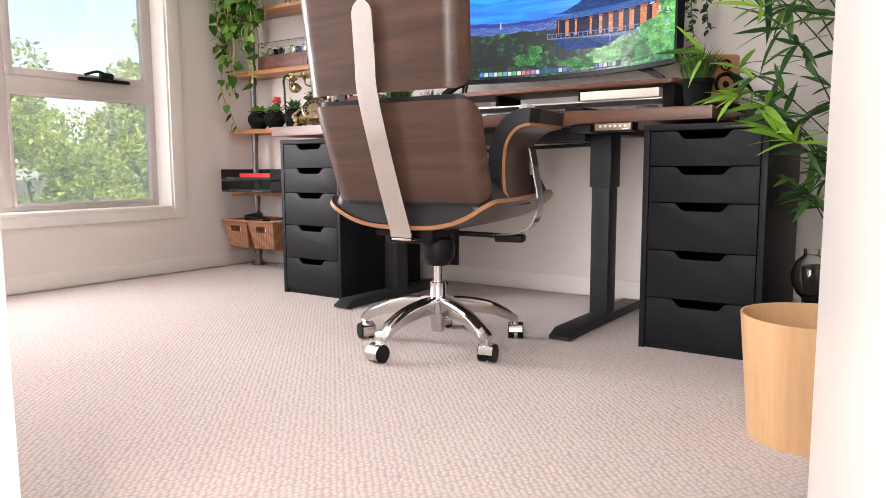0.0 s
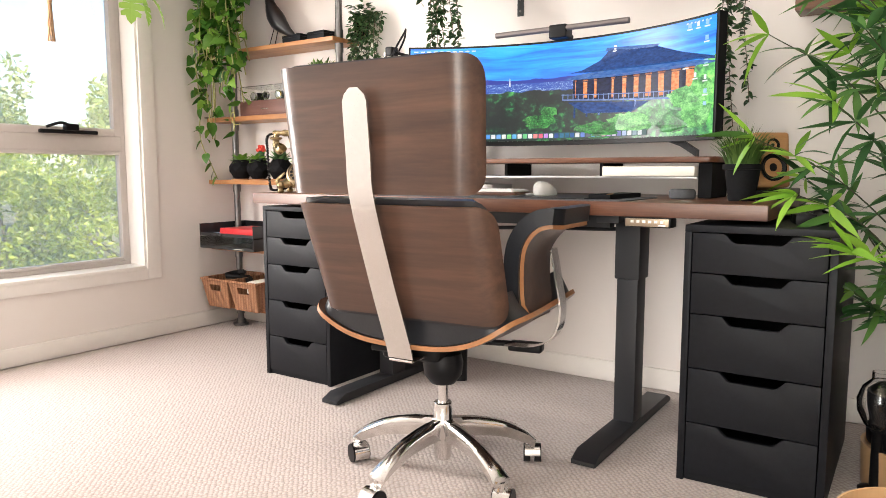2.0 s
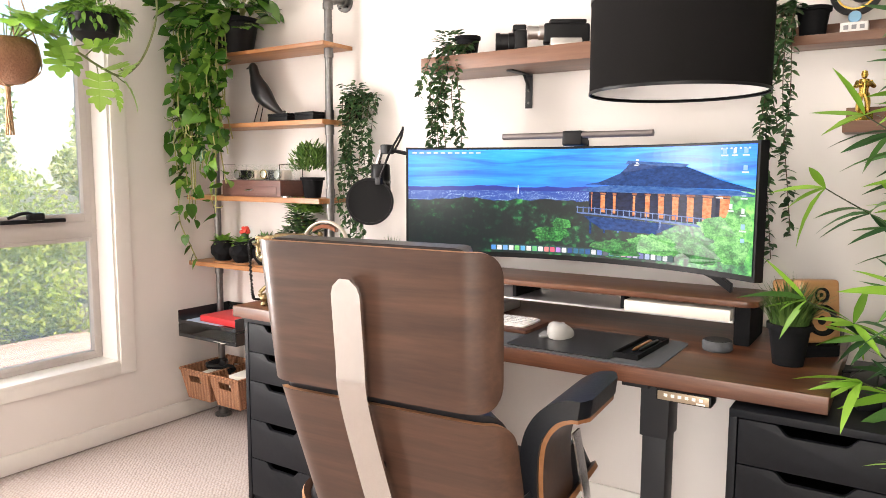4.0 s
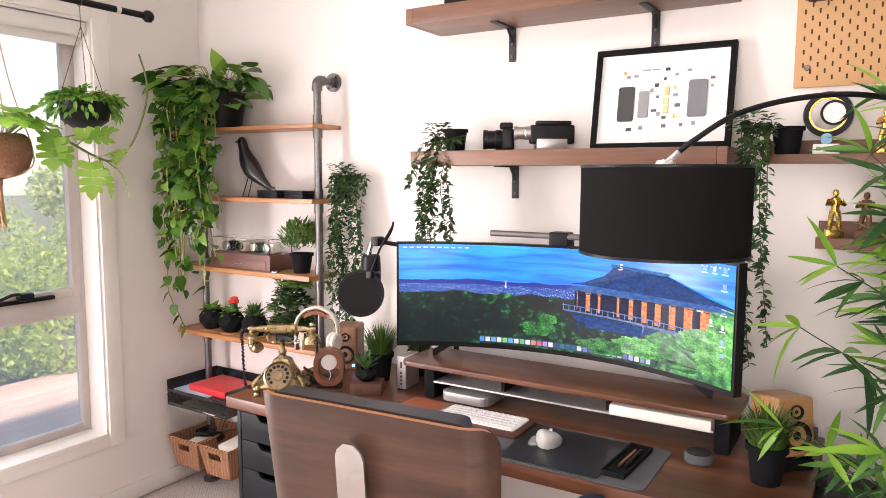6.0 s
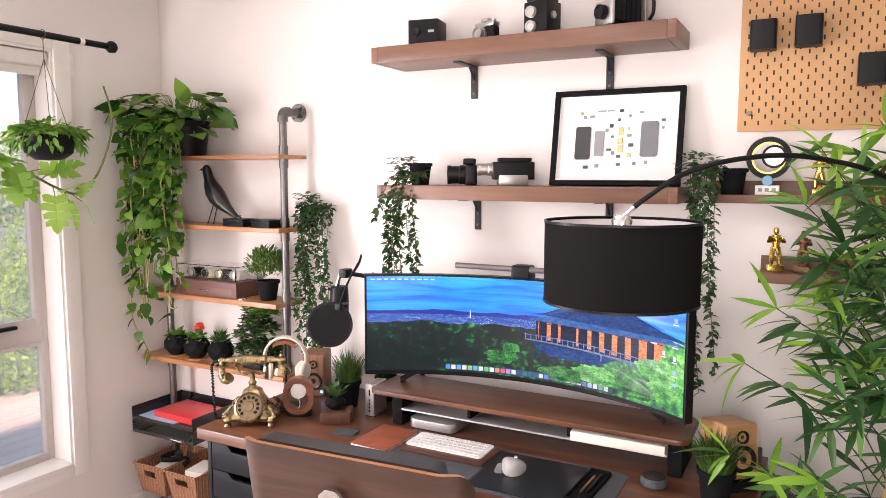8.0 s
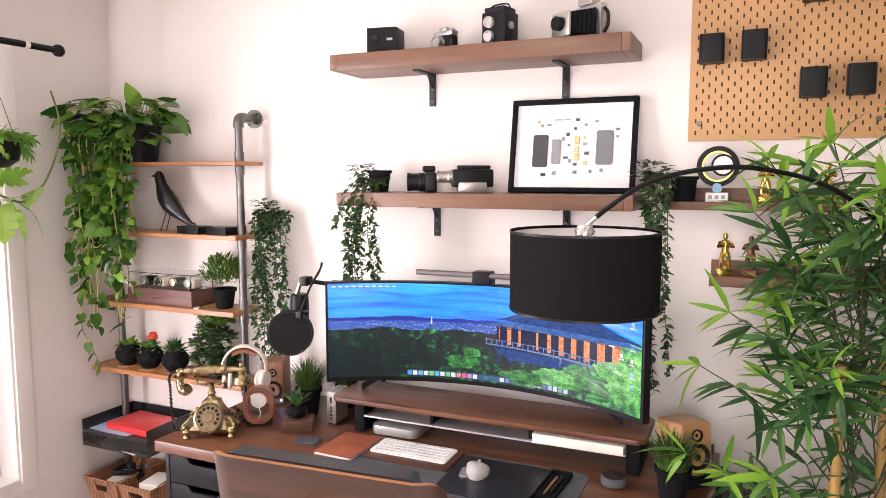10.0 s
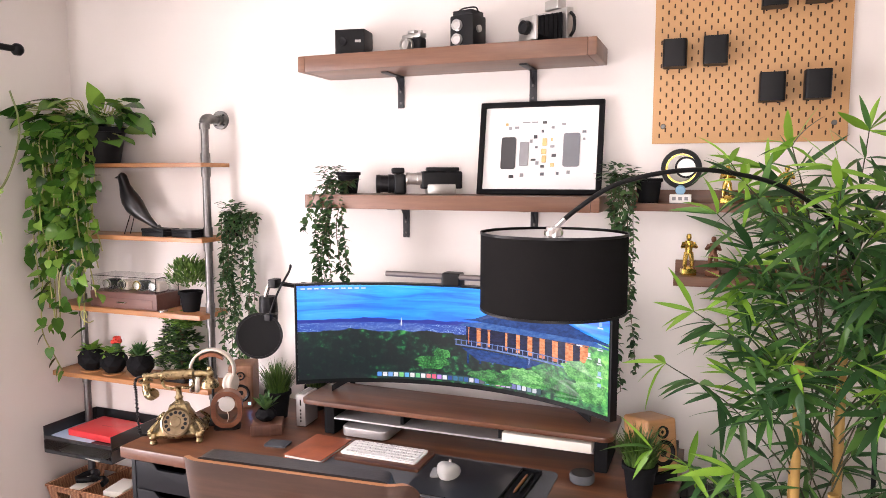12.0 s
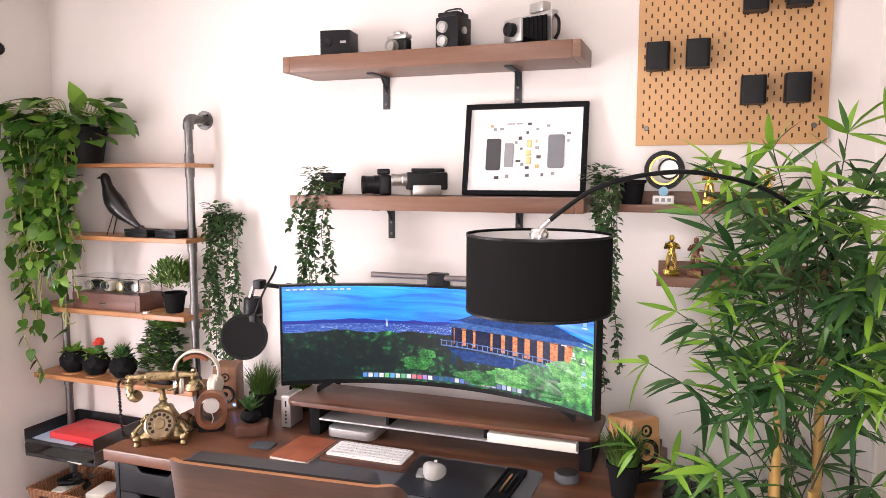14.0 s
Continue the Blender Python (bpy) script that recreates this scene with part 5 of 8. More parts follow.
grass_pot((1.800, 3.000, RZ0), 0.05, 0.105, 0.15, 330, 11, "green artificial grass in a small black pot")
grass_pot((0.365, 3.225, RZ0), 0.05, 0.11, 0.16, 330, 12, "green artificial grass in a black pot beside the speaker")
grass_pot((0.455, 3.37, RZ0), 0.045, 0.10, 0.13, 240, 13, "green artificial grass in a black pot behind the dock")


def bookshelf_speaker(at, rz, wood_mat, w, h, d, tilt, label):
    s = thing("desk_speaker", at, label, "speaker", "wooden desk speakers", m=Matrix.Translation(at) @ pose(0, 0, 0, tilt, 0, rz))
    part("cabinet", boxed(-w / 2, w / 2, -d / 2, d / 2, 0, h, 0.012, 4), wood_mat, s, "wood veneer cabinet")
    for name, z, r in (("tweeter", h * 0.76, w * 0.17), ("woofer", h * 0.36, w * 0.36)):
        turn = Matrix.Rotation(radians(90), 3, "X")
        dr = part(name, turned([(r, 0), (r, 0.004), (r * 0.9, 0.005), (r * 0.82, 0.002), (r * 0.45, -0.004), (r * 0.35, -0.004), (r * 0.3, 0.0), (0, 0.004)], 32, (0, -d / 2, z), turn), BLACK, s, "black driver cone")
        part("ring", turned([(r * 1.02, 0), (r * 1.02, 0.0055), (r * 0.93, 0.0058), (r * 0.93, 0)], 32, (0, -d / 2, z), turn), MATT_BLACK, dr)
    return s


BAMBOO_WOOD = wood("caramel_bamboo", (0.30, 0.14, 0.055), (0.42, 0.215, 0.09), (0.50, 0.28, 0.13), "x", 0.4)
WALNUT2 = wood("mid_walnut", (0.14, 0.06, 0.032), (0.22, 0.105, 0.058), (0.30, 0.16, 0.09), "z", 0.45)
bookshelf_speaker((1.822, 3.172, RZ0 + 0.030), 42, BAMBOO_WOOD, 0.112, 0.165, 0.13, -7, "caramel bamboo desk speaker on a tilted black stand")
st = thing("speaker_stand", (1.822, 3.172, RZ0), "tilted black rubber speaker stand", "speaker stand", rz=42)
part("wedge", prism([(-0.065, 0), (-0.065, 0.030), (0.06, 0.014), (0.06, 0)], "x", -0.052, 0.052, 0.003), MATT_BLACK, st)
left_speaker = bookshelf_speaker((0.135, 3.315, RZ0), 24, WALNUT2, 0.102, 0.182, 0.13, 0, "walnut desk speaker with black drivers")
part("power_light", boxed(0.030, 0.040, -0.0665, -0.0652, 0.016, 0.026), glow("blue_led", (0.1, 0.35, 1.0), 2.0), left_speaker, "small blue power light", 0)
whole("audio_amplifier", boxed(-0.05, 0.05, -0.11, 0.11, 0, 0.03, 0.004), BLACK, "small black audio box at the desk's end", "amplifier", at=(1.845, 3.34, RZ0 + 0.0))
# wireless charger: walnut ring with a white disc
ch = thing("charging_stand", (0.248, 3.055, RZ0), "oval walnut stand holding a white charging disc", "charger", rz=32)
turn90 = Matrix.Rotation(radians(90), 3, "X")
ring = bmesh.new()
oo, ii = round_rect(0.115, 0.145, 0.055, 8, 0, 0.0745), round_rect(0.080, 0.108, 0.039, 8, 0, 0.0745)
fo = [[ring.verts.new((x, y, z)) for x, z in oo] for y in (-0.024, 0.024)]
fi = [[ring.verts.new((x, y, z)) for x, z in ii] for y in (-0.024, 0.024)]
no = len(oo)
for k in range(no):
    j = (k + 1) % no
    ring.faces.new((fo[0][k], fo[0][j], fo[1][j], fo[1][k]))
    ring.faces.new((fi[0][k], fi[1][k], fi[1][j], fi[0][j]))
    ring.faces.new((fo[0][k], fi[0][k], fi[0][j], fo[0][j]))
    ring.faces.new((fo[1][k], fo[1][j], fi[1][j], fi[1][k]))
REDWOOD = wood("red_walnut", (0.13, 0.04, 0.018), (0.21, 0.072, 0.032), (0.29, 0.11, 0.055), "x", 0.35, 0.3)
part("ring", ring, REDWOOD, ch)
part("disc", turned([(0, 0.0), (0.029, 0.0), (0.030, 0.002), (0.030, 0.005), (0.028, 0.006), (0, 0.006)], 32, (0, -0.008, 0.094), turn90), WHITE, ch, "white charging disc")
part("disc_holder", boxed(-0.012, 0.012, -0.007, 0.02, 0.07, 0.135), MATT_BLACK, ch, smooth=0)
part("foot", prism(round_rect(0.10, 0.08, 0.02, 5), "z", 0, 0.004), BLACK, ch)
part("cable", tube(curve_pts([(0.0, -0.012, 0.066), (0.006, -0.014, 0.045), (0.0, -0.01, 0.024)], 5), 0.0018, 6), WHITE, ch)
# wood block with a small succulent
whole("wood_block", boxed(-0.058, 0.058, -0.05, 0.05, 0, 0.043, 0.006), wood("dark_block_walnut", (0.045, 0.018, 0.012), (0.085, 0.036, 0.022), (0.14, 0.065, 0.04), "z", 0.45), "chamfered walnut block on the desk", "wood block", at=(0.425, 3.065, RZ0), rz=28)
sc = thing("succulent", (0.415, 3.07, RZ0 + 0.0435), "small succulent in a faceted black pot on a wood block", "potted plant")
part("pot", facet_pot(0.042, 0.045), MATT_BLACK, sc, smooth=0)
part("leaves", rosette(22, 0.075, 5, (0.1, 0.85)), SUCC, sc, m=pose(0, 0, 0.036))
# dock
dk = thing("laptop_dock", (0.512, 3.205, RZ0), "upright silver aluminium dock with ports in its front", "dock", rz=4)
part("body", boxed(-0.02, 0.02, -0.052, 0.052, 0.003, 0.128, 0.004), SILVER, dk)
part("base", boxed(-0.017, 0.017, -0.048, 0.048, 0, 0.0035), BLACK, dk, smooth=0)
for z, hgt in ((0.085, 0.024), (0.062, 0.008), (0.048, 0.008), (0.034, 0.008), (0.02, 0.007)):
    part("port", boxed(-0.003, 0.003, -0.0532, -0.05, z, z + hgt), BLACK, dk, smooth=0)
part("grille", boxed(-0.012, 0.012, -0.045, 0.045, 0.1275, 0.129), plain("grey_grille", (0.22, 0.22, 0.22), 0.5, 0.5), dk, smooth=0)

# ---- antique telephone, headphones, microphone ----
BRASS = plain("aged_brass", (0.30, 0.23, 0.125), 0.28, 1.0, vary=0.7, scale=60, bump=0.9, depth=0.003, patch=22)
BRASS_D = plain("dark_brass", (0.22, 0.165, 0.10), 0.35, 1.0, vary=0.35, scale=70, bump=0.4, depth=0.001)
ph = thing("antique_telephone", (0.150, 2.905, RZ0), "ornate antique brass rotary telephone with a cradle handset", "telephone", rz=30)
base = bmesh.new()
rows = []
for z, w, d, bul in ((0.020, 0.086, 0.074, 0.0), (0.034, 0.090, 0.078, 0.004), (0.05, 0.080, 0.070, -0.003), (0.08, 0.062, 0.052, -0.006), (0.105, 0.044, 0.038, -0.004), (0.122, 0.034, 0.031, 0.0), (0.130, 0.024, 0.022, 0.0)):
    ring = []
    for k in range(32):
        a = 2 * math.pi * k / 32
        c, s = math.cos(a), math.sin(a)
        e = 3.6
        q = (abs(c) ** e + abs(s) ** e) ** (-1 / e)
        wob = 1 + 0.05 * math.cos(8 * a) + 0.03 * math.sin(12 * a + 40 * z)
        ring.append(base.verts.new(((w + bul) * c * q * wob, (d + bul) * s * q * wob, z)))
    rows.append(ring)
for a, b in zip(rows, rows[1:]):
    for k in range(32):
        base.faces.new((a[k], a[(k + 1) % 32], b[(k + 1) % 32], b[k]))
base.faces.new(rows[0][::-1])
base.faces.new(rows[-1])
part("base", base, BRASS, ph, "embossed brass body")
for sx in (-1, 1):
    for sy in (-1, 1):
        ft = turned([(0, 0), (0.010, 0), (0.014, 0.006), (0.010, 0.016), (0.016, 0.028), (0.012, 0.042), (0, 0.048)], 14, (sx * 0.080, sy * 0.066, 0))
        part("foot", ft, BRASS, ph, "scrolled brass foot")
        sw = tube(curve_pts([(sx * 0.080, sy * 0.066, 0.03), (sx * 0.092, sy * 0.073, 0.045), (sx * 0.083, sy * 0.064, 0.06), (sx * 0.066, sy * 0.052, 0.078)], 5), 0.010, 8, 0.005)
        part("scroll", sw, BRASS, ph)
tilt = Matrix.Rotation(radians(58), 3, "X")
dial_at = Vector((0, -0.066, 0.078))
dial = part("dial", turned([(0.052, -0.004), (0.054, 0.004), (0.047, 0.008), (0.045, 0.004), (0.02, 0.005), (0.017, 0.008), (0, 0.009)], 36, dial_at, tilt), BRASS_D, ph, "rotary dial with finger holes")
for k in range(11):
    a = radians(-40 + 27 * k)
    c = dial_at + tilt @ Vector((0.0345 * math.cos(a), 0.0345 * math.sin(a), 0.0046))
    part("finger_hole", rod(c, c + tilt @ Vector((0, 0, 0.0016)), 0.0062, None, 14), BLACK, dial)
part("neck", turned([(0.022, 0.128), (0.018, 0.134), (0.012, 0.142), (0.016, 0.152), (0.011, 0.160), (0.009, 0.185), (0.014, 0.192), (0, 0.197)], 20), BRASS, ph)
cr = bmesh.new()
for sx in (-1, 1):
    bm_tube(cr, curve_pts([(0, 0, 0.19), (sx * 0.03, 0, 0.186), (sx * 0.052, 0, 0.196), (sx * 0.056, 0, 0.222)], 5), 0.005, 8)
    bm_tube(cr, curve_pts([(sx * 0.056, -0.018, 0.232), (sx * 0.056, -0.008, 0.215), (sx * 0.056, 0.008, 0.215), (sx * 0.056, 0.018, 0.232)], 5), 0.004, 8)
part("cradle", cr, BRASS, ph)
hs = part("handset", turned([(0, -0.125), (0.008, -0.125), (0.011, -0.118), (0.009, -0.09), (0.014, -0.08), (0.012, -0.06), (0.019, -0.052), (0.0195, 0.052), (0.012, 0.06), (0.014, 0.08), (0.009, 0.09), (0.011, 0.118), (0.008, 0.125), (0, 0.125)], 20,
                            (0, 0, 0.238), Matrix.Rotation(radians(90), 3, "Y")), BRASS, ph, "brass handset")
part("mouthpiece", tube(curve_pts([(-0.112, 0, 0.236), (-0.114, 0, 0.205), (-0.108, -0.012, 0.178), (-0.092, -0.026, 0.170), (-0.078, -0.034, 0.182)], 5), 0.011, 12, 0.021), BRASS, hs)
part("mouth_cup", turned([(0.012, 0), (0.024, 0.006), (0.026, 0.012), (0.012, 0.016), (0, 0.016)], 20, (-0.114, 0, 0.208)), BRASS, hs)
part("earpiece", turned([(0.008, 0.245), (0.016, 0.236), (0.014, 0.222), (0.026, 0.212), (0.033, 0.196), (0.033, 0.186), (0, 0.184)], 24, (0.112, 0, 0)), BRASS, hs)
part("earpiece_finial", turned([(0.007, 0.245), (0.011, 0.254), (0.007, 0.262), (0, 0.265)], 16, (0.112, 0, 0)), BRASS, hs)
cord = curve_pts([(-0.122, 0, 0.238), (-0.150, 0.0, 0.222), (-0.150, 0.0, 0.16), (-0.146, 0.005, 0.04), (-0.138, 0.012, 0.010), (-0.10, 0.03, 0.012), (-0.07, 0.04, 0.026)], 24)
part("cord", tube([p + Vector((0.0026 * math.cos(2.2 * i), 0.0026 * math.sin(2.2 * i), 0)) if i > 20 else p for i, p in enumerate(cord)], 0.0048, 6), BLACK, ph, "coiled black cord")

# headphones on a stand
hp = thing("headphone_stand", (0.155, 3.09, RZ0), "slim black headphone stand with a walnut saddle", "headphone stand", rz=25)
part("base", prism(round_rect(0.10, 0.12, 0.01, 4), "z", 0, 0.008, 0.002), BLACK, hp)
part("post", rod((0, 0.0, 0.008), (0, 0.0, 0.262), 0.005), BLACK, hp)
sad = sheet(lambda u, v: ((0.045 * u, 0.022 * (2 * v - 1), 0.280 - 0.016 * u * u), (0, 0, -1)), 12, 2, 0.014)
part("saddle", sad, (REDWOOD, REDWOOD), hp, "walnut saddle")
hd = thing("headphones", (0.155, 3.09, RZ0), "cream and brown over-ear headphones hung on a stand", "headphones", rz=25)
CREAM = plain("cream_leather", (0.66, 0.59, 0.51), 0.5, vary=0.05, scale=90)
arc = [Vector((0.085 * math.cos(radians(a)), 0, 0.205 + 0.085 * math.sin(radians(a)))) for a in range(-12, 193, 8)]
band = bmesh.new()
prev = None
for i, p in enumerate(arc):
    t = (arc[min(i + 1, len(arc) - 1)] - arc[max(i - 1, 0)]).normalized()
    nrm = Vector((t.z, 0, -t.x))
    row = [band.verts.new(p + nrm * a * 0.0045 + Vector((0, b * 0.016, 0))) for a, b in ((-1, -0.8), (0, -1), (1, -0.8), (1, 0.8), (0, 1), (-1, 0.8))]
    if prev:
        for k in range(6):
            band.faces.new((prev[k], prev[(k + 1) % 6], row[(k + 1) % 6], row[k]))
    else:
        band.faces.new(row)
    prev = row
band.faces.new(prev[::-1])
part("headband", band, CREAM, hd, "cream leather headband")
for sx in (-1, 1):
    tr = Matrix.Rotation(radians(90 * sx), 3, "Y") @ Matrix.Rotation(radians(18), 3, "X")
    c = part("ear_cup", turned([(0, 0.012), (0.030, 0.012), (0.036, 0.006), (0.036, -0.006), (0.034, -0.008)], 28, (sx * 0.078, -0.004, 0.155), tr), BRUSHED if sx < 0 else CREAM, hd, "metal ear cup")
    part("ear_pad", turned([(0.035, -0.008), (0.038, -0.016), (0.033, -0.026), (0.02, -0.026), (0.018, -0.014), (0, -0.012)], 28, (sx * 0.078, -0.004, 0.155), tr), CREAM, c, "cream leather ear pad")

# glass dome lamp behind the speaker
gd = thing("glass_cloche", (0.045, 3.40, RZ0), "clear glass bottle cloche on a grey metal base", "glass bottle")
part("base", turned([(0, 0), (0.045, 0), (0.045, 0.03), (0.04, 0.055), (0, 0.055)], 28), plain("grey_metal", (0.13, 0.15, 0.17), 0.35, 0.7), gd)
part("dome", turned([(0.040, 0.056), (0.043, 0.09), (0.043, 0.17), (0.034, 0.205), (0.016, 0.235), (0.013, 0.27), (0.011, 0.27), (0.014, 0.234), (0.032, 0.203), (0.041, 0.169), (0.041, 0.09), (0.038, 0.056)], 28), GLASS, gd, "clear glass dome").visible_shadow = False

# microphone on a boom arm
mic = thing("boom_microphone", (0.60, 3.40, RZ0), "black desk microphone on a boom arm with a round pop filter", "microphone")
off = Vector((-0.60, -3.40, -RZ0))


def mpart(name, bm, material, label="", parent=mic):
    return part(name, bm, material, parent, label, m=Matrix.Translation(off) if parent is mic else None)


mpart("clamp", boxed(0.57, 0.63, 3.405, 3.455, 0.755, 0.80, 0.005), BLACK)
mpart("post", rod((0.60, 3.42, 0.80), (0.60, 3.42, 0.90), 0.011), BLACK)
for dy in (-0.012, 0.012):
    mpart("lower_arm", rod((0.60, 3.42 + dy, 0.90), (0.70, 3.40 + dy, 1.24), 0.006), BLACK)
    mpart("upper_arm", rod((0.70, 3.40 + dy, 1.24), (0.425, 3.13 + dy, 1.318), 0.006), BLACK)
mpart("upper_spring", rod((0.64, 3.34, 1.272), (0.50, 3.20, 1.312), 0.005), PIPE)
mpart("joint", boxed(0.412, 0.446, 3.105, 3.150, 1.300, 1.335, 0.006), BLACK)
mpart("swivel", rod((0.412, 3.115, 1.312), (0.395, 3.115, 1.268), 0.009), BRUSHED)
body = mpart("microphone", turned([(0, 0.066), (0.030, 0.064), (0.034, 0.058), (0.036, 0.02), (0.036, -0.04), (0.033, -0.085), (0.02, -0.098), (0, -0.1)], 28, (0.392, 3.135, 1.200)), BLACK, "black microphone body")
part("ring", turned([(0.0365, 0.004), (0.0375, 0.002), (0.0375, -0.004), (0.0365, -0.006)], 28, (0.392, 3.135, 1.200)), PIPE, body)
part("knob", rod((0.38, 3.10, 1.175), (0.378, 3.092, 1.175), 0.007), BRUSHED, body)
view = (Vector((1.98, 0.87, 1.62)) - Vector((0.41, 3.06, 1.13))).normalized()
face = view.to_track_quat("Z", "Y").to_matrix()
pf = mpart("pop_filter", turned([(0.078, -0.004), (0.084, -0.004), (0.086, 0), (0.084, 0.004), (0.078, 0.004), (0.077, 0)], 40, (0.412, 3.045, 1.130), face), BLACK, "round pop filter hoop")
MESH = plain("black_mesh", (0.008, 0.008, 0.009), 0.5, vary=0.5, scale=500, bump=0.6, spec=0.15)
part("mesh", turned([(0.0785, -0.001), (0, -0.001), (0, 0.001), (0.0785, 0.001)], 40, (0.412, 3.045, 1.130), face), MESH, pf, "fine black mesh")
mpart("gooseneck", tube(curve_pts([(0.455, 3.045, 1.205), (0.49, 3.06, 1.30), (0.52, 3.09, 1.375), (0.512, 3.11, 1.392), (0.49, 3.13, 1.36), (0.455, 3.14, 1.318)], 8), 0.004, 8), BLACK, "black gooseneck")
mpart("gooseneck_clip", boxed(0.442, 0.468, 3.035, 3.055, 1.19, 1.215, 0.004), BLACK)

# ---- plants ----
def put_leaf(meshes, rng, parent, m, name="leaf"):
    ob = new(name, rng.choice(meshes))
    ob.matrix_basis = m
    ob.parent = parent
    return ob


# trailing pothos in a black pot on the top board
rng = random.Random(3)
PX, PY, PZ = -0.685, 3.385, 1.781
po = thing("trailing_pothos", (0, 0, 0), "lush trailing pothos in a black pot with long heart-leaved vines", "potted plant")
part("pot", tapered_pot(0.088, 0.118, 0.165), BLACK, po, "black plastic pot", m=pose(PX, PY, PZ))
heart = leaf_meshes("heart_leaf", "heart", POTHOS, 8, (0.1, 0.55), 4, (-0.05, 0.35))
VINE = plain("pale_vine", (0.30, 0.30, 0.10), 0.55, vary=0.3, scale=40)
vines = bmesh.new()
strands = []
for k in range(30):
    side = rng.random()
    x1 = -0.93 + 0.345 * side + rng.uniform(-0.02, 0.02)
    y1 = rng.uniform(3.13, 3.28) if side < 0.5 else rng.uniform(3.19, 3.285)
    x0 = PX + (x1 - PX) * 0.3
    length = rng.uniform(0.30, 0.90) * (1.0 if side < 0.62 else 0.80)
    w = [rng.uniform(-0.035, 0.035) for _ in range(4)]
    strands.append(curve_pts([(x0, 3.36, 1.93), (x0 + (x1 - x0) * 0.4, 3.31, 1.985), (x1, y1, 1.90), (x1 + w[0], y1 + 0.3 * w[1], 1.90 - length * 0.33), (x1 + w[1], y1 + 0.3 * w[2], 1.90 - length * 0.66), (max(-0.94, x1 + w[2]), y1 + 0.01, 1.90 - length)], 7))
long_tip = curve_pts([(-0.80, 3.36, 1.93), (-0.88, 3.22, 1.75), (-0.88, 3.21, 1.25), (-0.90, 3.21, 1.02), (-0.86, 3.24, 0.88), (-0.85, 3.27, 0.80)], 7)
for pts in strands + [long_tip]:
    bm_tube(vines, pts, 0.0030, 5)
count = 0
more = bmesh.new()
rng.shuffle(strands)


def pothos_leaf(p, d, roll, size):
    """Adds one leaf; those past the first few hundred are joined."""
    global count
    if count < 285:
        put_leaf(heart, rng, po, aim(p, d, roll, size))
    else:
        bm_leaf(more, "heart", aim(p, d, roll), size, rng.uniform(0.1, 0.5), rng.uniform(0.0, 0.3))
    count += 1


# upright and arching leaves on stalks from the pot
for k in range(44):
    a = rng.uniform(0, 2 * math.pi)
    reach = rng.uniform(0.06, 0.26)
    e = Vector((PX + reach * math.cos(a) * 1.15 - 0.03, PY - 0.05 + reach * math.sin(a) * 0.8 - 0.03, 1.965 + rng.uniform(-0.03, 0.12) - 0.25 * max(0, reach - 0.16)))
    e.x, e.y = max(e.x, -0.92), min(e.y, 3.46)
    bm_tube(vines, curve_pts([(PX + 0.05 * math.cos(a), PY + 0.05 * math.sin(a), 1.92), (PX + 0.6 * (e.x - PX), PY + 0.5 * (e.y - PY), e.z + 0.005), tuple(e)], 5), 0.0024, 5)
    out = Vector((math.cos(a), math.sin(a) - 0.35, rng.uniform(-0.45, 0.25)))
    if e.y > 3.40:
        out.y = min(out.y, 0.0)
    if e.x < -0.86:
        out.x = max(out.x, -0.1)
    pothos_leaf(e, out, rng.uniform(-0.7, 0.7), rng.uniform(0.075, 0.118))
for p, d, sz in (((-0.665, 3.36, 2.045), (0.02, -0.12, 1), 0.105), ((-0.62, 3.33, 2.02), (0.3, -0.2, 0.9), 0.085), ((-0.50, 3.36, 2.035), (1, -0.1, 0.05), 0.12), ((-0.56, 3.34, 2.05), (0.9, -0.2, 0.15), 0.11), ((-0.47, 3.33, 1.985), (0.9, -0.15, -0.35), 0.14), ((-0.44, 3.35, 2.00), (0.9, 0.0, -0.45), 0.13), ((-0.56, 3.28, 1.99), (0.55, -0.6, -0.15), 0.14), ((-0.53, 3.29, 1.88), (0.7, -0.4, 0.15), 0.13), ((-0.49, 3.33, 1.90), (0.9, -0.1, -0.3), 0.09), ((-0.80, 3.28, 2.06), (-0.4, -0.5, 0.2), 0.14), ((-0.76, 3.25, 2.03), (0.2, -0.7, 0.1), 0.13), ((-0.88, 3.24, 2.03), (-0.2, -0.7, 0.05), 0.12)):
    bm_tube(vines, curve_pts([(PX + 0.25 * (p[0] - PX), PY - 0.02, 1.93), (PX + 0.7 * (p[0] - PX), 0.5 * (PY + p[1]), p[2] + 0.01), p], 5), 0.0026, 5)
    pothos_leaf(Vector(p), d, rng.uniform(-0.5, 0.4), sz)
for pts in strands:
    for i in range(7, len(pts)):
        if rng.random() < 0.30:
            continue
        p = pts[i] + Vector((rng.uniform(-0.02, 0.02), rng.uniform(-0.03, 0.01), rng.uniform(-0.02, 0.02)))
        d = Vector((rng.uniform(-1.0, 1.0), rng.uniform(-0.9, 0.0), rng.uniform(-1.0, 0.25)))
        q = p + d.normalized() * rng.uniform(0.01, 0.035)
        q.x = max(q.x, -0.92)
        if q.x < -0.86:
            d.x = abs(d.x)
        pothos_leaf(q, d, rng.uniform(-1.0, 1.0), rng.uniform(0.042, 0.078))
for i in (16, 19, 22, 25, 28, 31, 34):
    pothos_leaf(long_tip[min(i, len(long_tip) - 1)], (rng.uniform(-0.5, 0.8), -0.4, -0.6), 0.2, 0.055)
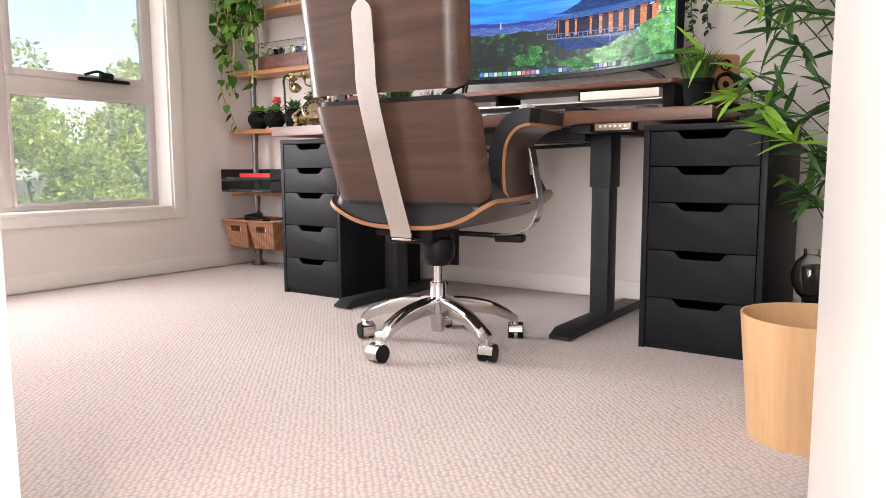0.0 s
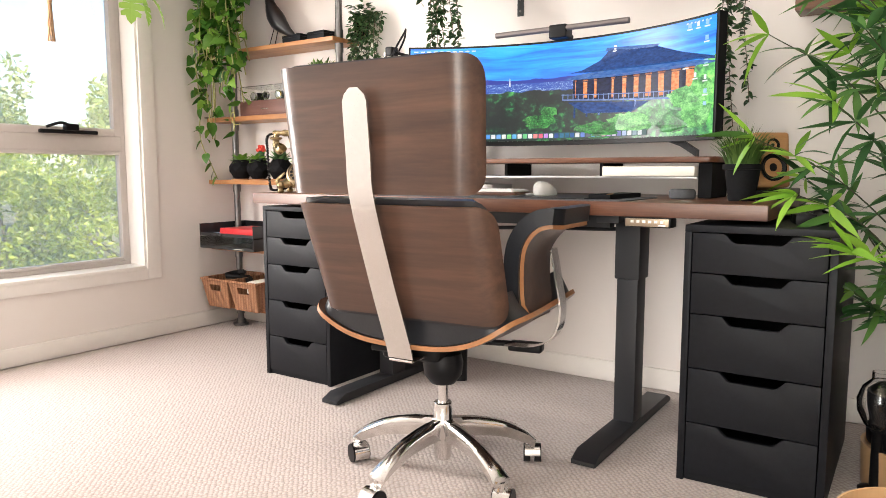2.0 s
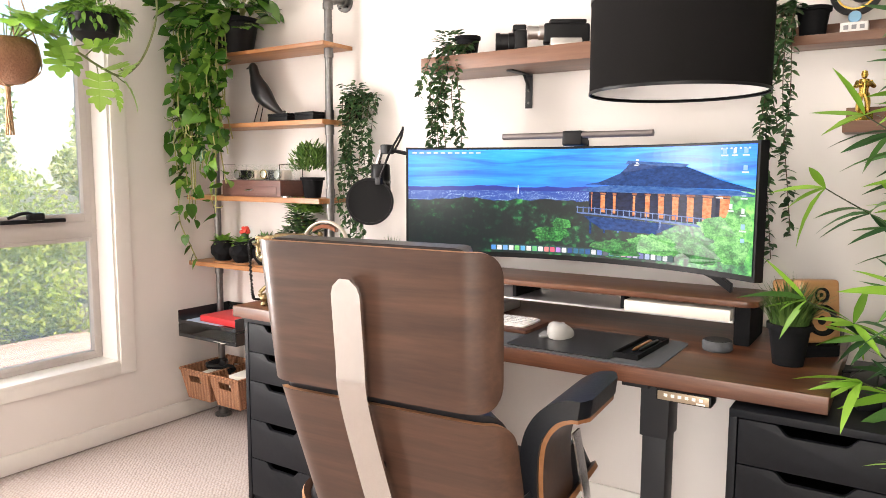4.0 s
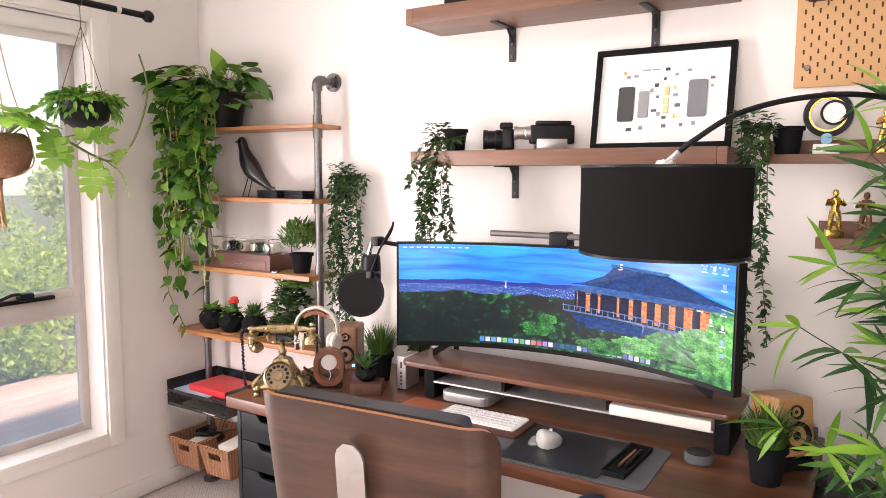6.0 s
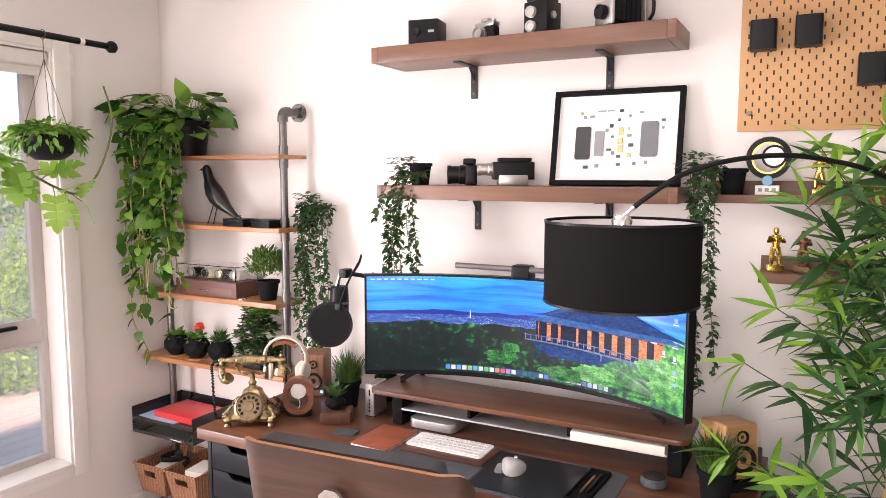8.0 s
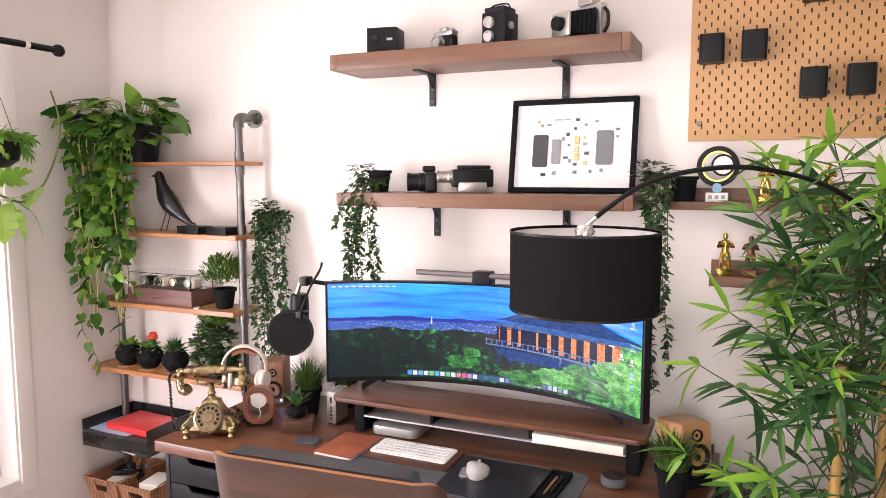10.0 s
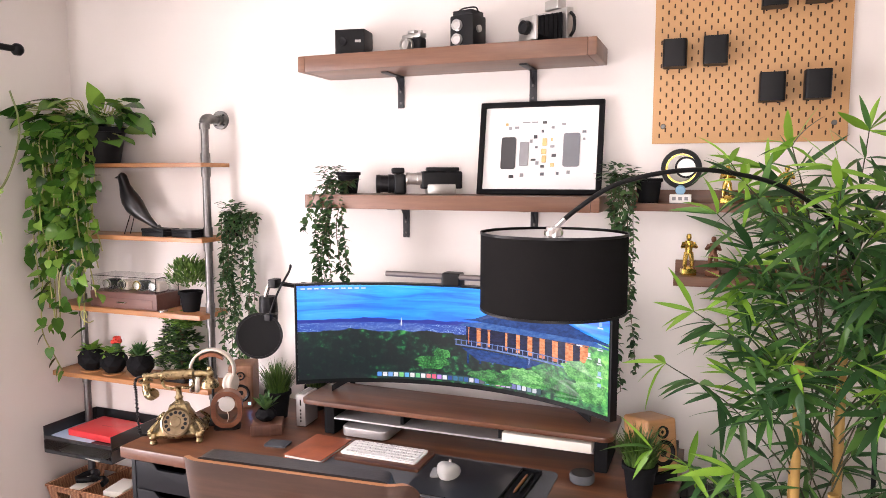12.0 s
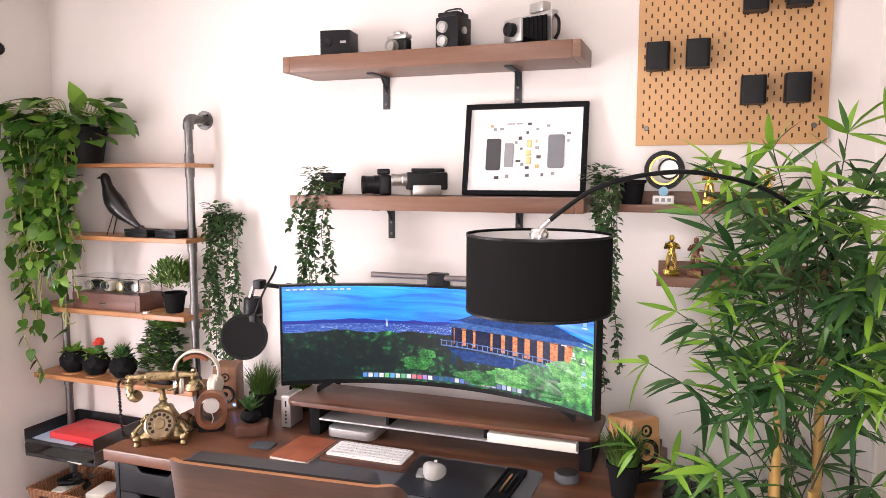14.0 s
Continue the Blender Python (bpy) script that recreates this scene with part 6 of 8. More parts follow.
# tendrils that curl back on themselves
for x, y, z, r in ((-0.60, 3.19, 1.60, 0.028), (-0.66, 3.17, 1.30, 0.034), (-0.74, 3.14, 1.42, 0.026), (-0.62, 3.18, 1.10, 0.03)):
    bm_tube(vines, [(x + r * math.cos(0.5 * i), y + 0.004 * i, z + r * math.sin(0.5 * i)) for i in range(12)], 0.0024, 5)
tagged(part("vine_work", vines, VINE, po, "thin pale green vines and stalks"), kind="stuff")
tagged(part("lower_leaves", more, leaf_mat("pothos_far_leaf", (0.018, 0.065, 0.010), (0.058, 0.165, 0.022), (0.21, 0.37, 0.055), 0.24), po), kind="stuff")

# tall artificial bamboo
rng = random.Random(8)
bb = thing("bamboo_plant", (2.27, 3.02, 0), "tall artificial bamboo with yellow canes in a black pot", "potted plant")
BX, BY = 2.27, 3.02
CANE = plain("yellow_cane", (0.50, 0.30, 0.09), 0.4, vary=0.25, scale=25)
part("planter", turned([(0, 0.10), (0.10, 0.10), (0.125, 0.12), (0.135, 0.26), (0.127, 0.26), (0.12, 0.235), (0, 0.235)], 32), BLACK, bb, "glossy black planter")
part("planter_stand", turned([(0.105, 0), (0.132, 0), (0.138, 0.115), (0.130, 0.115), (0.118, 0.098), (0.0, 0.098), (0, 0.05), (0.105, 0.05)], 32), OAK, bb, "light wooden planter stand")
part("moss", turned([(0.12, 0.24), (0.08, 0.25), (0, 0.255)], 24), plain("dry_moss", (0.05, 0.045, 0.02), 0.95, vary=0.4, scale=120, bump=0.8), bb)
canes = []
for dx, dy, h, lx, ly in ((-0.045, -0.03, 1.215, -0.008, 0.0), (0.065, 0.0, 1.225, -0.008, 0.02), (-0.055, 0.045, 0.90, 0.008, 0.0), (0.035, -0.05, 0.86, 0.008, 0.0)):
    top = Vector((dx + lx, dy + ly, h))
    base = Vector((dx, dy, 0.24))
    c = bmesh.new()
    seg = 4 if h > 1 else 3
    for k in range(seg):
        a, b = base.lerp(top, k / seg), base.lerp(top, (k + 1) / seg)
        bm_cyl(c, a, b.lerp(a, 0.02), 0.0132, 0.0126, 14)
        bm_cyl(c, b.lerp(a, 0.03), b, 0.0142, None, 14)
    part("cane", c, CANE, bb, "yellow bamboo cane")
    canes.append((base, top))
lance = leaf_meshes("bamboo_leaf", "lance", BAMBOO_LEAF, 7, (0.05, 0.7), 5, (0.05, 0.4))
lance_tip = leaf_meshes("bamboo_leaf", "lance", BAMBOO_TIP, 5, (0.0, 0.5), 6, (0.05, 0.4))
twigs = bmesh.new()
count = 0
extra, extra_tip = bmesh.new(), bmesh.new()


def bamboo_leaf(q, d, size, tip):
    """Adds one leaf that keeps clear of the walls; those past the first few hundred are joined."""
    global count
    far = Vector((BX, BY, 0)) + q + d.normalized() * size
    if far.x > 2.51 or far.y > 3.48:
        return
    roll = rng.uniform(-0.9, 0.9)
    if count < 298:
        put_leaf(lance_tip if tip else lance, rng, bb, aim(q, d, roll, size))
    else:
        bm_leaf(extra_tip if tip else extra, "lance", aim(q, d, roll), size, rng.uniform(0.05, 0.65), rng.uniform(0.05, 0.4))
    count += 1


def bamboo_spray(p, end, nodes, bright):
    """A twig with fans of leaves at its nodes; a young bright fan ends it."""
    p, end = Vector(p), Vector(end)
    out = (end - p).normalized()
    line = curve_pts([p, p.lerp(end, 0.5) + Vector((0, 0, 0.045)), end], 8)
    bm_tube(twigs, line, 0.0026, 5, 0.0014)
    for k in range(nodes):
        s = 1.0 - 0.17 * k - (0.04 * rng.random() if k else 0)
        if s < 0.25:
            break
        q = line[min(len(line) - 1, int(s * (len(line) - 1)))]
        young = bright and (k == 0 or (k == 1 and rng.random() < 0.5))
        lead = Vector((out.x, out.y, out.z * 0.55)) * (0.75 if k == 0 else 0.45)
        for j in range(rng.randint(5, 7)):
            d = lead + Vector((rng.uniform(-0.85, 0.85), rng.uniform(-0.85, 0.65), rng.uniform(-0.55, 0.5)))
            bamboo_leaf(q, d, rng.uniform(0.085, 0.155) * (1.0 if k < 3 else 0.85), young and rng.random() < 0.85)


# the long side sprays first, then the crown, then the thinner growth below it
for p, e, nodes in (((-0.04, 0, 0.86), (-0.40, -0.12, 1.20), 4), ((-0.03, 0.02, 0.62), (-0.43, -0.08, 0.93), 5), ((-0.04, -0.02, 1.05), (-0.33, -0.16, 1.36), 4), ((-0.02, 0.0, 1.30), (-0.25, -0.04, 1.76), 5), ((-0.03, -0.02, 1.25), (-0.28, -0.10, 1.62), 5),
                    ((-0.03, -0.03, 0.55), (-0.30, -0.20, 0.78), 4), ((0.05, 0.0, 1.35), (0.08, -0.03, 1.84), 5), ((0.03, 0.0, 1.35), (0.17, -0.10, 1.82), 5), ((0, 0, 1.35), (-0.10, -0.05, 1.80), 5), ((0, 0.02, 1.3), (0.0, -0.14, 1.74), 5),
                    ((-0.04, -0.05, 0.70), (-0.22, -0.34, 1.00), 4), ((0.04, -0.04, 0.90), (0.16, -0.30, 1.22), 4), ((0.05, 0.0, 0.70), (0.19, -0.22, 0.98), 4), ((-0.05, 0.03, 0.5), (-0.32, 0.10, 0.82), 4), ((-0.02, -0.05, 0.45), (-0.16, -0.36, 0.66), 4), ((0.04, -0.05, 0.45), (0.14, -0.34, 0.72), 4)):
    bamboo_spray(p, e, nodes, True)
for k in range(44):
    a = rng.uniform(0, 2 * math.pi)
    reach = 0.06 + 0.24 * math.sqrt(rng.random())
    z = rng.uniform(1.18, 1.78) - 0.35 * max(0, reach - 0.2)
    end = (max(-0.22, min(0.21, reach * math.cos(a) + 0.01)), max(-0.30, min(0.24, reach * math.sin(a) - 0.03)), z)
    bamboo_spray((rng.uniform(-0.05, 0.06), rng.uniform(-0.04, 0.04), z - rng.uniform(0.26, 0.42)), end, rng.randint(3, 4), rng.random() < 0.6)
for k in range(11):
    a = rng.uniform(0, 2 * math.pi)
    reach = rng.uniform(0.12, 0.30)
    z = rng.uniform(0.48, 1.12)
    end = (max(-0.30, min(0.20, reach * math.cos(a))), max(-0.16, min(0.26, reach * math.sin(a) + 0.03)), z)
    bamboo_spray((rng.uniform(-0.05, 0.06), rng.uniform(-0.04, 0.04), max(0.28, z - rng.uniform(0.22, 0.35))), end, 3, rng.random() < 0.3)
tagged(part("twig_work", twigs, plain("grey_green_twig", (0.055, 0.06, 0.03), 0.7), bb, "thin grey-green twigs"), kind="stuff")
tagged(part("foliage", extra, leaf_mat("bamboo_far_leaf", (0.024, 0.078, 0.024), (0.052, 0.148, 0.045), (0.12, 0.27, 0.055), 0.36), bb), kind="stuff")
tagged(part("young_foliage", extra_tip, leaf_mat("bamboo_far_tip", (0.15, 0.34, 0.03), (0.24, 0.47, 0.045), (0.33, 0.58, 0.08), 0.42), bb, "bright young leaves"), kind="stuff")


def ivy_plant(pot_at, starts, seed, label, top=None, pot_r=0.045, pot_h=0.085):
    t = thing("trailing_ivy", (0, 0, 0), label, "potted plant", "trailing ivy plants")
    part("pot", tapered_pot(pot_r * 0.75, pot_r, pot_h), MATT_BLACK, t, "small black pot", m=pose(*pot_at))
    s, l = hanging_vines(starts, seed)
    r2 = random.Random(seed)
    for k in range(60):
        a = r2.uniform(0, 2 * math.pi)
        p = Vector((top or (pot_at[0], pot_at[1], pot_at[2] + pot_h))) + Vector((0.06 * math.cos(a) * r2.random(), 0.04 * math.sin(a) * r2.random(), r2.uniform(-0.02, 0.045)))
        bm_leaf(l, "oval", aim(p, (math.cos(a), math.sin(a) - 0.3, r2.uniform(-0.2, 0.7))), r2.uniform(0.025, 0.04), 0.2, 0.25)
    tagged(part("stem_work", s, BROWN_STEM, t), kind="stuff")
    tagged(part("leaves", l, IVY, t, "small dark green leaves"), kind="stuff")
    return t


ivy_plant((0.612, 3.385, 1.654), [(0.542 + 0.0125 * k, 3.36, 1.71, 0.20 + 0.065 * ((k * 5) % 7), 0.14) for k in range(10)], 21, "trailing ivy in a black pot spilling over the wall shelf", (0.545, 3.36, 1.715))
ivy_plant((1.765, 3.435, 1.6305), [(1.645 + 0.011 * k, 3.40, 1.73, 0.22 + 0.075 * ((k * 5) % 8), 0.11) for k in range(9)], 22, "trailing ivy in a black pot on the picture ledge", (1.675, 3.37, 1.72))
ivy_plant((-0.005, 3.455, 1.4585), [(-0.03 + 0.0145 * k, 3.44, 1.57, 0.30 + 0.07 * ((k * 3) % 7), 0.06) for k in range(12)], 23, "trailing ivy in a black pot at the pipe shelf's end", (0.02, 3.43, 1.57), 0.036, 0.075)

# hanging planters on the curtain rod
hb = thing("hanging_planter", (HX, 2.728, 0), "black bowl planter with bright ferns hung by cords", "hanging plant")
part("bowl", turned([(0, 1.748), (0.05, 1.750), (0.088, 1.778), (0.102, 1.850), (0.097, 1.850), (0.083, 1.785), (0, 1.77)], 28), BLACK, hb, "black bowl")
cords = bmesh.new()
for k in range(3):
    a = radians(20 + 120 * k)
    bm_tube(cords, [(0.098 * math.cos(a), 0.098 * math.sin(a), 1.847), (0, 0, 2.15), (0, 0, 2.225)], 0.0016, 5)
bm_tube(cords, [(0.0165 * math.cos(radians(a)), 0, 2.246 + 0.0185 * math.sin(radians(a))) for a in range(0, 361, 30)], 0.002, 5)
part("cords", cords, BROWN_STEM, hb, "thin brown cords")
fr2, rf = bmesh.new(), random.Random(31)
for k in range(520):
    a, q = rf.uniform(0, 2 * math.pi), math.sqrt(rf.random())
    p = Vector((0.125 * q * math.cos(a), 0.135 * q * math.sin(a), 1.862 + 0.045 * rf.random() * (1.2 - q) - 0.03 * max(0, q - 0.75)))
    bm_leaf(fr2, "oval", aim(p, (math.cos(a + rf.uniform(-1, 1)) * (0.3 + q), math.sin(a + rf.uniform(-1, 1)) * (0.3 + q), rf.uniform(-0.7 * q, 0.8)), rf.uniform(-0.8, 0.8)), rf.uniform(0.022, 0.045), 0.5, 0.2, 0.75)
for k in range(110):
    a = rf.uniform(0, 2 * math.pi)
    p = Vector((0.115 * math.cos(a), 0.122 * math.sin(a), 1.848 - rf.uniform(0, 0.045)))
    bm_leaf(fr2, "oval", aim(p, (math.cos(a), math.sin(a), rf.uniform(-1.4, -0.2)), rf.uniform(-0.8, 0.8)), rf.uniform(0.025, 0.045), 0.6, 0.2, 0.75)
tagged(part("fern_growth", fr2, FERN, hb, "bright green fern leaves"), kind="stuff")
kk = thing("hanging_coconut_planter", (HX, 2.385, 0), "brown coir ball planter with a tassel and split monstera leaves", "hanging plant")
COIR = plain("brown_coir", (0.21, 0.10, 0.055), 0.9, vary=0.35, scale=120, bump=0.8, depth=0.003)
part("ball", turned([(0, 1.545), (0.055, 1.553), (0.098, 1.585), (0.116, 1.64), (0.108, 1.69), (0.088, 1.71), (0.078, 1.70), (0, 1.69)], 28), COIR, kk, "coir half ball")
cc = bmesh.new()
for k in range(4):
    a = radians(45 + 90 * k)
    bm_tube(cc, curve_pts([(0, 0, 1.54), (0.09 * math.cos(a), 0.09 * math.sin(a), 1.572), (0.117 * math.cos(a), 0.117 * math.sin(a), 1.645), (0.05 * math.cos(a), 0.05 * math.sin(a), 1.90), (0, 0, 2.224)], 6), 0.0028, 5)
bm_tube(cc, [(0.0165 * math.cos(radians(a)), 0, 2.246 + 0.0185 * math.sin(radians(a))) for a in range(0, 361, 30)], 0.003, 5)
JUTE = plain("jute", (0.36, 0.22, 0.12), 0.9, vary=0.25, scale=150, bump=0.5)
part("cords", cc, JUTE, kk, "jute cords")
ts = bmesh.new()
bm_lathe(ts, [(0, 1.545), (0.010, 1.54), (0.012, 1.525), (0.008, 1.515), (0, 1.512)], 12)
for k in range(9):
    a = k * 0.7
    bm_tube(ts, [(0.005 * math.cos(a), 0.005 * math.sin(a), 1.52), (0.009 * math.cos(a + 0.6), 0.009 * math.sin(a + 0.6), 1.44), (0.013 * math.cos(a + 1.2), 0.013 * math.sin(a + 1.2), 1.365)], 0.0032, 5)
part("tassel", ts, JUTE, kk, "jute tassel")
rm = random.Random(33)
vine = curve_pts([(0.02, 0.02, 1.71), (0.07, 0.09, 1.755), (0.09, 0.21, 1.69), (0.10, 0.30, 1.64), (0.10, 0.385, 1.615), (0.10, 0.455, 1.66), (0.10, 0.51, 1.74), (0.10, 0.555, 1.86), (0.10, 0.56, 1.96), (0.10, 0.53, 2.06)], 6)
part("runner", tube(vine, 0.0052, 8, 0.004), STEM, kk, "long pale green runner")


def split_leaf(seed):
    """A monstera leaf of length 1 with deep cuts between its lobes."""
    rg = random.Random(seed)
    bm = bmesh.new()
    droop = rg.uniform(0.15, 0.4)

    def v(x, y):
        return bm.verts.new((x, y, -droop * max(0, x) ** 1.7 * 1.0 + 0.12 * abs(y)))
    for sy in (-1, 1):
        for s0, s1, tx, ty, w in ((0.0, 0.24, -0.10, 0.34, 0.30), (0.24, 0.43, 0.19, 0.42, 0.24), (0.43, 0.60, 0.46, 0.37, 0.21), (0.60, 0.74, 0.68, 0.27, 0.17)):
            k = rg.uniform(0.9, 1.1)
            a, b = v(s0, 0), v(s1, 0)
            c, d = v(s1 + (tx - s0) * 0.62 + 0.02, sy * ty * 0.62 * k), v(s0 + (tx - s0) * 0.62 - 0.01, sy * ty * 0.62 * k)
            e, f = v(tx + w * 0.85, sy * ty * k), v(tx + w * 0.25, sy * ty * 1.04 * k)
            bm.faces.new((a, b, c, d))
            bm.faces.new((d, c, e, f))
        a, b, c, d = v(0.70, 0), v(1.0, 0), v(0.90, sy * 0.12), v(0.76, sy * 0.17)
        bm.faces.new((a, b, c, d))
    me = bpy.data.meshes.new("monstera_leaf")
    bm.to_mesh(me)
    bm.free()
    me.materials.append(MONST)
    return me


mons = [split_leaf(70 + k) for k in range(4)]
for i, d, sz in ((4, (0.3, 0.2, 0.5), 0.12), (7, (0.5, 0.4, -0.6), 0.15), (9, (0.6, -0.3, -0.7), 0.13), (11, (0.5, 0.7, 0.2), 0.14), (14, (0.5, 0.3, 0.5), 0.13), (17, (0.5, -0.2, -0.7), 0.14), (20, (0.4, 0.2, -0.9), 0.12), (22, (0.4, 0.6, -0.6), 0.12), (26, (0.4, -0.7, 0.3), 0.13), (31, (0.5, -0.8, -0.2), 0.11)):
    st_ = vine[i] + Vector(d).normalized() * 0.05
    bm_s = tube([vine[i], st_], 0.0022, 6)
    part("stalk", bm_s, STEM, kk)
    put_leaf(mons, rm, kk, aim(st_, (d[0], d[1], d[2] - 0.25), rm.uniform(-0.6, 0.6), sz))
for k in range(12):
    a = rm.uniform(0, 2 * math.pi)
    st_ = Vector((0.10 * math.cos(a), 0.10 * math.sin(a), 1.74 + rm.uniform(0, 0.06)))
    part("stalk", tube([(0.03 * math.cos(a), 0.03 * math.sin(a), 1.69), st_], 0.0022, 6), STEM, kk)
    put_leaf(mons, rm, kk, aim(st_, (math.cos(a), math.sin(a), rm.uniform(-0.5, 0.3)), rm.uniform(-0.5, 0.5), rm.uniform(0.10, 0.15)))

# ---- arc lamp and floor things ----
LX, LY, LZ0, LZ1 = 1.617, 2.57, 1.398, 1.584
al = thing("arc_lamp", (LX, LY, 0), "arc floor lamp with a wide black drum shade", "floor lamp")
part("shade", turned([(0.1765, LZ0), (0.1785, LZ0), (0.1785, LZ1), (0.1765, LZ1)], 64), plain("black_shade_cloth", (0.008, 0.0075, 0.0075), 0.9, vary=0.2, scale=500, bump=0.3, spec=0.06), al, "black cloth drum shade")
part("shade_lining", turned([(0.1755, LZ0 + 0.004), (0.1762, LZ0 + 0.004), (0.1762, LZ1 - 0.004), (0.1755, LZ1 - 0.004)], 64), plain("pale_lining", (0.62, 0.60, 0.60), 0.7, vary=0.03), al, "pale lining of the shade")
for z in (LZ0, LZ1):
    part("shade_hoop", turned([(0.1770, z - 0.003), (0.1800, z - 0.003), (0.1800, z + 0.003), (0.1770, z + 0.003)], 64), BLACK, al)
sp = bmesh.new()
for k in range(3):
    a = radians(100 + 120 * k)
    bm_cyl(sp, (0, 0, LZ1 - 0.012), (0.176 * math.cos(a), 0.176 * math.sin(a), LZ1 - 0.012), 0.0022, None, 8)
part("spider", sp, CHROME, al)
part("socket", turned([(0, LZ1 - 0.05), (0.02, LZ1 - 0.05), (0.022, LZ1 - 0.02), (0.024, LZ1 + 0.002), (0.018, LZ1 + 0.014), (0, LZ1 + 0.016)], 24), CHROME, al, "chromed lamp socket")
part("diffuser_cap", turned([(0, LZ0 + 0.05), (0.03, LZ0 + 0.06), (0.034, LZ0 + 0.10), (0.02, LZ1 - 0.05), (0, LZ1 - 0.05)], 24), WHITE, al, "white lamp bulb")
arm_line = curve_pts([(0.0, 0.02, LZ1 + 0.012), (0.045, 0.045, LZ1 + 0.055), (0.13, 0.09, LZ1 + 0.115), (0.25, 0.15, LZ1 + 0.148), (0.38, 0.22, LZ1 + 0.150), (0.55, 0.32, LZ1 + 0.10), (0.69, 0.40, LZ1 - 0.03), (0.77, 0.45, LZ1 - 0.30), (0.80, 0.465, 1.0), (0.80, 0.465, 0.02)], 8)
part("knuckle", tube(arm_line[:5], 0.0065, 12), CHROME, al, "chromed knuckle")
part("arc_pole", tube(arm_line[4:], 0.0062, 12), BLACK, al, "slim black arched pole")
part("base", turned([(0, 0), (0.10, 0), (0.10, 0.018), (0.09, 0.025), (0, 0.028)], 36, (0.80, 0.465, 0)), BLACK, al, "round black base")

bin_ = thing("waste_bin", (2.283, 2.185, 0), "tapered light oak veneer waste bin on the carpet", "waste bin")
part("wall", turned([(0.122, 0.0), (0.125, 0.0), (0.148, 0.262), (0.144, 0.262), (0.120, 0.012)], 56), OAK, bin_, "bent oak veneer wall")
part("bottom", turned([(0.120, 0.004), (0.120, 0.010), (0, 0.010), (0, 0.004)], 40), OAK, bin_)
gv = thing("glass_vase", (2.175, 2.93, 0), "round smoked glass vase beside the drawer unit", "vase")
part("bulb", turned([(0.018, 0.17), (0.035, 0.185), (0.052, 0.22), (0.054, 0.25), (0.042, 0.285), (0.022, 0.305), (0.022, 0.325), (0.019, 0.325), (0.019, 0.303), (0.039, 0.283), (0.050, 0.25), (0.048, 0.222), (0.03, 0.19), (0, 0.186)], 28), GLASS, gv, "smoked round glass").visible_shadow = False
part("stand", turned([(0, 0), (0.04, 0), (0.04, 0.01), (0.014, 0.02), (0.014, 0.16), (0.02, 0.17), (0, 0.172)], 24), BLACK, gv)
# cables at the desk's end
whole("power_cable", tube(curve_pts([(1.918, 3.08, 0.735), (1.97, 3.12, 0.732), (2.03, 3.18, 0.712), (2.06, 3.25, 0.707), (2.07, 3.33, 0.60)], 8), 0.004, 8), BLACK, "black power cable over the drawer unit", "cable")
whole("power_strip", boxed(-0.03, 0.03, -0.13, 0.13, 0, 0.035, 0.006), BLACK, "black power strip on the drawer unit", "power strip", at=(1.965, 3.10, 0.7005))
whole("charger_brick", boxed(-0.025, 0.025, -0.045, 0.045, 0, 0.028, 0.004), BLACK, "black charger brick on the drawer unit", "charger", at=(1.975, 2.92, 0.7005), rz=15)
whole("cable_loom", tube(curve_pts([(0.56, 3.02, 0.66), (0.8, 3.03, 0.635), (1.1, 3.03, 0.645), (1.42, 3.02, 0.655)], 8), 0.007, 8), BLACK, "black cables slung below the desktop", "cable")

# ---- things on the wall shelves ----
fr_ = thing("framed_print", (1.372, 3.432, 1.654), "black framed print of a phone taken apart, leaning on the wall", "framed print", m=Matrix.Translation((1.372, 3.432, 1.654)) @ pose(0, 0, 0, -10, 0, 0))
FW, FH = 0.462, 0.346
fb = bmesh.new()
for x0, x1, z0, z1 in ((-FW / 2, FW / 2, 0, 0.018), (-FW / 2, FW / 2, FH - 0.018, FH), (-FW / 2, -FW / 2 + 0.018, 0.018, FH - 0.018), (FW / 2 - 0.018, FW / 2, 0.018, FH - 0.018)):
    bm_box(fb, x0, x1, -0.022, 0.0, z0, z1, 0.001)
part("frame", fb, MATT_BLACK, fr_, "slim black frame")
part("mat_board", boxed(-FW / 2 + 0.016, FW / 2 - 0.016, -0.008, -0.004, 0.016, FH - 0.016), plain("white_mat_board", (0.80, 0.80, 0.79), 0.7, vary=0.01), fr_, "white mat board", 0)
DK = plain("phone_black", (0.03, 0.03, 0.033), 0.4)
SL = plain("phone_slate", (0.12, 0.125, 0.14), 0.4, 0.3)
GD = plain("gold_part", (0.50, 0.36, 0.16), 0.4, 0.8)
GR = plain("grey_part", (0.25, 0.25, 0.26), 0.5)
for x, z, w, h, mm in ((-0.118, 0.155, 0.056, 0.120, DK), (-0.058, 0.152, 0.034, 0.090, GR), (0.118, 0.165, 0.060, 0.124, SL), (0.018, 0.195, 0.016, 0.028, GD), (0.016, 0.160, 0.018, 0.020, GD), (0.018, 0.132, 0.016, 0.026, GD)):
    p = part("phone_piece", prism(round_rect(w, h, min(w, h) * 0.14, 4, x, z), "y", -0.012, -0.008), mm, fr_)
rp = random.Random(41)
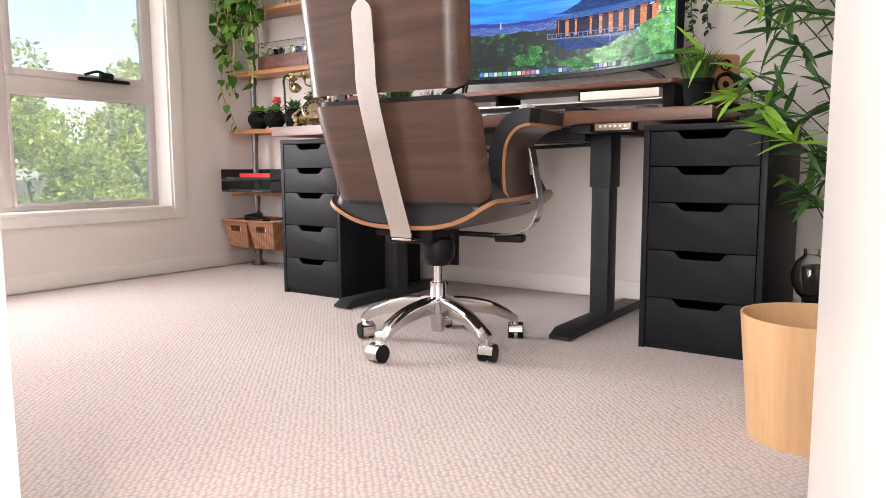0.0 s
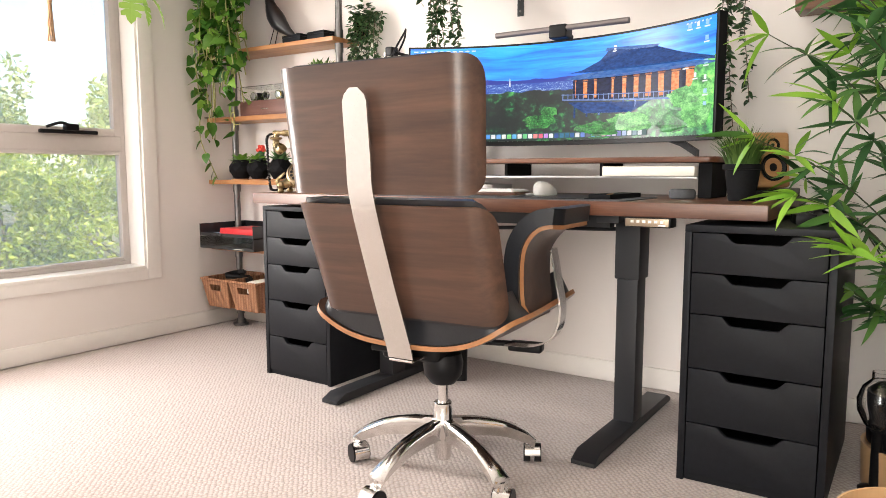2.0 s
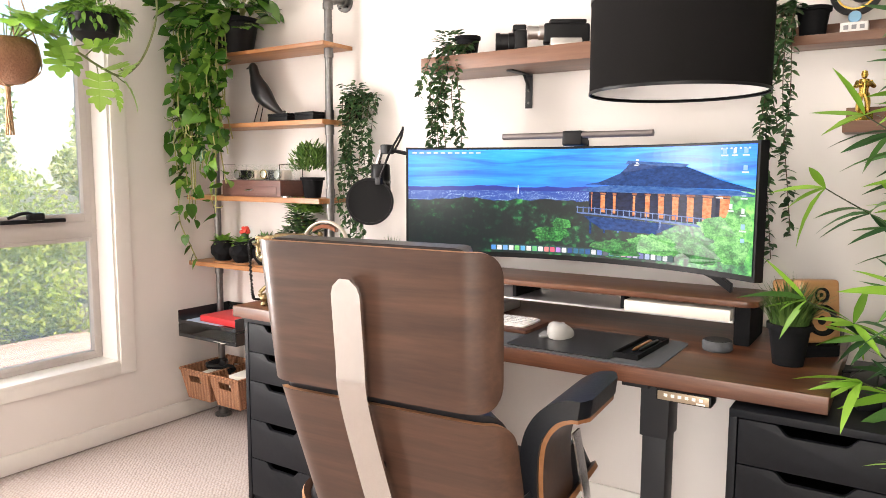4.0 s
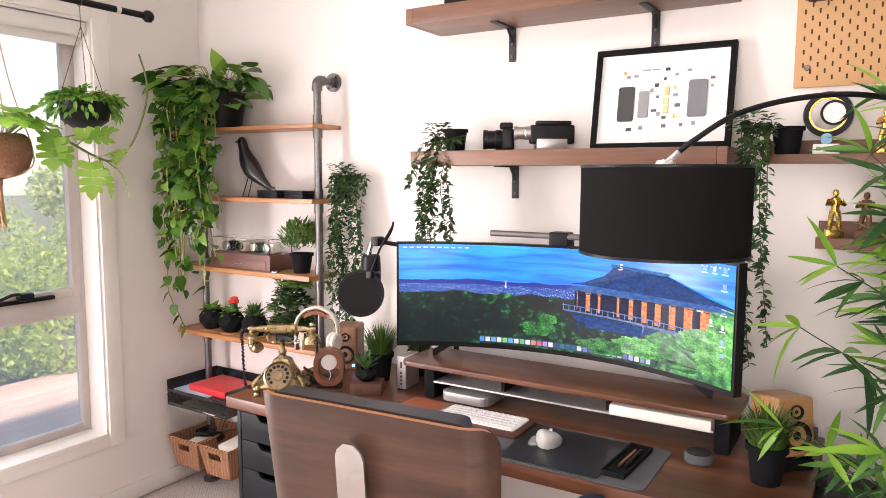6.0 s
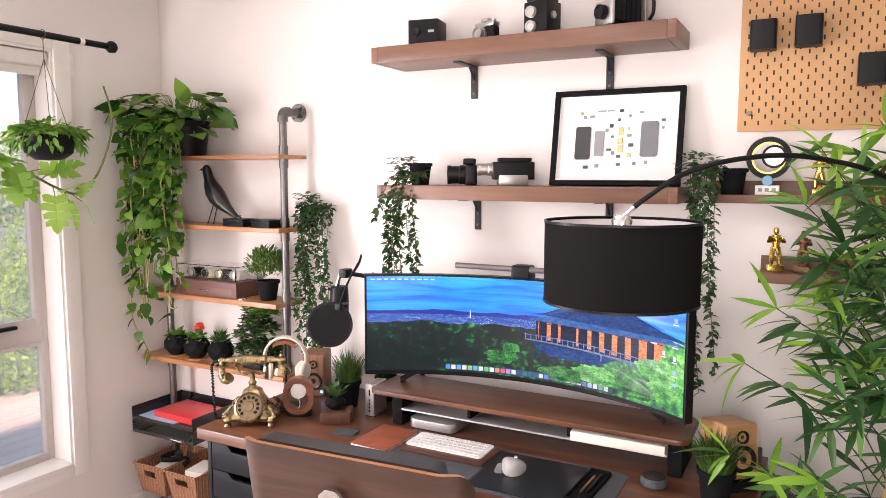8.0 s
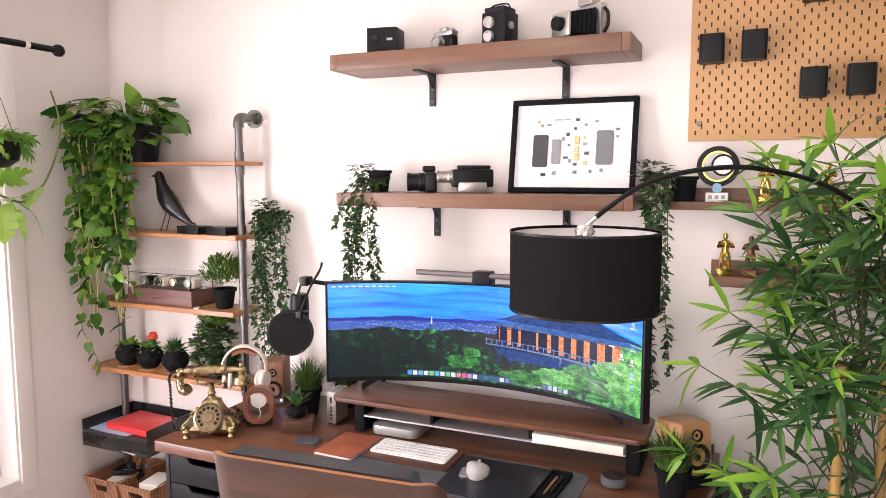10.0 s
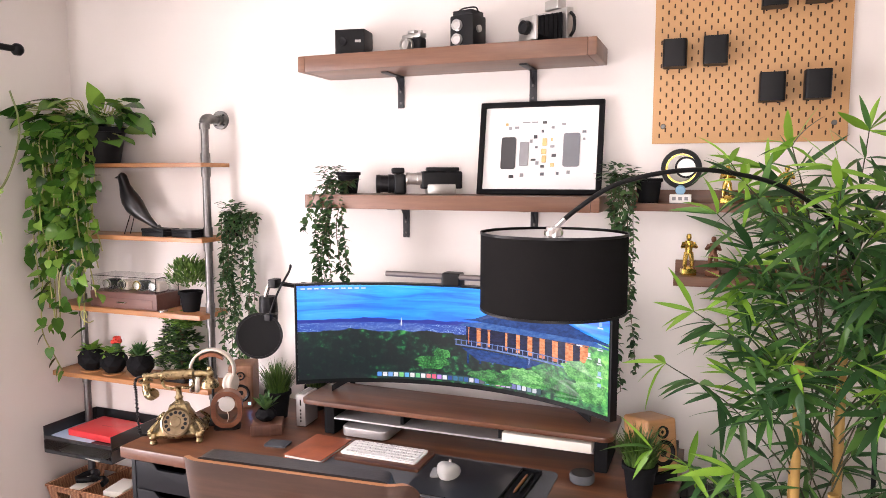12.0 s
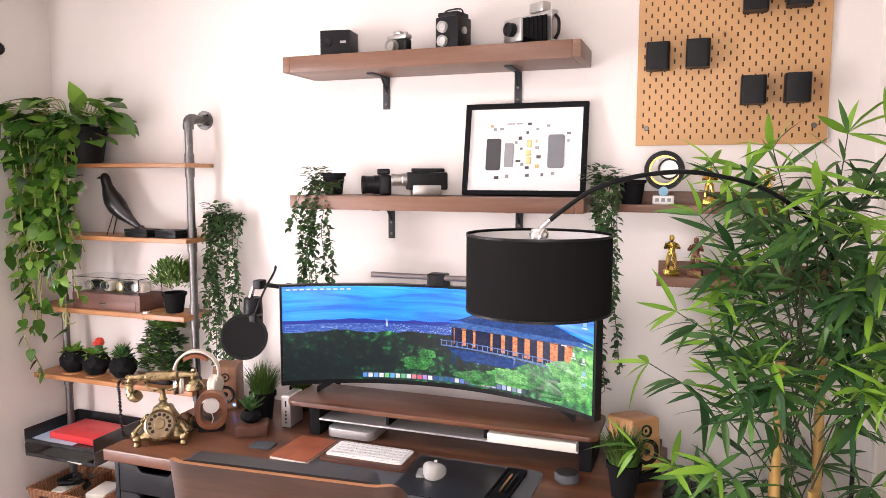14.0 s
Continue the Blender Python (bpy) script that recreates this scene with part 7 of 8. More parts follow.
for x, z in ((-0.128, 0.262), (-0.115, 0.250), (-0.090, 0.252), (0.018, 0.268), (0.045, 0.250), (0.008, 0.236), (-0.02, 0.215), (-0.012, 0.175), (-0.022, 0.130), (0.012, 0.105), (0.044, 0.205), (0.046, 0.180), (0.055, 0.145), (-0.102, 0.068), (-0.062, 0.072), (0.07, 0.078), (0.108, 0.082), (0.012, 0.075), (0.088, 0.262), (0.162, 0.205), (0.162, 0.232), (-0.005, 0.118), (0.05, 0.11), (-0.035, 0.2)):
    part("phone_piece", boxed(x - rp.uniform(0.003, 0.010), x + rp.uniform(0.003, 0.010), -0.0105, -0.008, z - rp.uniform(0.003, 0.007), z + rp.uniform(0.003, 0.007)), rp.choice((DK, GR, GD, SL)), fr_, smooth=0)
for a, b in ((-0.07, -0.04), (-0.035, -0.01)):
    part("print_bar", boxed(a, b, -0.0085, -0.008, 0.268, 0.273), GR, fr_, smooth=0)

# old cameras
CAM_S = plain("camera_chrome", (0.5, 0.49, 0.47), 0.3, 0.9, vary=0.1)
fwd = Matrix.Rotation(radians(90), 3, "X")
TOP1 = 2.1785


def lens(r, depth, at):
    return turned([(r, 0), (r, depth * 0.3), (r * 0.92, depth * 0.34), (r * 0.92, depth * 0.75), (r * 0.98, depth * 0.78), (r * 0.98, depth), (r * 0.8, depth), (r * 0.65, depth * 0.8), (0, depth * 0.75)], 24, at, fwd)


c1 = thing("box_camera", (0.645, 3.385, TOP1), "black leatherette box camera on the wall shelf", "camera", "cameras on the shelf", rz=8)
part("body", boxed(-0.06, 0.06, -0.05, 0.05, 0, 0.105, 0.003), BLACK, c1)
part("lens", lens(0.017, 0.008, (-0.028, -0.05, 0.06)), BLACK, c1)
part("plate", boxed(0.022, 0.045, -0.0515, -0.049, 0.055, 0.064), CAM_S, c1, "small metal name plate", 0)
c2 = thing("folding_rangefinder", (0.90, 3.385, TOP1), "small silver rangefinder camera with a round lens", "camera", "cameras on the shelf", rz=-22)
part("body", boxed(-0.05, 0.05, -0.018, 0.018, 0.0, 0.06, 0.010, 3), BLACK, c2)
part("top_plate", boxed(-0.05, 0.05, -0.018, 0.018, 0.0605, 0.078, 0.006), CAM_S, c2)
part("lens", lens(0.024, 0.03, (-0.008, -0.018, 0.034)), CAM_S, c2)
part("finder", boxed(-0.018, 0.018, -0.017, 0.012, 0.0785, 0.09, 0.003), CAM_S, c2)
part("dial", rod((0.034, 0, 0.078), (0.034, 0, 0.086), 0.009), CAM_S, c2)
c3 = thing("twin_lens_camera", (1.115, 3.385, TOP1), "black twin-lens reflex camera on the wall shelf", "camera", "cameras on the shelf", rz=-14)
part("body", boxed(-0.05, 0.05, -0.045, 0.045, 0, 0.125, 0.006), BLACK, c3)
part("hood", boxed(-0.042, 0.042, -0.04, 0.04, 0.1255, 0.142, 0.004), BLACK, c3)
for z in (0.038, 0.088):
    part("lens", lens(0.02, 0.014, (-0.015, -0.045, z)), CAM_S, c3)
part("side_knob", rod((0.05, -0.01, 0.075), (0.058, -0.01, 0.075), 0.013), CAM_S, c3)
part("strap", tube(curve_pts([(-0.045, 0, 0.135), (-0.03, 0, 0.155), (0.03, 0, 0.155), (0.045, 0, 0.135)], 5), 0.003, 6), BLACK, c3)
c4 = thing("bellows_camera", (1.40, 3.385, TOP1), "folding bellows camera with a chrome front", "camera", "cameras on the shelf", rz=-35)
part("back", boxed(-0.075, 0.075, 0.035, 0.068, 0, 0.13, 0.006), CAM_S, c4)
part("bed", boxed(-0.05, 0.05, -0.085, 0.035, 0, 0.008, 0.002), CAM_S, c4)
be = bmesh.new()
prev = None
for k in range(13):
    y, s = 0.034 - 0.0085 * k, (0.062 - 0.0022 * k) * (1.0 if k % 2 else 0.88)
    row = [be.verts.new((sx * s, y, 0.062 + sz * s * 0.85)) for sx, sz in ((-1, -1), (1, -1), (1, 1), (-1, 1))]
    if prev:
        for j in range(4):
            be.faces.new((prev[j], prev[(j + 1) % 4], row[(j + 1) % 4], row[j]))
    prev = row
part("bellows", be, MATT_BLACK, c4, "pleated black bellows", 10)
part("lens_board", boxed(-0.045, 0.045, -0.080, -0.068, 0.012, 0.095, 0.006), CAM_S, c4)
part("lens", lens(0.024, 0.022, (0, -0.080, 0.055)), BLACK, c4)
part("viewfinder", boxed(-0.035, 0.035, 0.03, 0.07, 0.1305, 0.165, 0.004), CAM_S, c4)
part("handle", tube(curve_pts([(0.078, 0.05, 0.11), (0.095, 0.05, 0.09), (0.095, 0.05, 0.05), (0.078, 0.05, 0.03)], 5), 0.006, 8), BLACK, c4)
TOP2 = 1.6535
c5 = thing("reflex_camera", (0.838, 3.375, TOP2), "black reflex camera with a long zoom lens", "camera", "cameras on the shelf", rz=-60)
part("body", boxed(-0.062, 0.062, -0.022, 0.022, 0, 0.078, 0.012, 3), BLACK, c5)
part("prism_hump", boxed(-0.025, 0.025, -0.028, 0.02, 0.0785, 0.102, 0.008, 3), BLACK, c5)
part("grip", boxed(-0.066, -0.035, -0.042, -0.02, 0.004, 0.072, 0.010, 3), BLACK, c5)
part("lens", lens(0.036, 0.066, (0.005, -0.022, 0.040)), BLACK, c5)
c6 = thing("cine_camera", (1.005, 3.375, TOP2), "old black and silver cine camera", "camera", "cameras on the shelf", rz=-58)
part("body", boxed(-0.026, 0.026, -0.07, 0.085, 0.022, 0.088, 0.008, 3), BLACK, c6)
part("side_band", boxed(-0.028, 0.028, -0.05, 0.06, 0.0, 0.040, 0.006), CAM_S, c6)
part("lens", lens(0.024, 0.055, (0, -0.07, 0.060)), CAM_S, c6)
part("viewfinder", boxed(-0.018, 0.018, -0.05, 0.075, 0.0885, 0.103, 0.005), BLACK, c6)

# trophies on the ledges
GOLD = plain("gold_plastic", (0.62, 0.42, 0.10), 0.25, 1.0, vary=0.1)
BRONZE = plain("bronze_plastic", (0.17, 0.075, 0.045), 0.35, 0.8, vary=0.15)
tr_ = thing("ring_trophy", (1.872, 3.435, 1.6305), "black and gold ring trophy on a white plinth", "trophy")
part("plinth", boxed(-0.035, 0.035, -0.025, 0.025, 0, 0.030, 0.002), WHITE, tr_, "white plinth with small printed marks")
for k in range(3):
    part("plinth_mark", boxed(-0.026 + 0.02 * k, -0.014 + 0.02 * k, -0.0262, -0.0248, 0.010, 0.022), GR, tr_, smooth=0)
part("ring", turned([(0.052, -0.006), (0.066, -0.008), (0.068, 0), (0.066, 0.008), (0.052, 0.006)], 40, (0, 0, 0.118), fwd), BLACK, tr_, "glossy black ring")
part("inner_ring", turned([(0.046, -0.007), (0.051, -0.007), (0.051, 0.007), (0.046, 0.007)], 40, (0, 0, 0.118), fwd), GOLD, tr_, "gold inner ring")
part("disc", turned([(0, 0.002), (0.030, 0.002), (0.030, -0.002), (0, -0.002)], 32, (0.016, -0.004, 0.122), fwd), WHITE, tr_, "white printed disc")
part("disc_rim", turned([(0.030, 0.005), (0.037, 0.005), (0.037, -0.005), (0.030, -0.005)], 32, (0.016, -0.004, 0.122), fwd), BLACK, tr_)
part("badge", turned([(0, 0.009), (0.015, 0.009), (0.017, 0.004), (0, 0.004)], 24, (0, -0.012, 0.045), fwd), plain("blue_badge", (0.2, 0.42, 0.6), 0.4), tr_, "small blue badge")


def statuette(at, material, label, rz, s=1.0):
    """A plain figure on a block, in one mesh."""
    bm = boxed(-0.024, 0.024, -0.018, 0.018, 0, 0.022, 0.002)
    bm_lathe(bm, [(0, 0.022), (0.019, 0.022), (0.014, 0.030), (0, 0.034)], 16)
    for sx in (-1, 1):
        bm_tube(bm, [(sx * 0.012, 0.0, 0.030), (sx * 0.011, -0.003, 0.052), (sx * 0.007, 0, 0.078)], 0.0065, 8, 0.009)
        bm_tube(bm, [(sx * 0.016, 0, 0.112), (sx * 0.023, -0.006, 0.098), (sx * 0.008, -0.020, 0.104)], 0.006, 8, 0.0075)
    bm_lathe(bm, [(0, 0.074), (0.013, 0.076), (0.012, 0.088), (0.017, 0.108), (0.013, 0.118), (0, 0.121)], 14)
    bm_lathe(bm, [(0, 0.120), (0.007, 0.122), (0.0095, 0.131), (0.007, 0.141), (0, 0.143)], 14)
    return whole("statuette", bm, material, label, "statuette", "statuettes on the ledges", m=Matrix.Translation(at) @ pose(0, 0, 0, 0, 0, rz) @ Matrix.Diagonal((s, s, s, 1)))


statuette((1.905, 3.43, 1.3835), GOLD, "small gold statuette on a ledge", 15)
statuette((1.985, 3.43, 1.3835), BRONZE, "small bronze statuette on a ledge", -10, 0.95)
statuette((2.02, 3.43, 1.6305), GOLD, "small gold statuette behind the bamboo leaves", 5, 0.9)
statuette((2.20, 3.43, 1.6305), GOLD, "small gold statuette at the ledge's end", -15, 0.9)

# pegboard slots (pads coloured dark for the shade in the holes), cups and screws
SLOT_SHADE = plain("slot_shade", (0.06, 0.032, 0.015), 0.9, vary=0.1)
peg_holes = bmesh.new()
slot = mesh_of("slot", prism(round_rect(0.0052, 0.0155, 0.0025, 2), "y", -0.0066, -0.0058), SLOT_SHADE, 0)
spots = [(0.024 + 0.04 * i + (0.02 if r % 2 else 0), 0.028 + 0.02 * r) for r in range(28) for i in range(15)]
spots = [(x, z) for x, z in spots if x < 0.592]
for x, z in spots[:300]:
    q = new("slot", slot)
    q.parent, q.location = peg, (x, 0, z)
for x, z in spots[300:]:
    bm_prism(peg_holes, round_rect(0.0052, 0.0155, 0.0025, 2, x, z), "y", -0.0066, -0.0058)
tagged(part("slots", peg_holes, SLOT_SHADE, peg, smooth=0), kind="stuff")
for x in (0.036, 0.568):
    part("screw", rod((x, -0.006, 0.060), (x, -0.0105, 0.060), 0.009, 0.007, 14), PIPE, peg)
for x, z in ((1.838, 2.092), (1.968, 2.095), (2.145, 1.967), (2.278, 1.970), (2.142, 2.268), (2.272, 2.276)):
    cup = thing("pegboard_cup", (x, 3.456, z), "square black cup hooked on the pegboard", "storage cup", "cups on the pegboard")
    b = bmesh.new()
    o, i_ = round_rect(0.078, 0.066, 0.012, 4), round_rect(0.073, 0.061, 0.010, 4)
    vo = [[b.verts.new((u, v, h)) for u, v in o] for h in (0.0, 0.092)]
    vi = [[b.verts.new((u, v, h)) for u, v in i_] for h in (0.004, 0.092)]
    m_ = len(o)
    for k in range(m_):
        j = (k + 1) % m_
        b.faces.new((vo[0][k], vo[0][j], vo[1][j], vo[1][k]))
        b.faces.new((vi[0][k], vi[1][k], vi[1][j], vi[0][j]))
        b.faces.new((vo[1][k], vo[1][j], vi[1][j], vi[1][k]))
    b.faces.new(vo[0][::-1])
    b.faces.new(vi[0])
    part("cup", b, BLACK, cup)
    for sx in (-0.022, 0.022):
        for zz in (0.086, -0.003):
            part("hook", boxed(sx - 0.003, sx + 0.003, 0.031, 0.037, zz, zz + 0.012), BLACK, cup, smooth=0)
whole("card_stack", boxed(-0.024, 0.024, -0.010, 0.010, 0, 0.085, 0.001), PAGE, "pale cards standing in a pegboard cup", "cards", at=(2.145, 3.456, 1.9715))
whole("light_switch", boxed(0, 0.006, -0.016, 0.016, 0, 0.10, 0.003), TRIM, "slim white switch plate on the window wall", "switch", at=(XL, 2.995, 2.13))

# ---- things on the pipe shelf ----
bird = thing("wooden_bird", (-0.50, 3.39, 1.4585), "black lacquered wooden bird on wire legs", "ornament", rz=0)
BIRD = plain("black_lacquer", (0.010, 0.010, 0.011), 0.3, vary=0.2)
spine = [((-0.066, 0, 0.281), 0.003), ((-0.064, 0, 0.276), 0.014), ((-0.060, 0, 0.262), 0.022), ((-0.055, 0, 0.245), 0.0235), ((-0.048, 0, 0.222), 0.025), ((-0.036, 0, 0.190), 0.035), ((-0.018, 0, 0.158), 0.044), ((0.006, 0, 0.128), 0.045), ((0.036, 0, 0.100), 0.036), ((0.072, 0, 0.073), 0.023), ((0.110, 0, 0.047), 0.014), ((0.150, 0, 0.020), 0.007), ((0.165, 0, 0.010), 0.003)]
bod = bmesh.new()
prev = None
for i, (p, r) in enumerate(spine):
    t = (Vector(spine[min(i + 1, len(spine) - 1)][0]) - Vector(spine[max(i - 1, 0)][0])).normalized()
    nx = Vector((t.z, 0, -t.x))
    row = [bod.verts.new(Vector(p) + nx * r * math.cos(a) + Vector((0, 0.9 * r * math.sin(a), 0))) for a in (2 * math.pi * k / 16 for k in range(16))]
    if prev:
        for k in range(16):
            bod.faces.new((prev[k], prev[(k + 1) % 16], row[(k + 1) % 16], row[k]))
    else:
        bod.faces.new(row)
    prev = row
bod.faces.new(prev[::-1])
part("body", bod, BIRD, bird, smooth=70)
part("beak", rod((-0.074, 0, 0.262), (-0.108, 0, 0.256), 0.010, 0.001, 12), BIRD, bird)
for dx in (-0.012, 0.012):
    part("leg", rod((0.0, dx, 0.115), (-0.045, dx * 1.5, 0.0), 0.0022, None, 8), BLACK, bird)
for x, w in ((-0.325, 0.135), (-0.165, 0.12)):
    bx = thing("small_black_box", (x, 3.36, 1.4585), "small flat black box on the shelf", "box", "black boxes on the shelf", rz=-6)
    part("box", boxed(-w / 2, w / 2, -0.045, 0.045, 0, 0.022, 0.002), BLACK, bx)
    part("lid", boxed(-w / 2 - 0.001, w / 2 + 0.001, -0.046, 0.046, 0.0225, 0.034, 0.002), BLACK, bx)
whole("metal_knob", turned([(0, 0), (0.010, 0), (0.010, 0.006), (0.004, 0.008), (0.009, 0.014), (0, 0.016)], 16), PIPE, "small dark metal knob on a box", "knob", at=(-0.33, 3.36, 1.4928))

wb = thing("watch_box", (-0.52, 3.395, 1.1215), "brown wooden watch case with a clear lid and drawer", "watch box")
CASE = wood("case_wood", (0.075, 0.03, 0.022), (0.12, 0.05, 0.038), (0.17, 0.08, 0.06), "x", 0.45)
part("case", boxed(-0.195, 0.195, -0.075, 0.075, 0, 0.075, 0.004), CASE, wb)
part("drawer", boxed(-0.17, 0.17, -0.0775, -0.0745, 0.010, 0.048, 0.001), CASE, wb)
part("pull", tube(curve_pts([(-0.025, -0.0775, 0.03), (-0.02, -0.088, 0.03), (0.02, -0.088, 0.03), (0.025, -0.0775, 0.03)], 4), 0.003, 6), BRUSHED, wb)
lid = bmesh.new()
for x0, x1, y0, y1, z0, z1 in ((-0.19, 0.19, -0.073, -0.070, 0.076, 0.145), (-0.19, 0.19, 0.070, 0.073, 0.076, 0.145), (-0.19, -0.187, -0.070, 0.070, 0.076, 0.145), (0.187, 0.19, -0.070, 0.070, 0.076, 0.145), (-0.19, 0.19, -0.073, 0.073, 0.1455, 0.148)):
    bm_box(lid, x0, x1, y0, y1, z0, z1)
part("lid", lid, GLASS, wb, "clear acrylic lid", 0).visible_shadow = False
for k in range(4):
    w_ = thing("wrist_watch", (-0.655 + 0.09 * k, 3.39, 1.198), "wrist watch on a pale cushion in the case", "watch", "watches in the case")
    part("cushion", boxed(-0.028, 0.028, -0.02, 0.04, 0.0, 0.045, 0.012, 3), CREAM if k % 2 else BLACK, w_)
    part("face", turned([(0.020, 0), (0.020, 0.008), (0.016, 0.010), (0, 0.010)], 24, (0, -0.02, 0.026), fwd), BLACK if k == 1 else CAM_S, w_)
    part("bezel", turned([(0.020, 0.006), (0.022, 0.006), (0.022, 0.011), (0.017, 0.011)], 24, (0, -0.02, 0.026), fwd), GOLD if k == 2 else BRUSHED, w_)
whole("small_ring", turned([(0.018, 0), (0.022, 0), (0.022, 0.006), (0.018, 0.006)], 24), BRUSHED, "small metal ring on the shelf", "ring", at=(-0.30, 3.33, 1.1215))

bp = thing("potted_shrub", (-0.195, 3.39, 1.1215), "bushy green artificial shrub in a black pot", "potted plant")
part("pot", tapered_pot(0.036, 0.05, 0.09), MATT_BLACK, bp, "black plastic pot")
sh, rs = bmesh.new(), random.Random(51)
for k in range(620):
    a, e, q = rs.uniform(0, 2 * math.pi), math.acos(rs.uniform(-0.35, 1)), rs.uniform(0.35, 1) ** 0.6
    p = Vector((0.102 * q * math.cos(a) * math.sin(e), 0.085 * q * math.sin(a) * math.sin(e), 0.142 + 0.095 * q * math.cos(e)))
    d = (p - Vector((0, 0, 0.09))).normalized() + Vector((rs.uniform(-0.5, 0.5), rs.uniform(-0.5, 0.5), 0.4))
    bm_leaf(sh, "short", aim(p, d), rs.uniform(0.022, 0.036), 0.2, 0.3)
tagged(part("leaves", sh, leaf_mat("shrub_leaf", (0.04, 0.10, 0.02), (0.09, 0.19, 0.035), (0.20, 0.32, 0.08)), bp), kind="stuff")

RED = plain("red_flower", (0.62, 0.05, 0.03), 0.6, vary=0.2)
for k, (x, y) in enumerate(((-0.79, 3.38), (-0.648, 3.375), (-0.487, 3.375))):
    s = thing("faceted_planter", (x, y, 0.7945), ("trailing succulent in a faceted black planter", "grafted cactus with a red top in a faceted black planter", "spiky green succulent in a faceted black planter")[k], "potted plant", "faceted planters")
    part("coaster", turned([(0, 0), (0.052, 0), (0.052, 0.006), (0, 0.006)], 24), PINE, s, "round wooden coaster")
    part("pot", facet_pot(0.064, 0.10), MATT_BLACK, s, "faceted black pot", 0, pose(0, 0, 0.0063))
    if k == 2:
        part("leaves", rosette(30, 0.085, 60 + k, (0.1, 1.15)), SUCC, s, m=pose(0, 0, 0.085))
    else:
        part("leaves", rosette(22, 0.07, 60 + k, (0.5, 1.6), "oval"), FERN, s, m=pose(0, 0, 0.09))
    if k == 1:
        part("cactus", turned([(0, 0), (0.016, 0), (0.018, 0.02), (0.018, 0.055), (0, 0.06)], 10, (0.02, 0, 0.09)), SUCC, s)
        fl_, r5 = bmesh.new(), random.Random(71)
        for j in range(14):
            a = r5.uniform(0, 6.28)
            bmesh.ops.create_icosphere(fl_, subdivisions=1, radius=0.011, matrix=Matrix.Translation((0.02 + 0.016 * math.cos(a), 0.016 * math.sin(a), 0.158 + r5.uniform(-0.010, 0.014))))
        part("flower", fl_, RED, s, "red cactus top")

bo = thing("bonsai", (-0.27, 3.39, 0.7945), "artificial bonsai with bright clumps in a dark dish", "potted plant")
part("dish", prism(round_rect(0.13, 0.09, 0.02, 5), "z", 0, 0.035, 0.004), BLACK, bo)
part("trunk", tube(curve_pts([(0, 0, 0.03), (0.02, 0, 0.08), (-0.02, 0, 0.14), (0.02, 0, 0.20), (0.0, 0, 0.25)], 5), 0.014, 8, 0.005), BROWN_STEM, bo)
cl, rb = bmesh.new(), random.Random(81)
dark_cl = bmesh.new()
for cx, cz, r, top_ in ((-0.045, 0.08, 0.075, 0), (0.055, 0.10, 0.07, 0), (-0.04, 0.155, 0.07, 0), (0.045, 0.185, 0.065, 0), (-0.01, 0.225, 0.06, 0), (0.01, 0.285, 0.075, 1), (0.06, 0.275, 0.05, 1), (0.07, 0.05, 0.06, 0)):
    for j in range(210):
        a, e = rb.uniform(0, 6.28), math.acos(rb.uniform(-0.7, 1))
        q = rb.uniform(0.6, 1.05)
        p = Vector((cx + q * r * math.cos(a) * math.sin(e), q * r * 0.8 * math.sin(a) * math.sin(e), cz + q * r * 0.55 * math.cos(e)))
        bm_leaf(cl if top_ or rb.random() < 0.15 else dark_cl, "oval", aim(p, (math.cos(a), math.sin(a), rb.uniform(-0.2, 0.8))), rb.uniform(0.020, 0.034), 0.1, 0.2, 1.2)
tagged(part("lower_clumps", dark_cl, IVY, bo), kind="stuff")
tagged(part("clumps", cl, FERN, bo), kind="stuff")

lt = thing("letter_tray", (-0.688, 3.335, 0.4385), "two-tier black acrylic letter tray with papers", "letter tray")
ac = glass_mat("smoked_acrylic", (0.35, 0.37, 0.38), 0.02)
SMOKE = plain("smoked_plastic", (0.02, 0.021, 0.023), 0.15, vary=0.1)
for z in (0.004, 0.070):
    part("tier", boxed(-0.205, 0.205, -0.155, 0.15, z, z + 0.004, 0.001), SMOKE, lt)
    for x0, x1, y0, y1 in ((-0.205, -0.201, -0.155, 0.15), (0.201, 0.205, -0.155, 0.15), (-0.201, 0.201, 0.146, 0.15)):
        part("side", boxed(x0, x1, y0, y1, z + 0.0042, z + 0.06), SMOKE, lt, smooth=0)
    part("front_lip", boxed(-0.201, 0.201, -0.155, -0.151, z + 0.0042, z + 0.016), SMOKE, lt, smooth=0)
part("front_panel", boxed(-0.201, 0.201, -0.155, -0.151, 0.0205, 0.0695), ac, lt, "smoked clear front panel", 0)
BLUEP = plain("blue_paper", (0.42, 0.55, 0.72), 0.7, vary=0.05)
for x, y, z, rz, mm, lab in ((-0.02, -0.01, 0.0085, 3, PAGE, "white papers in the letter tray"), (-0.06, -0.03, 0.0745, -4, BLUEP, "pale blue folder in the letter tray"), (0.03, -0.05, 0.0105, -8, PAGE, "loose printed sheet in the letter tray")):
    whole("paper_sheet", boxed(-0.13, 0.13, -0.10, 0.10, 0, 0.0015), mm, lab, "papers", "papers in the tray", at=(-0.70 + x, 3.335 + y, 0.4385 + z), rz=rz, smooth=0)
REDB = plain("red_cover", (0.60, 0.035, 0.04), 0.35, vary=0.08)
rb_ = thing("red_book", (-0.665, 3.335, 0.4385 + 0.0765), "bright red boxed book lying on the letter tray", "book", rz=-3)
part("cover", boxed(-0.14, 0.14, -0.10, 0.10, 0, 0.030, 0.002), REDB, rb_)
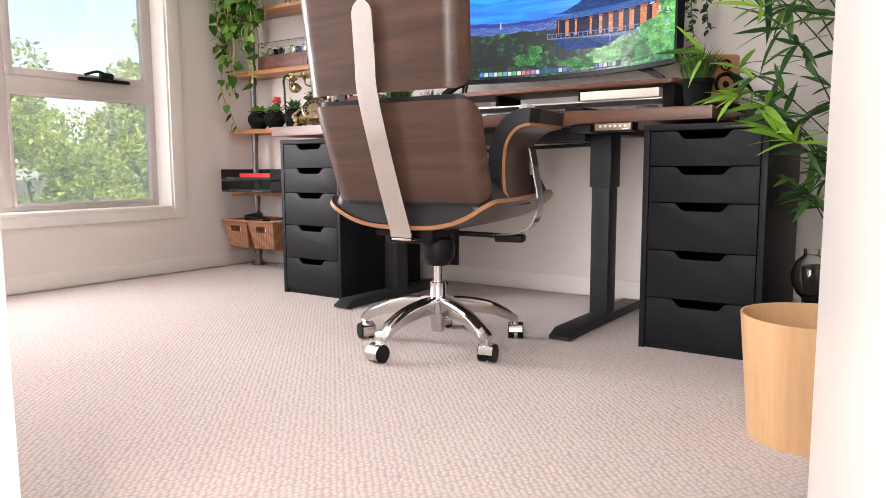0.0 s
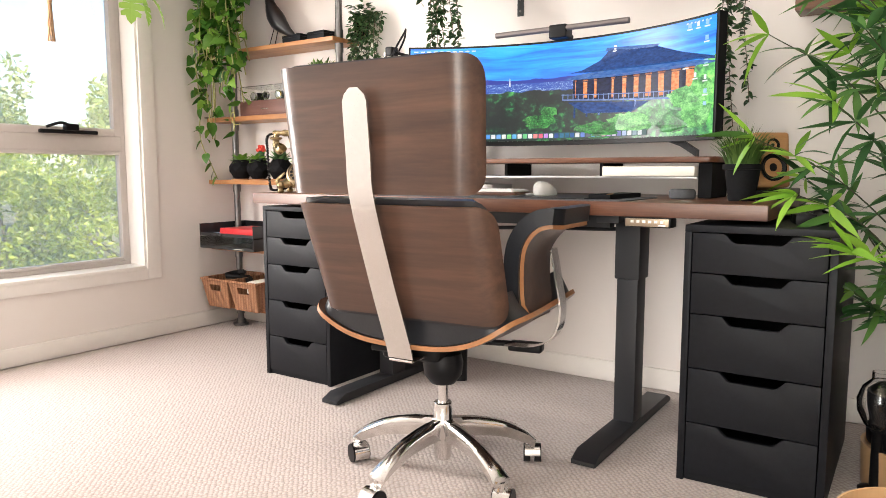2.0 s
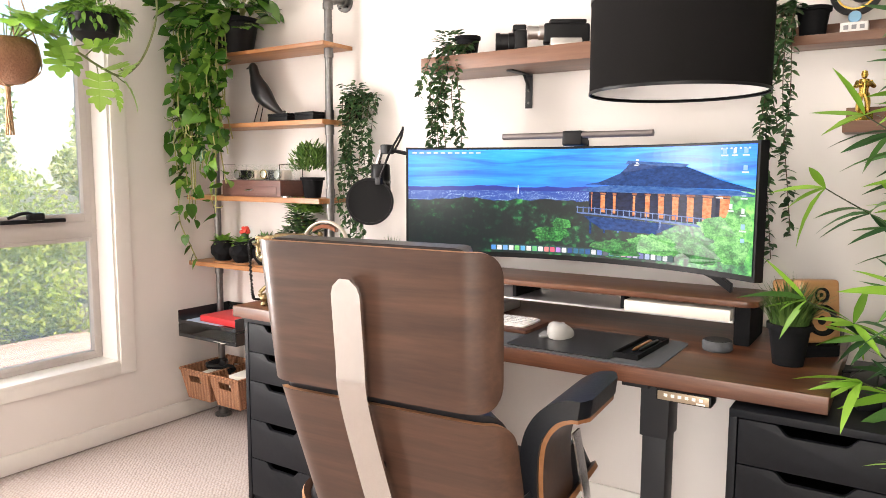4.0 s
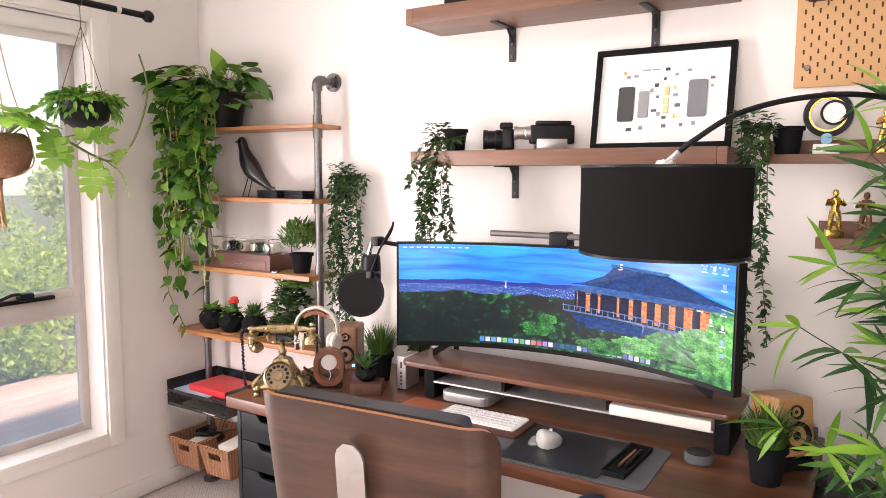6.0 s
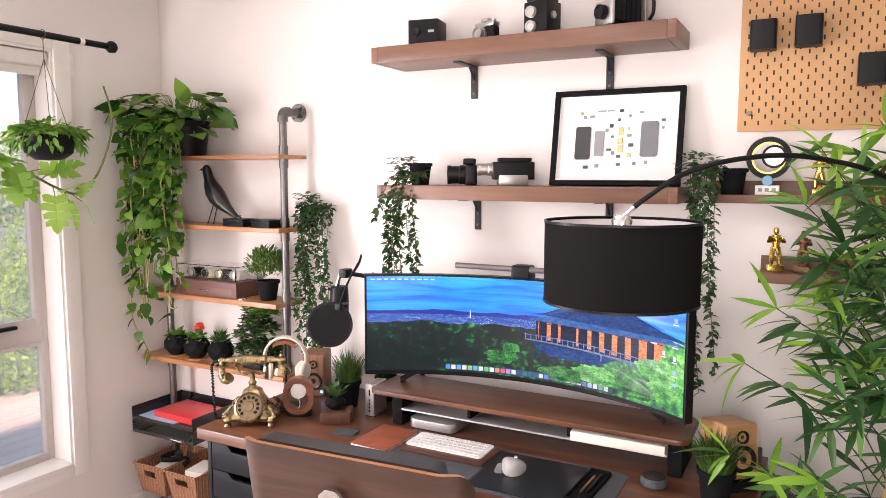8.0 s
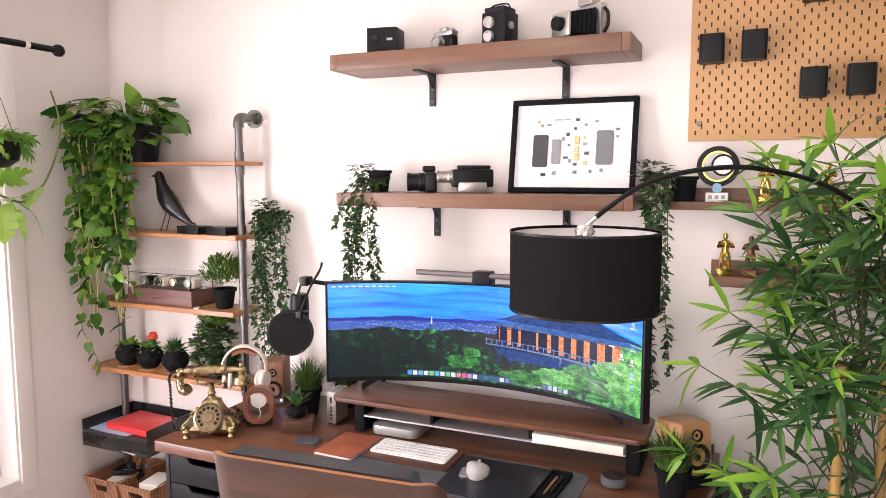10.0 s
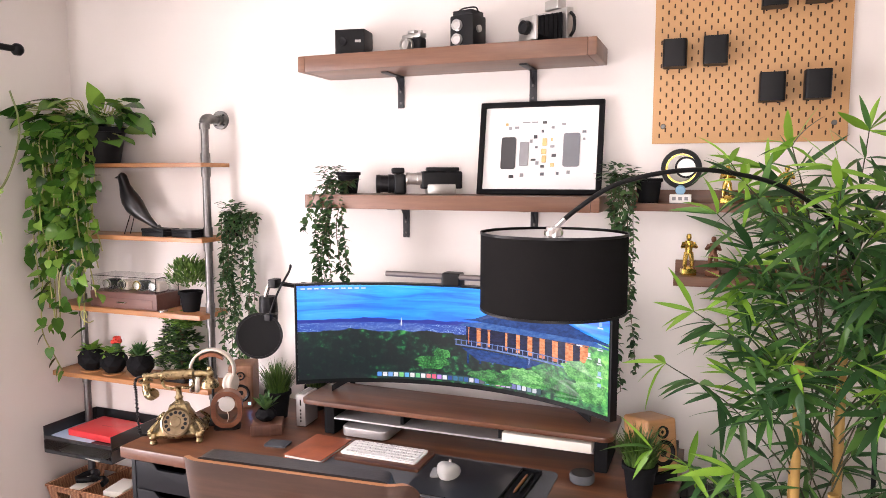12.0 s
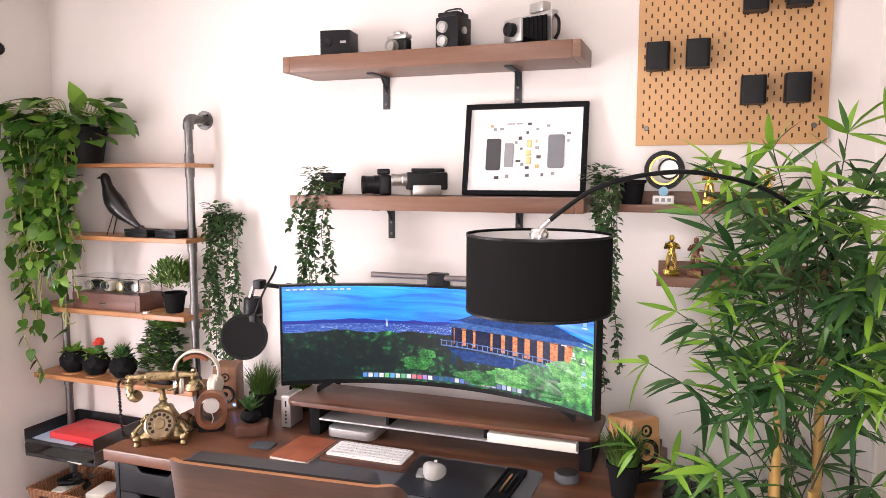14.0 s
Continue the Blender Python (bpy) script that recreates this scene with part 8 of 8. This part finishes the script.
part("front_mark", boxed(-0.03, 0.03, -0.004, 0.004, 0.0302, 0.0306), plain("dull_red", (0.40, 0.02, 0.02), 0.3), rb_, smooth=0)

def wicker_mat():
    n = Nodes("woven_wicker")
    w = n.add("ShaderNodeTexWave", Scale=60.0, Distortion=1.5)
    w.bands_direction = "Z"
    n.link(n.place(), w.inputs["Vector"])
    x = n.add("ShaderNodeTexWave", Scale=32.0, Distortion=0.6)
    x.bands_direction = "DIAGONAL"
    n.link(n.place((1, 1, 0)), x.inputs["Vector"])
    f = n.math("MULTIPLY", w.outputs["Fac"], n.span(x.outputs["Fac"], 0.5, 1.0))
    n.set(Base_Color=n.ramp(f, [(0.1, (0.17, 0.065, 0.028)), (0.5, (0.44, 0.20, 0.10)), (0.9, (0.62, 0.34, 0.19))]), Roughness=0.6)
    n.bump(f, 0.9, 0.004)
    return n.mat


WICK = wicker_mat()
for x in (-0.806, -0.592):
    bk = thing("wicker_basket", (x, 3.335, 0.1275), "open brown wicker basket with a handle slot", "basket", "wicker baskets")
    h = 0.15
    lo, hi = (0.082, 0.115), (0.103, 0.145)
    # front and back with a slot for the hand, then the two ends
    for sy in (-1, 1):
        us, vs = (-1, -0.42, 0.42, 1), (0, 0.60, 0.82, 1)
        sides = bmesh.new()
        grid = [[[sides.verts.new((u * (lo[0] + (hi[0] - lo[0]) * v), sy * (lo[1] + (hi[1] - lo[1]) * v - t), v * h)) for v in vs] for u in us] for t in (0, 0.006)]
        cells = [(i, j) for i in range(3) for j in range(3) if (i, j) != (1, 1)]
        for layer in grid:
            for i, j in cells:
                sides.faces.new((layer[i][j], layer[i + 1][j], layer[i + 1][j + 1], layer[i][j + 1]))
        for loop in ([(0, 0), (1, 0), (2, 0), (3, 0), (3, 1), (3, 2), (3, 3), (2, 3), (1, 3), (0, 3), (0, 2), (0, 1)], [(1, 1), (2, 1), (2, 2), (1, 2)]):
            for (i, j), (k, l) in zip(loop, loop[1:] + loop[:1]):
                sides.faces.new((grid[0][i][j], grid[0][k][l], grid[1][k][l], grid[1][i][j]))
        part("side", sides, WICK, bk, "woven wicker side with a hand slot", 0)
    for sx in (-1, 1):
        c8, end = [], bmesh.new()
        for t in (0, 0.006):
            for v, yy in ((0, -1), (0, 1), (1, 1), (1, -1)):
                wx = lo[0] + (hi[0] - lo[0]) * v
                wy = lo[1] + (hi[1] - lo[1]) * v
                c8.append(end.verts.new((sx * (wx - t), yy * (wy - 0.006), v * h)))
        for f4 in ((0, 1, 2, 3), (7, 6, 5, 4), (0, 4, 5, 1), (1, 5, 6, 2), (2, 6, 7, 3), (3, 7, 4, 0)):
            end.faces.new([c8[q] for q in f4])
        part("side", end, WICK, bk, "woven wicker side", 0)
    part("bottom", boxed(-0.078, 0.078, -0.11, 0.11, 0.001, 0.007), WICK, bk, smooth=0)
    rim = [(sx * hi[0], sy * hi[1], h) for sx, sy in ((-1, -1), (1, -1), (1, 1), (-1, 1), (-1, -1))]
    part("rim", tube(rim, 0.007, 8), WICK, bk, "rolled wicker rim")
whole("flexible_tripod", tube([(-0.74 + 0.06 * math.cos(0.5 * i), 3.30 + 0.04 * math.sin(0.9 * i), 0.27 + 0.004 * i) for i in range(14)], 0.014, 8), BLACK, "black ball-jointed tripod in a basket", "tripod")
whole("note_pad", boxed(-0.05, 0.05, -0.07, 0.07, 0, 0.06, 0.002), PAGE, "pale paper pads standing in a basket", "note pad", at=(-0.575, 3.32, 0.215), rz=8)
whole("note_pad", boxed(-0.04, 0.04, -0.07, 0.07, 0, 0.12, 0.002), PAGE, "pale papers standing in a basket", "note pad", at=(-0.80, 3.32, 0.136), rz=12)

# ---- outside the window ----
DECK = wood("weathered_deck", (0.25, 0.15, 0.11), (0.38, 0.25, 0.20), (0.48, 0.34, 0.28), "y", 0.7)
structure("ground", boxed(-60, XL - 0.2, -40, 60, -0.5, -0.30), plain("garden_soil", (0.09, 0.085, 0.04), 0.95, vary=0.4, scale=6, bump=0.8, depth=0.02), "garden ground outside the window", "ground")
deck = thing("timber_deck", (0, 0, 0), "brown timber deck outside the window", "deck")
deck["kind"] = "structure"
board = mesh_of("plank", boxed(-0.068, 0.068, -3.5, 3.5, 0, 0.025, 0.003, 1), DECK)
for k in range(19):
    q = new("plank", board)
    q.parent, q.location = deck, (XL - 0.28 - 0.144 * k, 4.0, -0.16)
part("joist", boxed(XL - 2.93, XL - 0.21, 0.6, 7.4, -0.30, -0.1605), DECK, deck, smooth=0)
# leaf colours raised past real foliage to stand in for outdoor glare
BUSH = leaf_mat("glare_hedge_leaf", (0.14, 0.21, 0.02), (0.32, 0.40, 0.04), (0.55, 0.58, 0.12), 0.5, sheer=0.5)
TREE = leaf_mat("glare_tree_leaf", (0.24, 0.30, 0.08), (0.42, 0.48, 0.16), (0.62, 0.60, 0.30), 0.5, sheer=0.5)


def leaf_cloud(n, centre, size, seed, leaf, lumps=9):
    """Many small leaves in overlapping lumps."""
    rg = np.random.default_rng(seed)
    c = rg.uniform(-0.75, 0.75, (lumps, 3)) * size + centre
    r = rg.uniform(0.28, 0.5, lumps) * min(size)
    which = rg.integers(0, lumps, n)
    d = rg.normal(size=(n, 3))
    d /= np.linalg.norm(d, axis=1)[:, None]
    p = c[which] + d * (r[which] * rg.uniform(0.6, 1.05, n))[:, None]
    a = rg.normal(size=(n, 3))
    a /= np.linalg.norm(a, axis=1)[:, None]
    b = np.cross(a, rg.normal(size=(n, 3)))
    b /= np.linalg.norm(b, axis=1)[:, None]
    s = leaf * rg.uniform(0.6, 1.2, n)[:, None]
    v = np.stack([p - a * s, p + b * s * 0.42, p + a * s, p - b * s * 0.42], axis=1).reshape(-1, 3)
    me = bpy.data.meshes.new("leaves")
    me.from_pydata(v.tolist(), [], [(4 * i, 4 * i + 1, 4 * i + 2, 4 * i + 3) for i in range(n)])
    return me


def shrub(name, label, at, size, n, seed, material, leaf, trunk):
    t = thing(name, at, label, "shrub" if not trunk else "tree", "garden shrubs" if not trunk else "garden trees")
    me = leaf_cloud(n, np.array((0, 0, size[2] * 0.95 + trunk)), np.array(size), seed, leaf, 16)
    me.materials.append(material)
    c = new("crown", me)
    c.parent = t
    tagged(c, kind="stuff")
    rg = random.Random(seed)
    wd = bmesh.new()
    bm_tube(wd, curve_pts([(0, 0, 0), (0.05, 0.03, 0.4 * (trunk + size[2])), (0, 0, trunk + size[2])], 5), 0.03 + 0.05 * trunk, 7, 0.012)
    for k in range(6):
        a = rg.uniform(0, 6.28)
        z = (trunk + size[2] * 0.4) * rg.uniform(0.6, 1.1)
        bm_tube(wd, [(0, 0, z), (0.5 * size[0] * math.cos(a), 0.5 * size[1] * math.sin(a), z + 0.5 * size[2])], 0.015 + 0.02 * trunk, 6, 0.006)
    part("trunk", wd, BROWN_STEM, t)
    return t


for k, (x, y, sx, sy, sz) in enumerate(((-4.4, 5.0, 0.8, 1.0, 0.62), (-4.6, 6.6, 0.9, 1.2, 0.72), (-4.5, 8.2, 0.9, 1.1, 0.66), (-4.9, 4.0, 0.9, 1.0, 0.75), (-5.4, 8.2, 1.1, 1.4, 0.85), (-5.6, 5.8, 1.1, 1.3, 0.85), (-4.2, 5.8, 0.6, 0.7, 0.45), (-5.2, 10.5, 1.2, 1.4, 0.8))):
    shrub("garden_shrub", "yellow-green garden shrub outside the window, colour lifted for outdoor glare", (x, y, -0.30), (sx, sy, sz), 9000, 90 + k, BUSH, 0.035, 0.0)
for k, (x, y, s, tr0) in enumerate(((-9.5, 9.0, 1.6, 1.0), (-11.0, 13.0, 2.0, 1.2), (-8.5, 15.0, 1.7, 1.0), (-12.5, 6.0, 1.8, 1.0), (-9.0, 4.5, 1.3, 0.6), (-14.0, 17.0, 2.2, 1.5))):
    shrub("garden_tree", "green garden tree beyond the shrubs, paled for outdoor glare", (x, y, -0.30), (s, s, s * 0.85), 7000, 120 + k, TREE, 0.085, tr0)
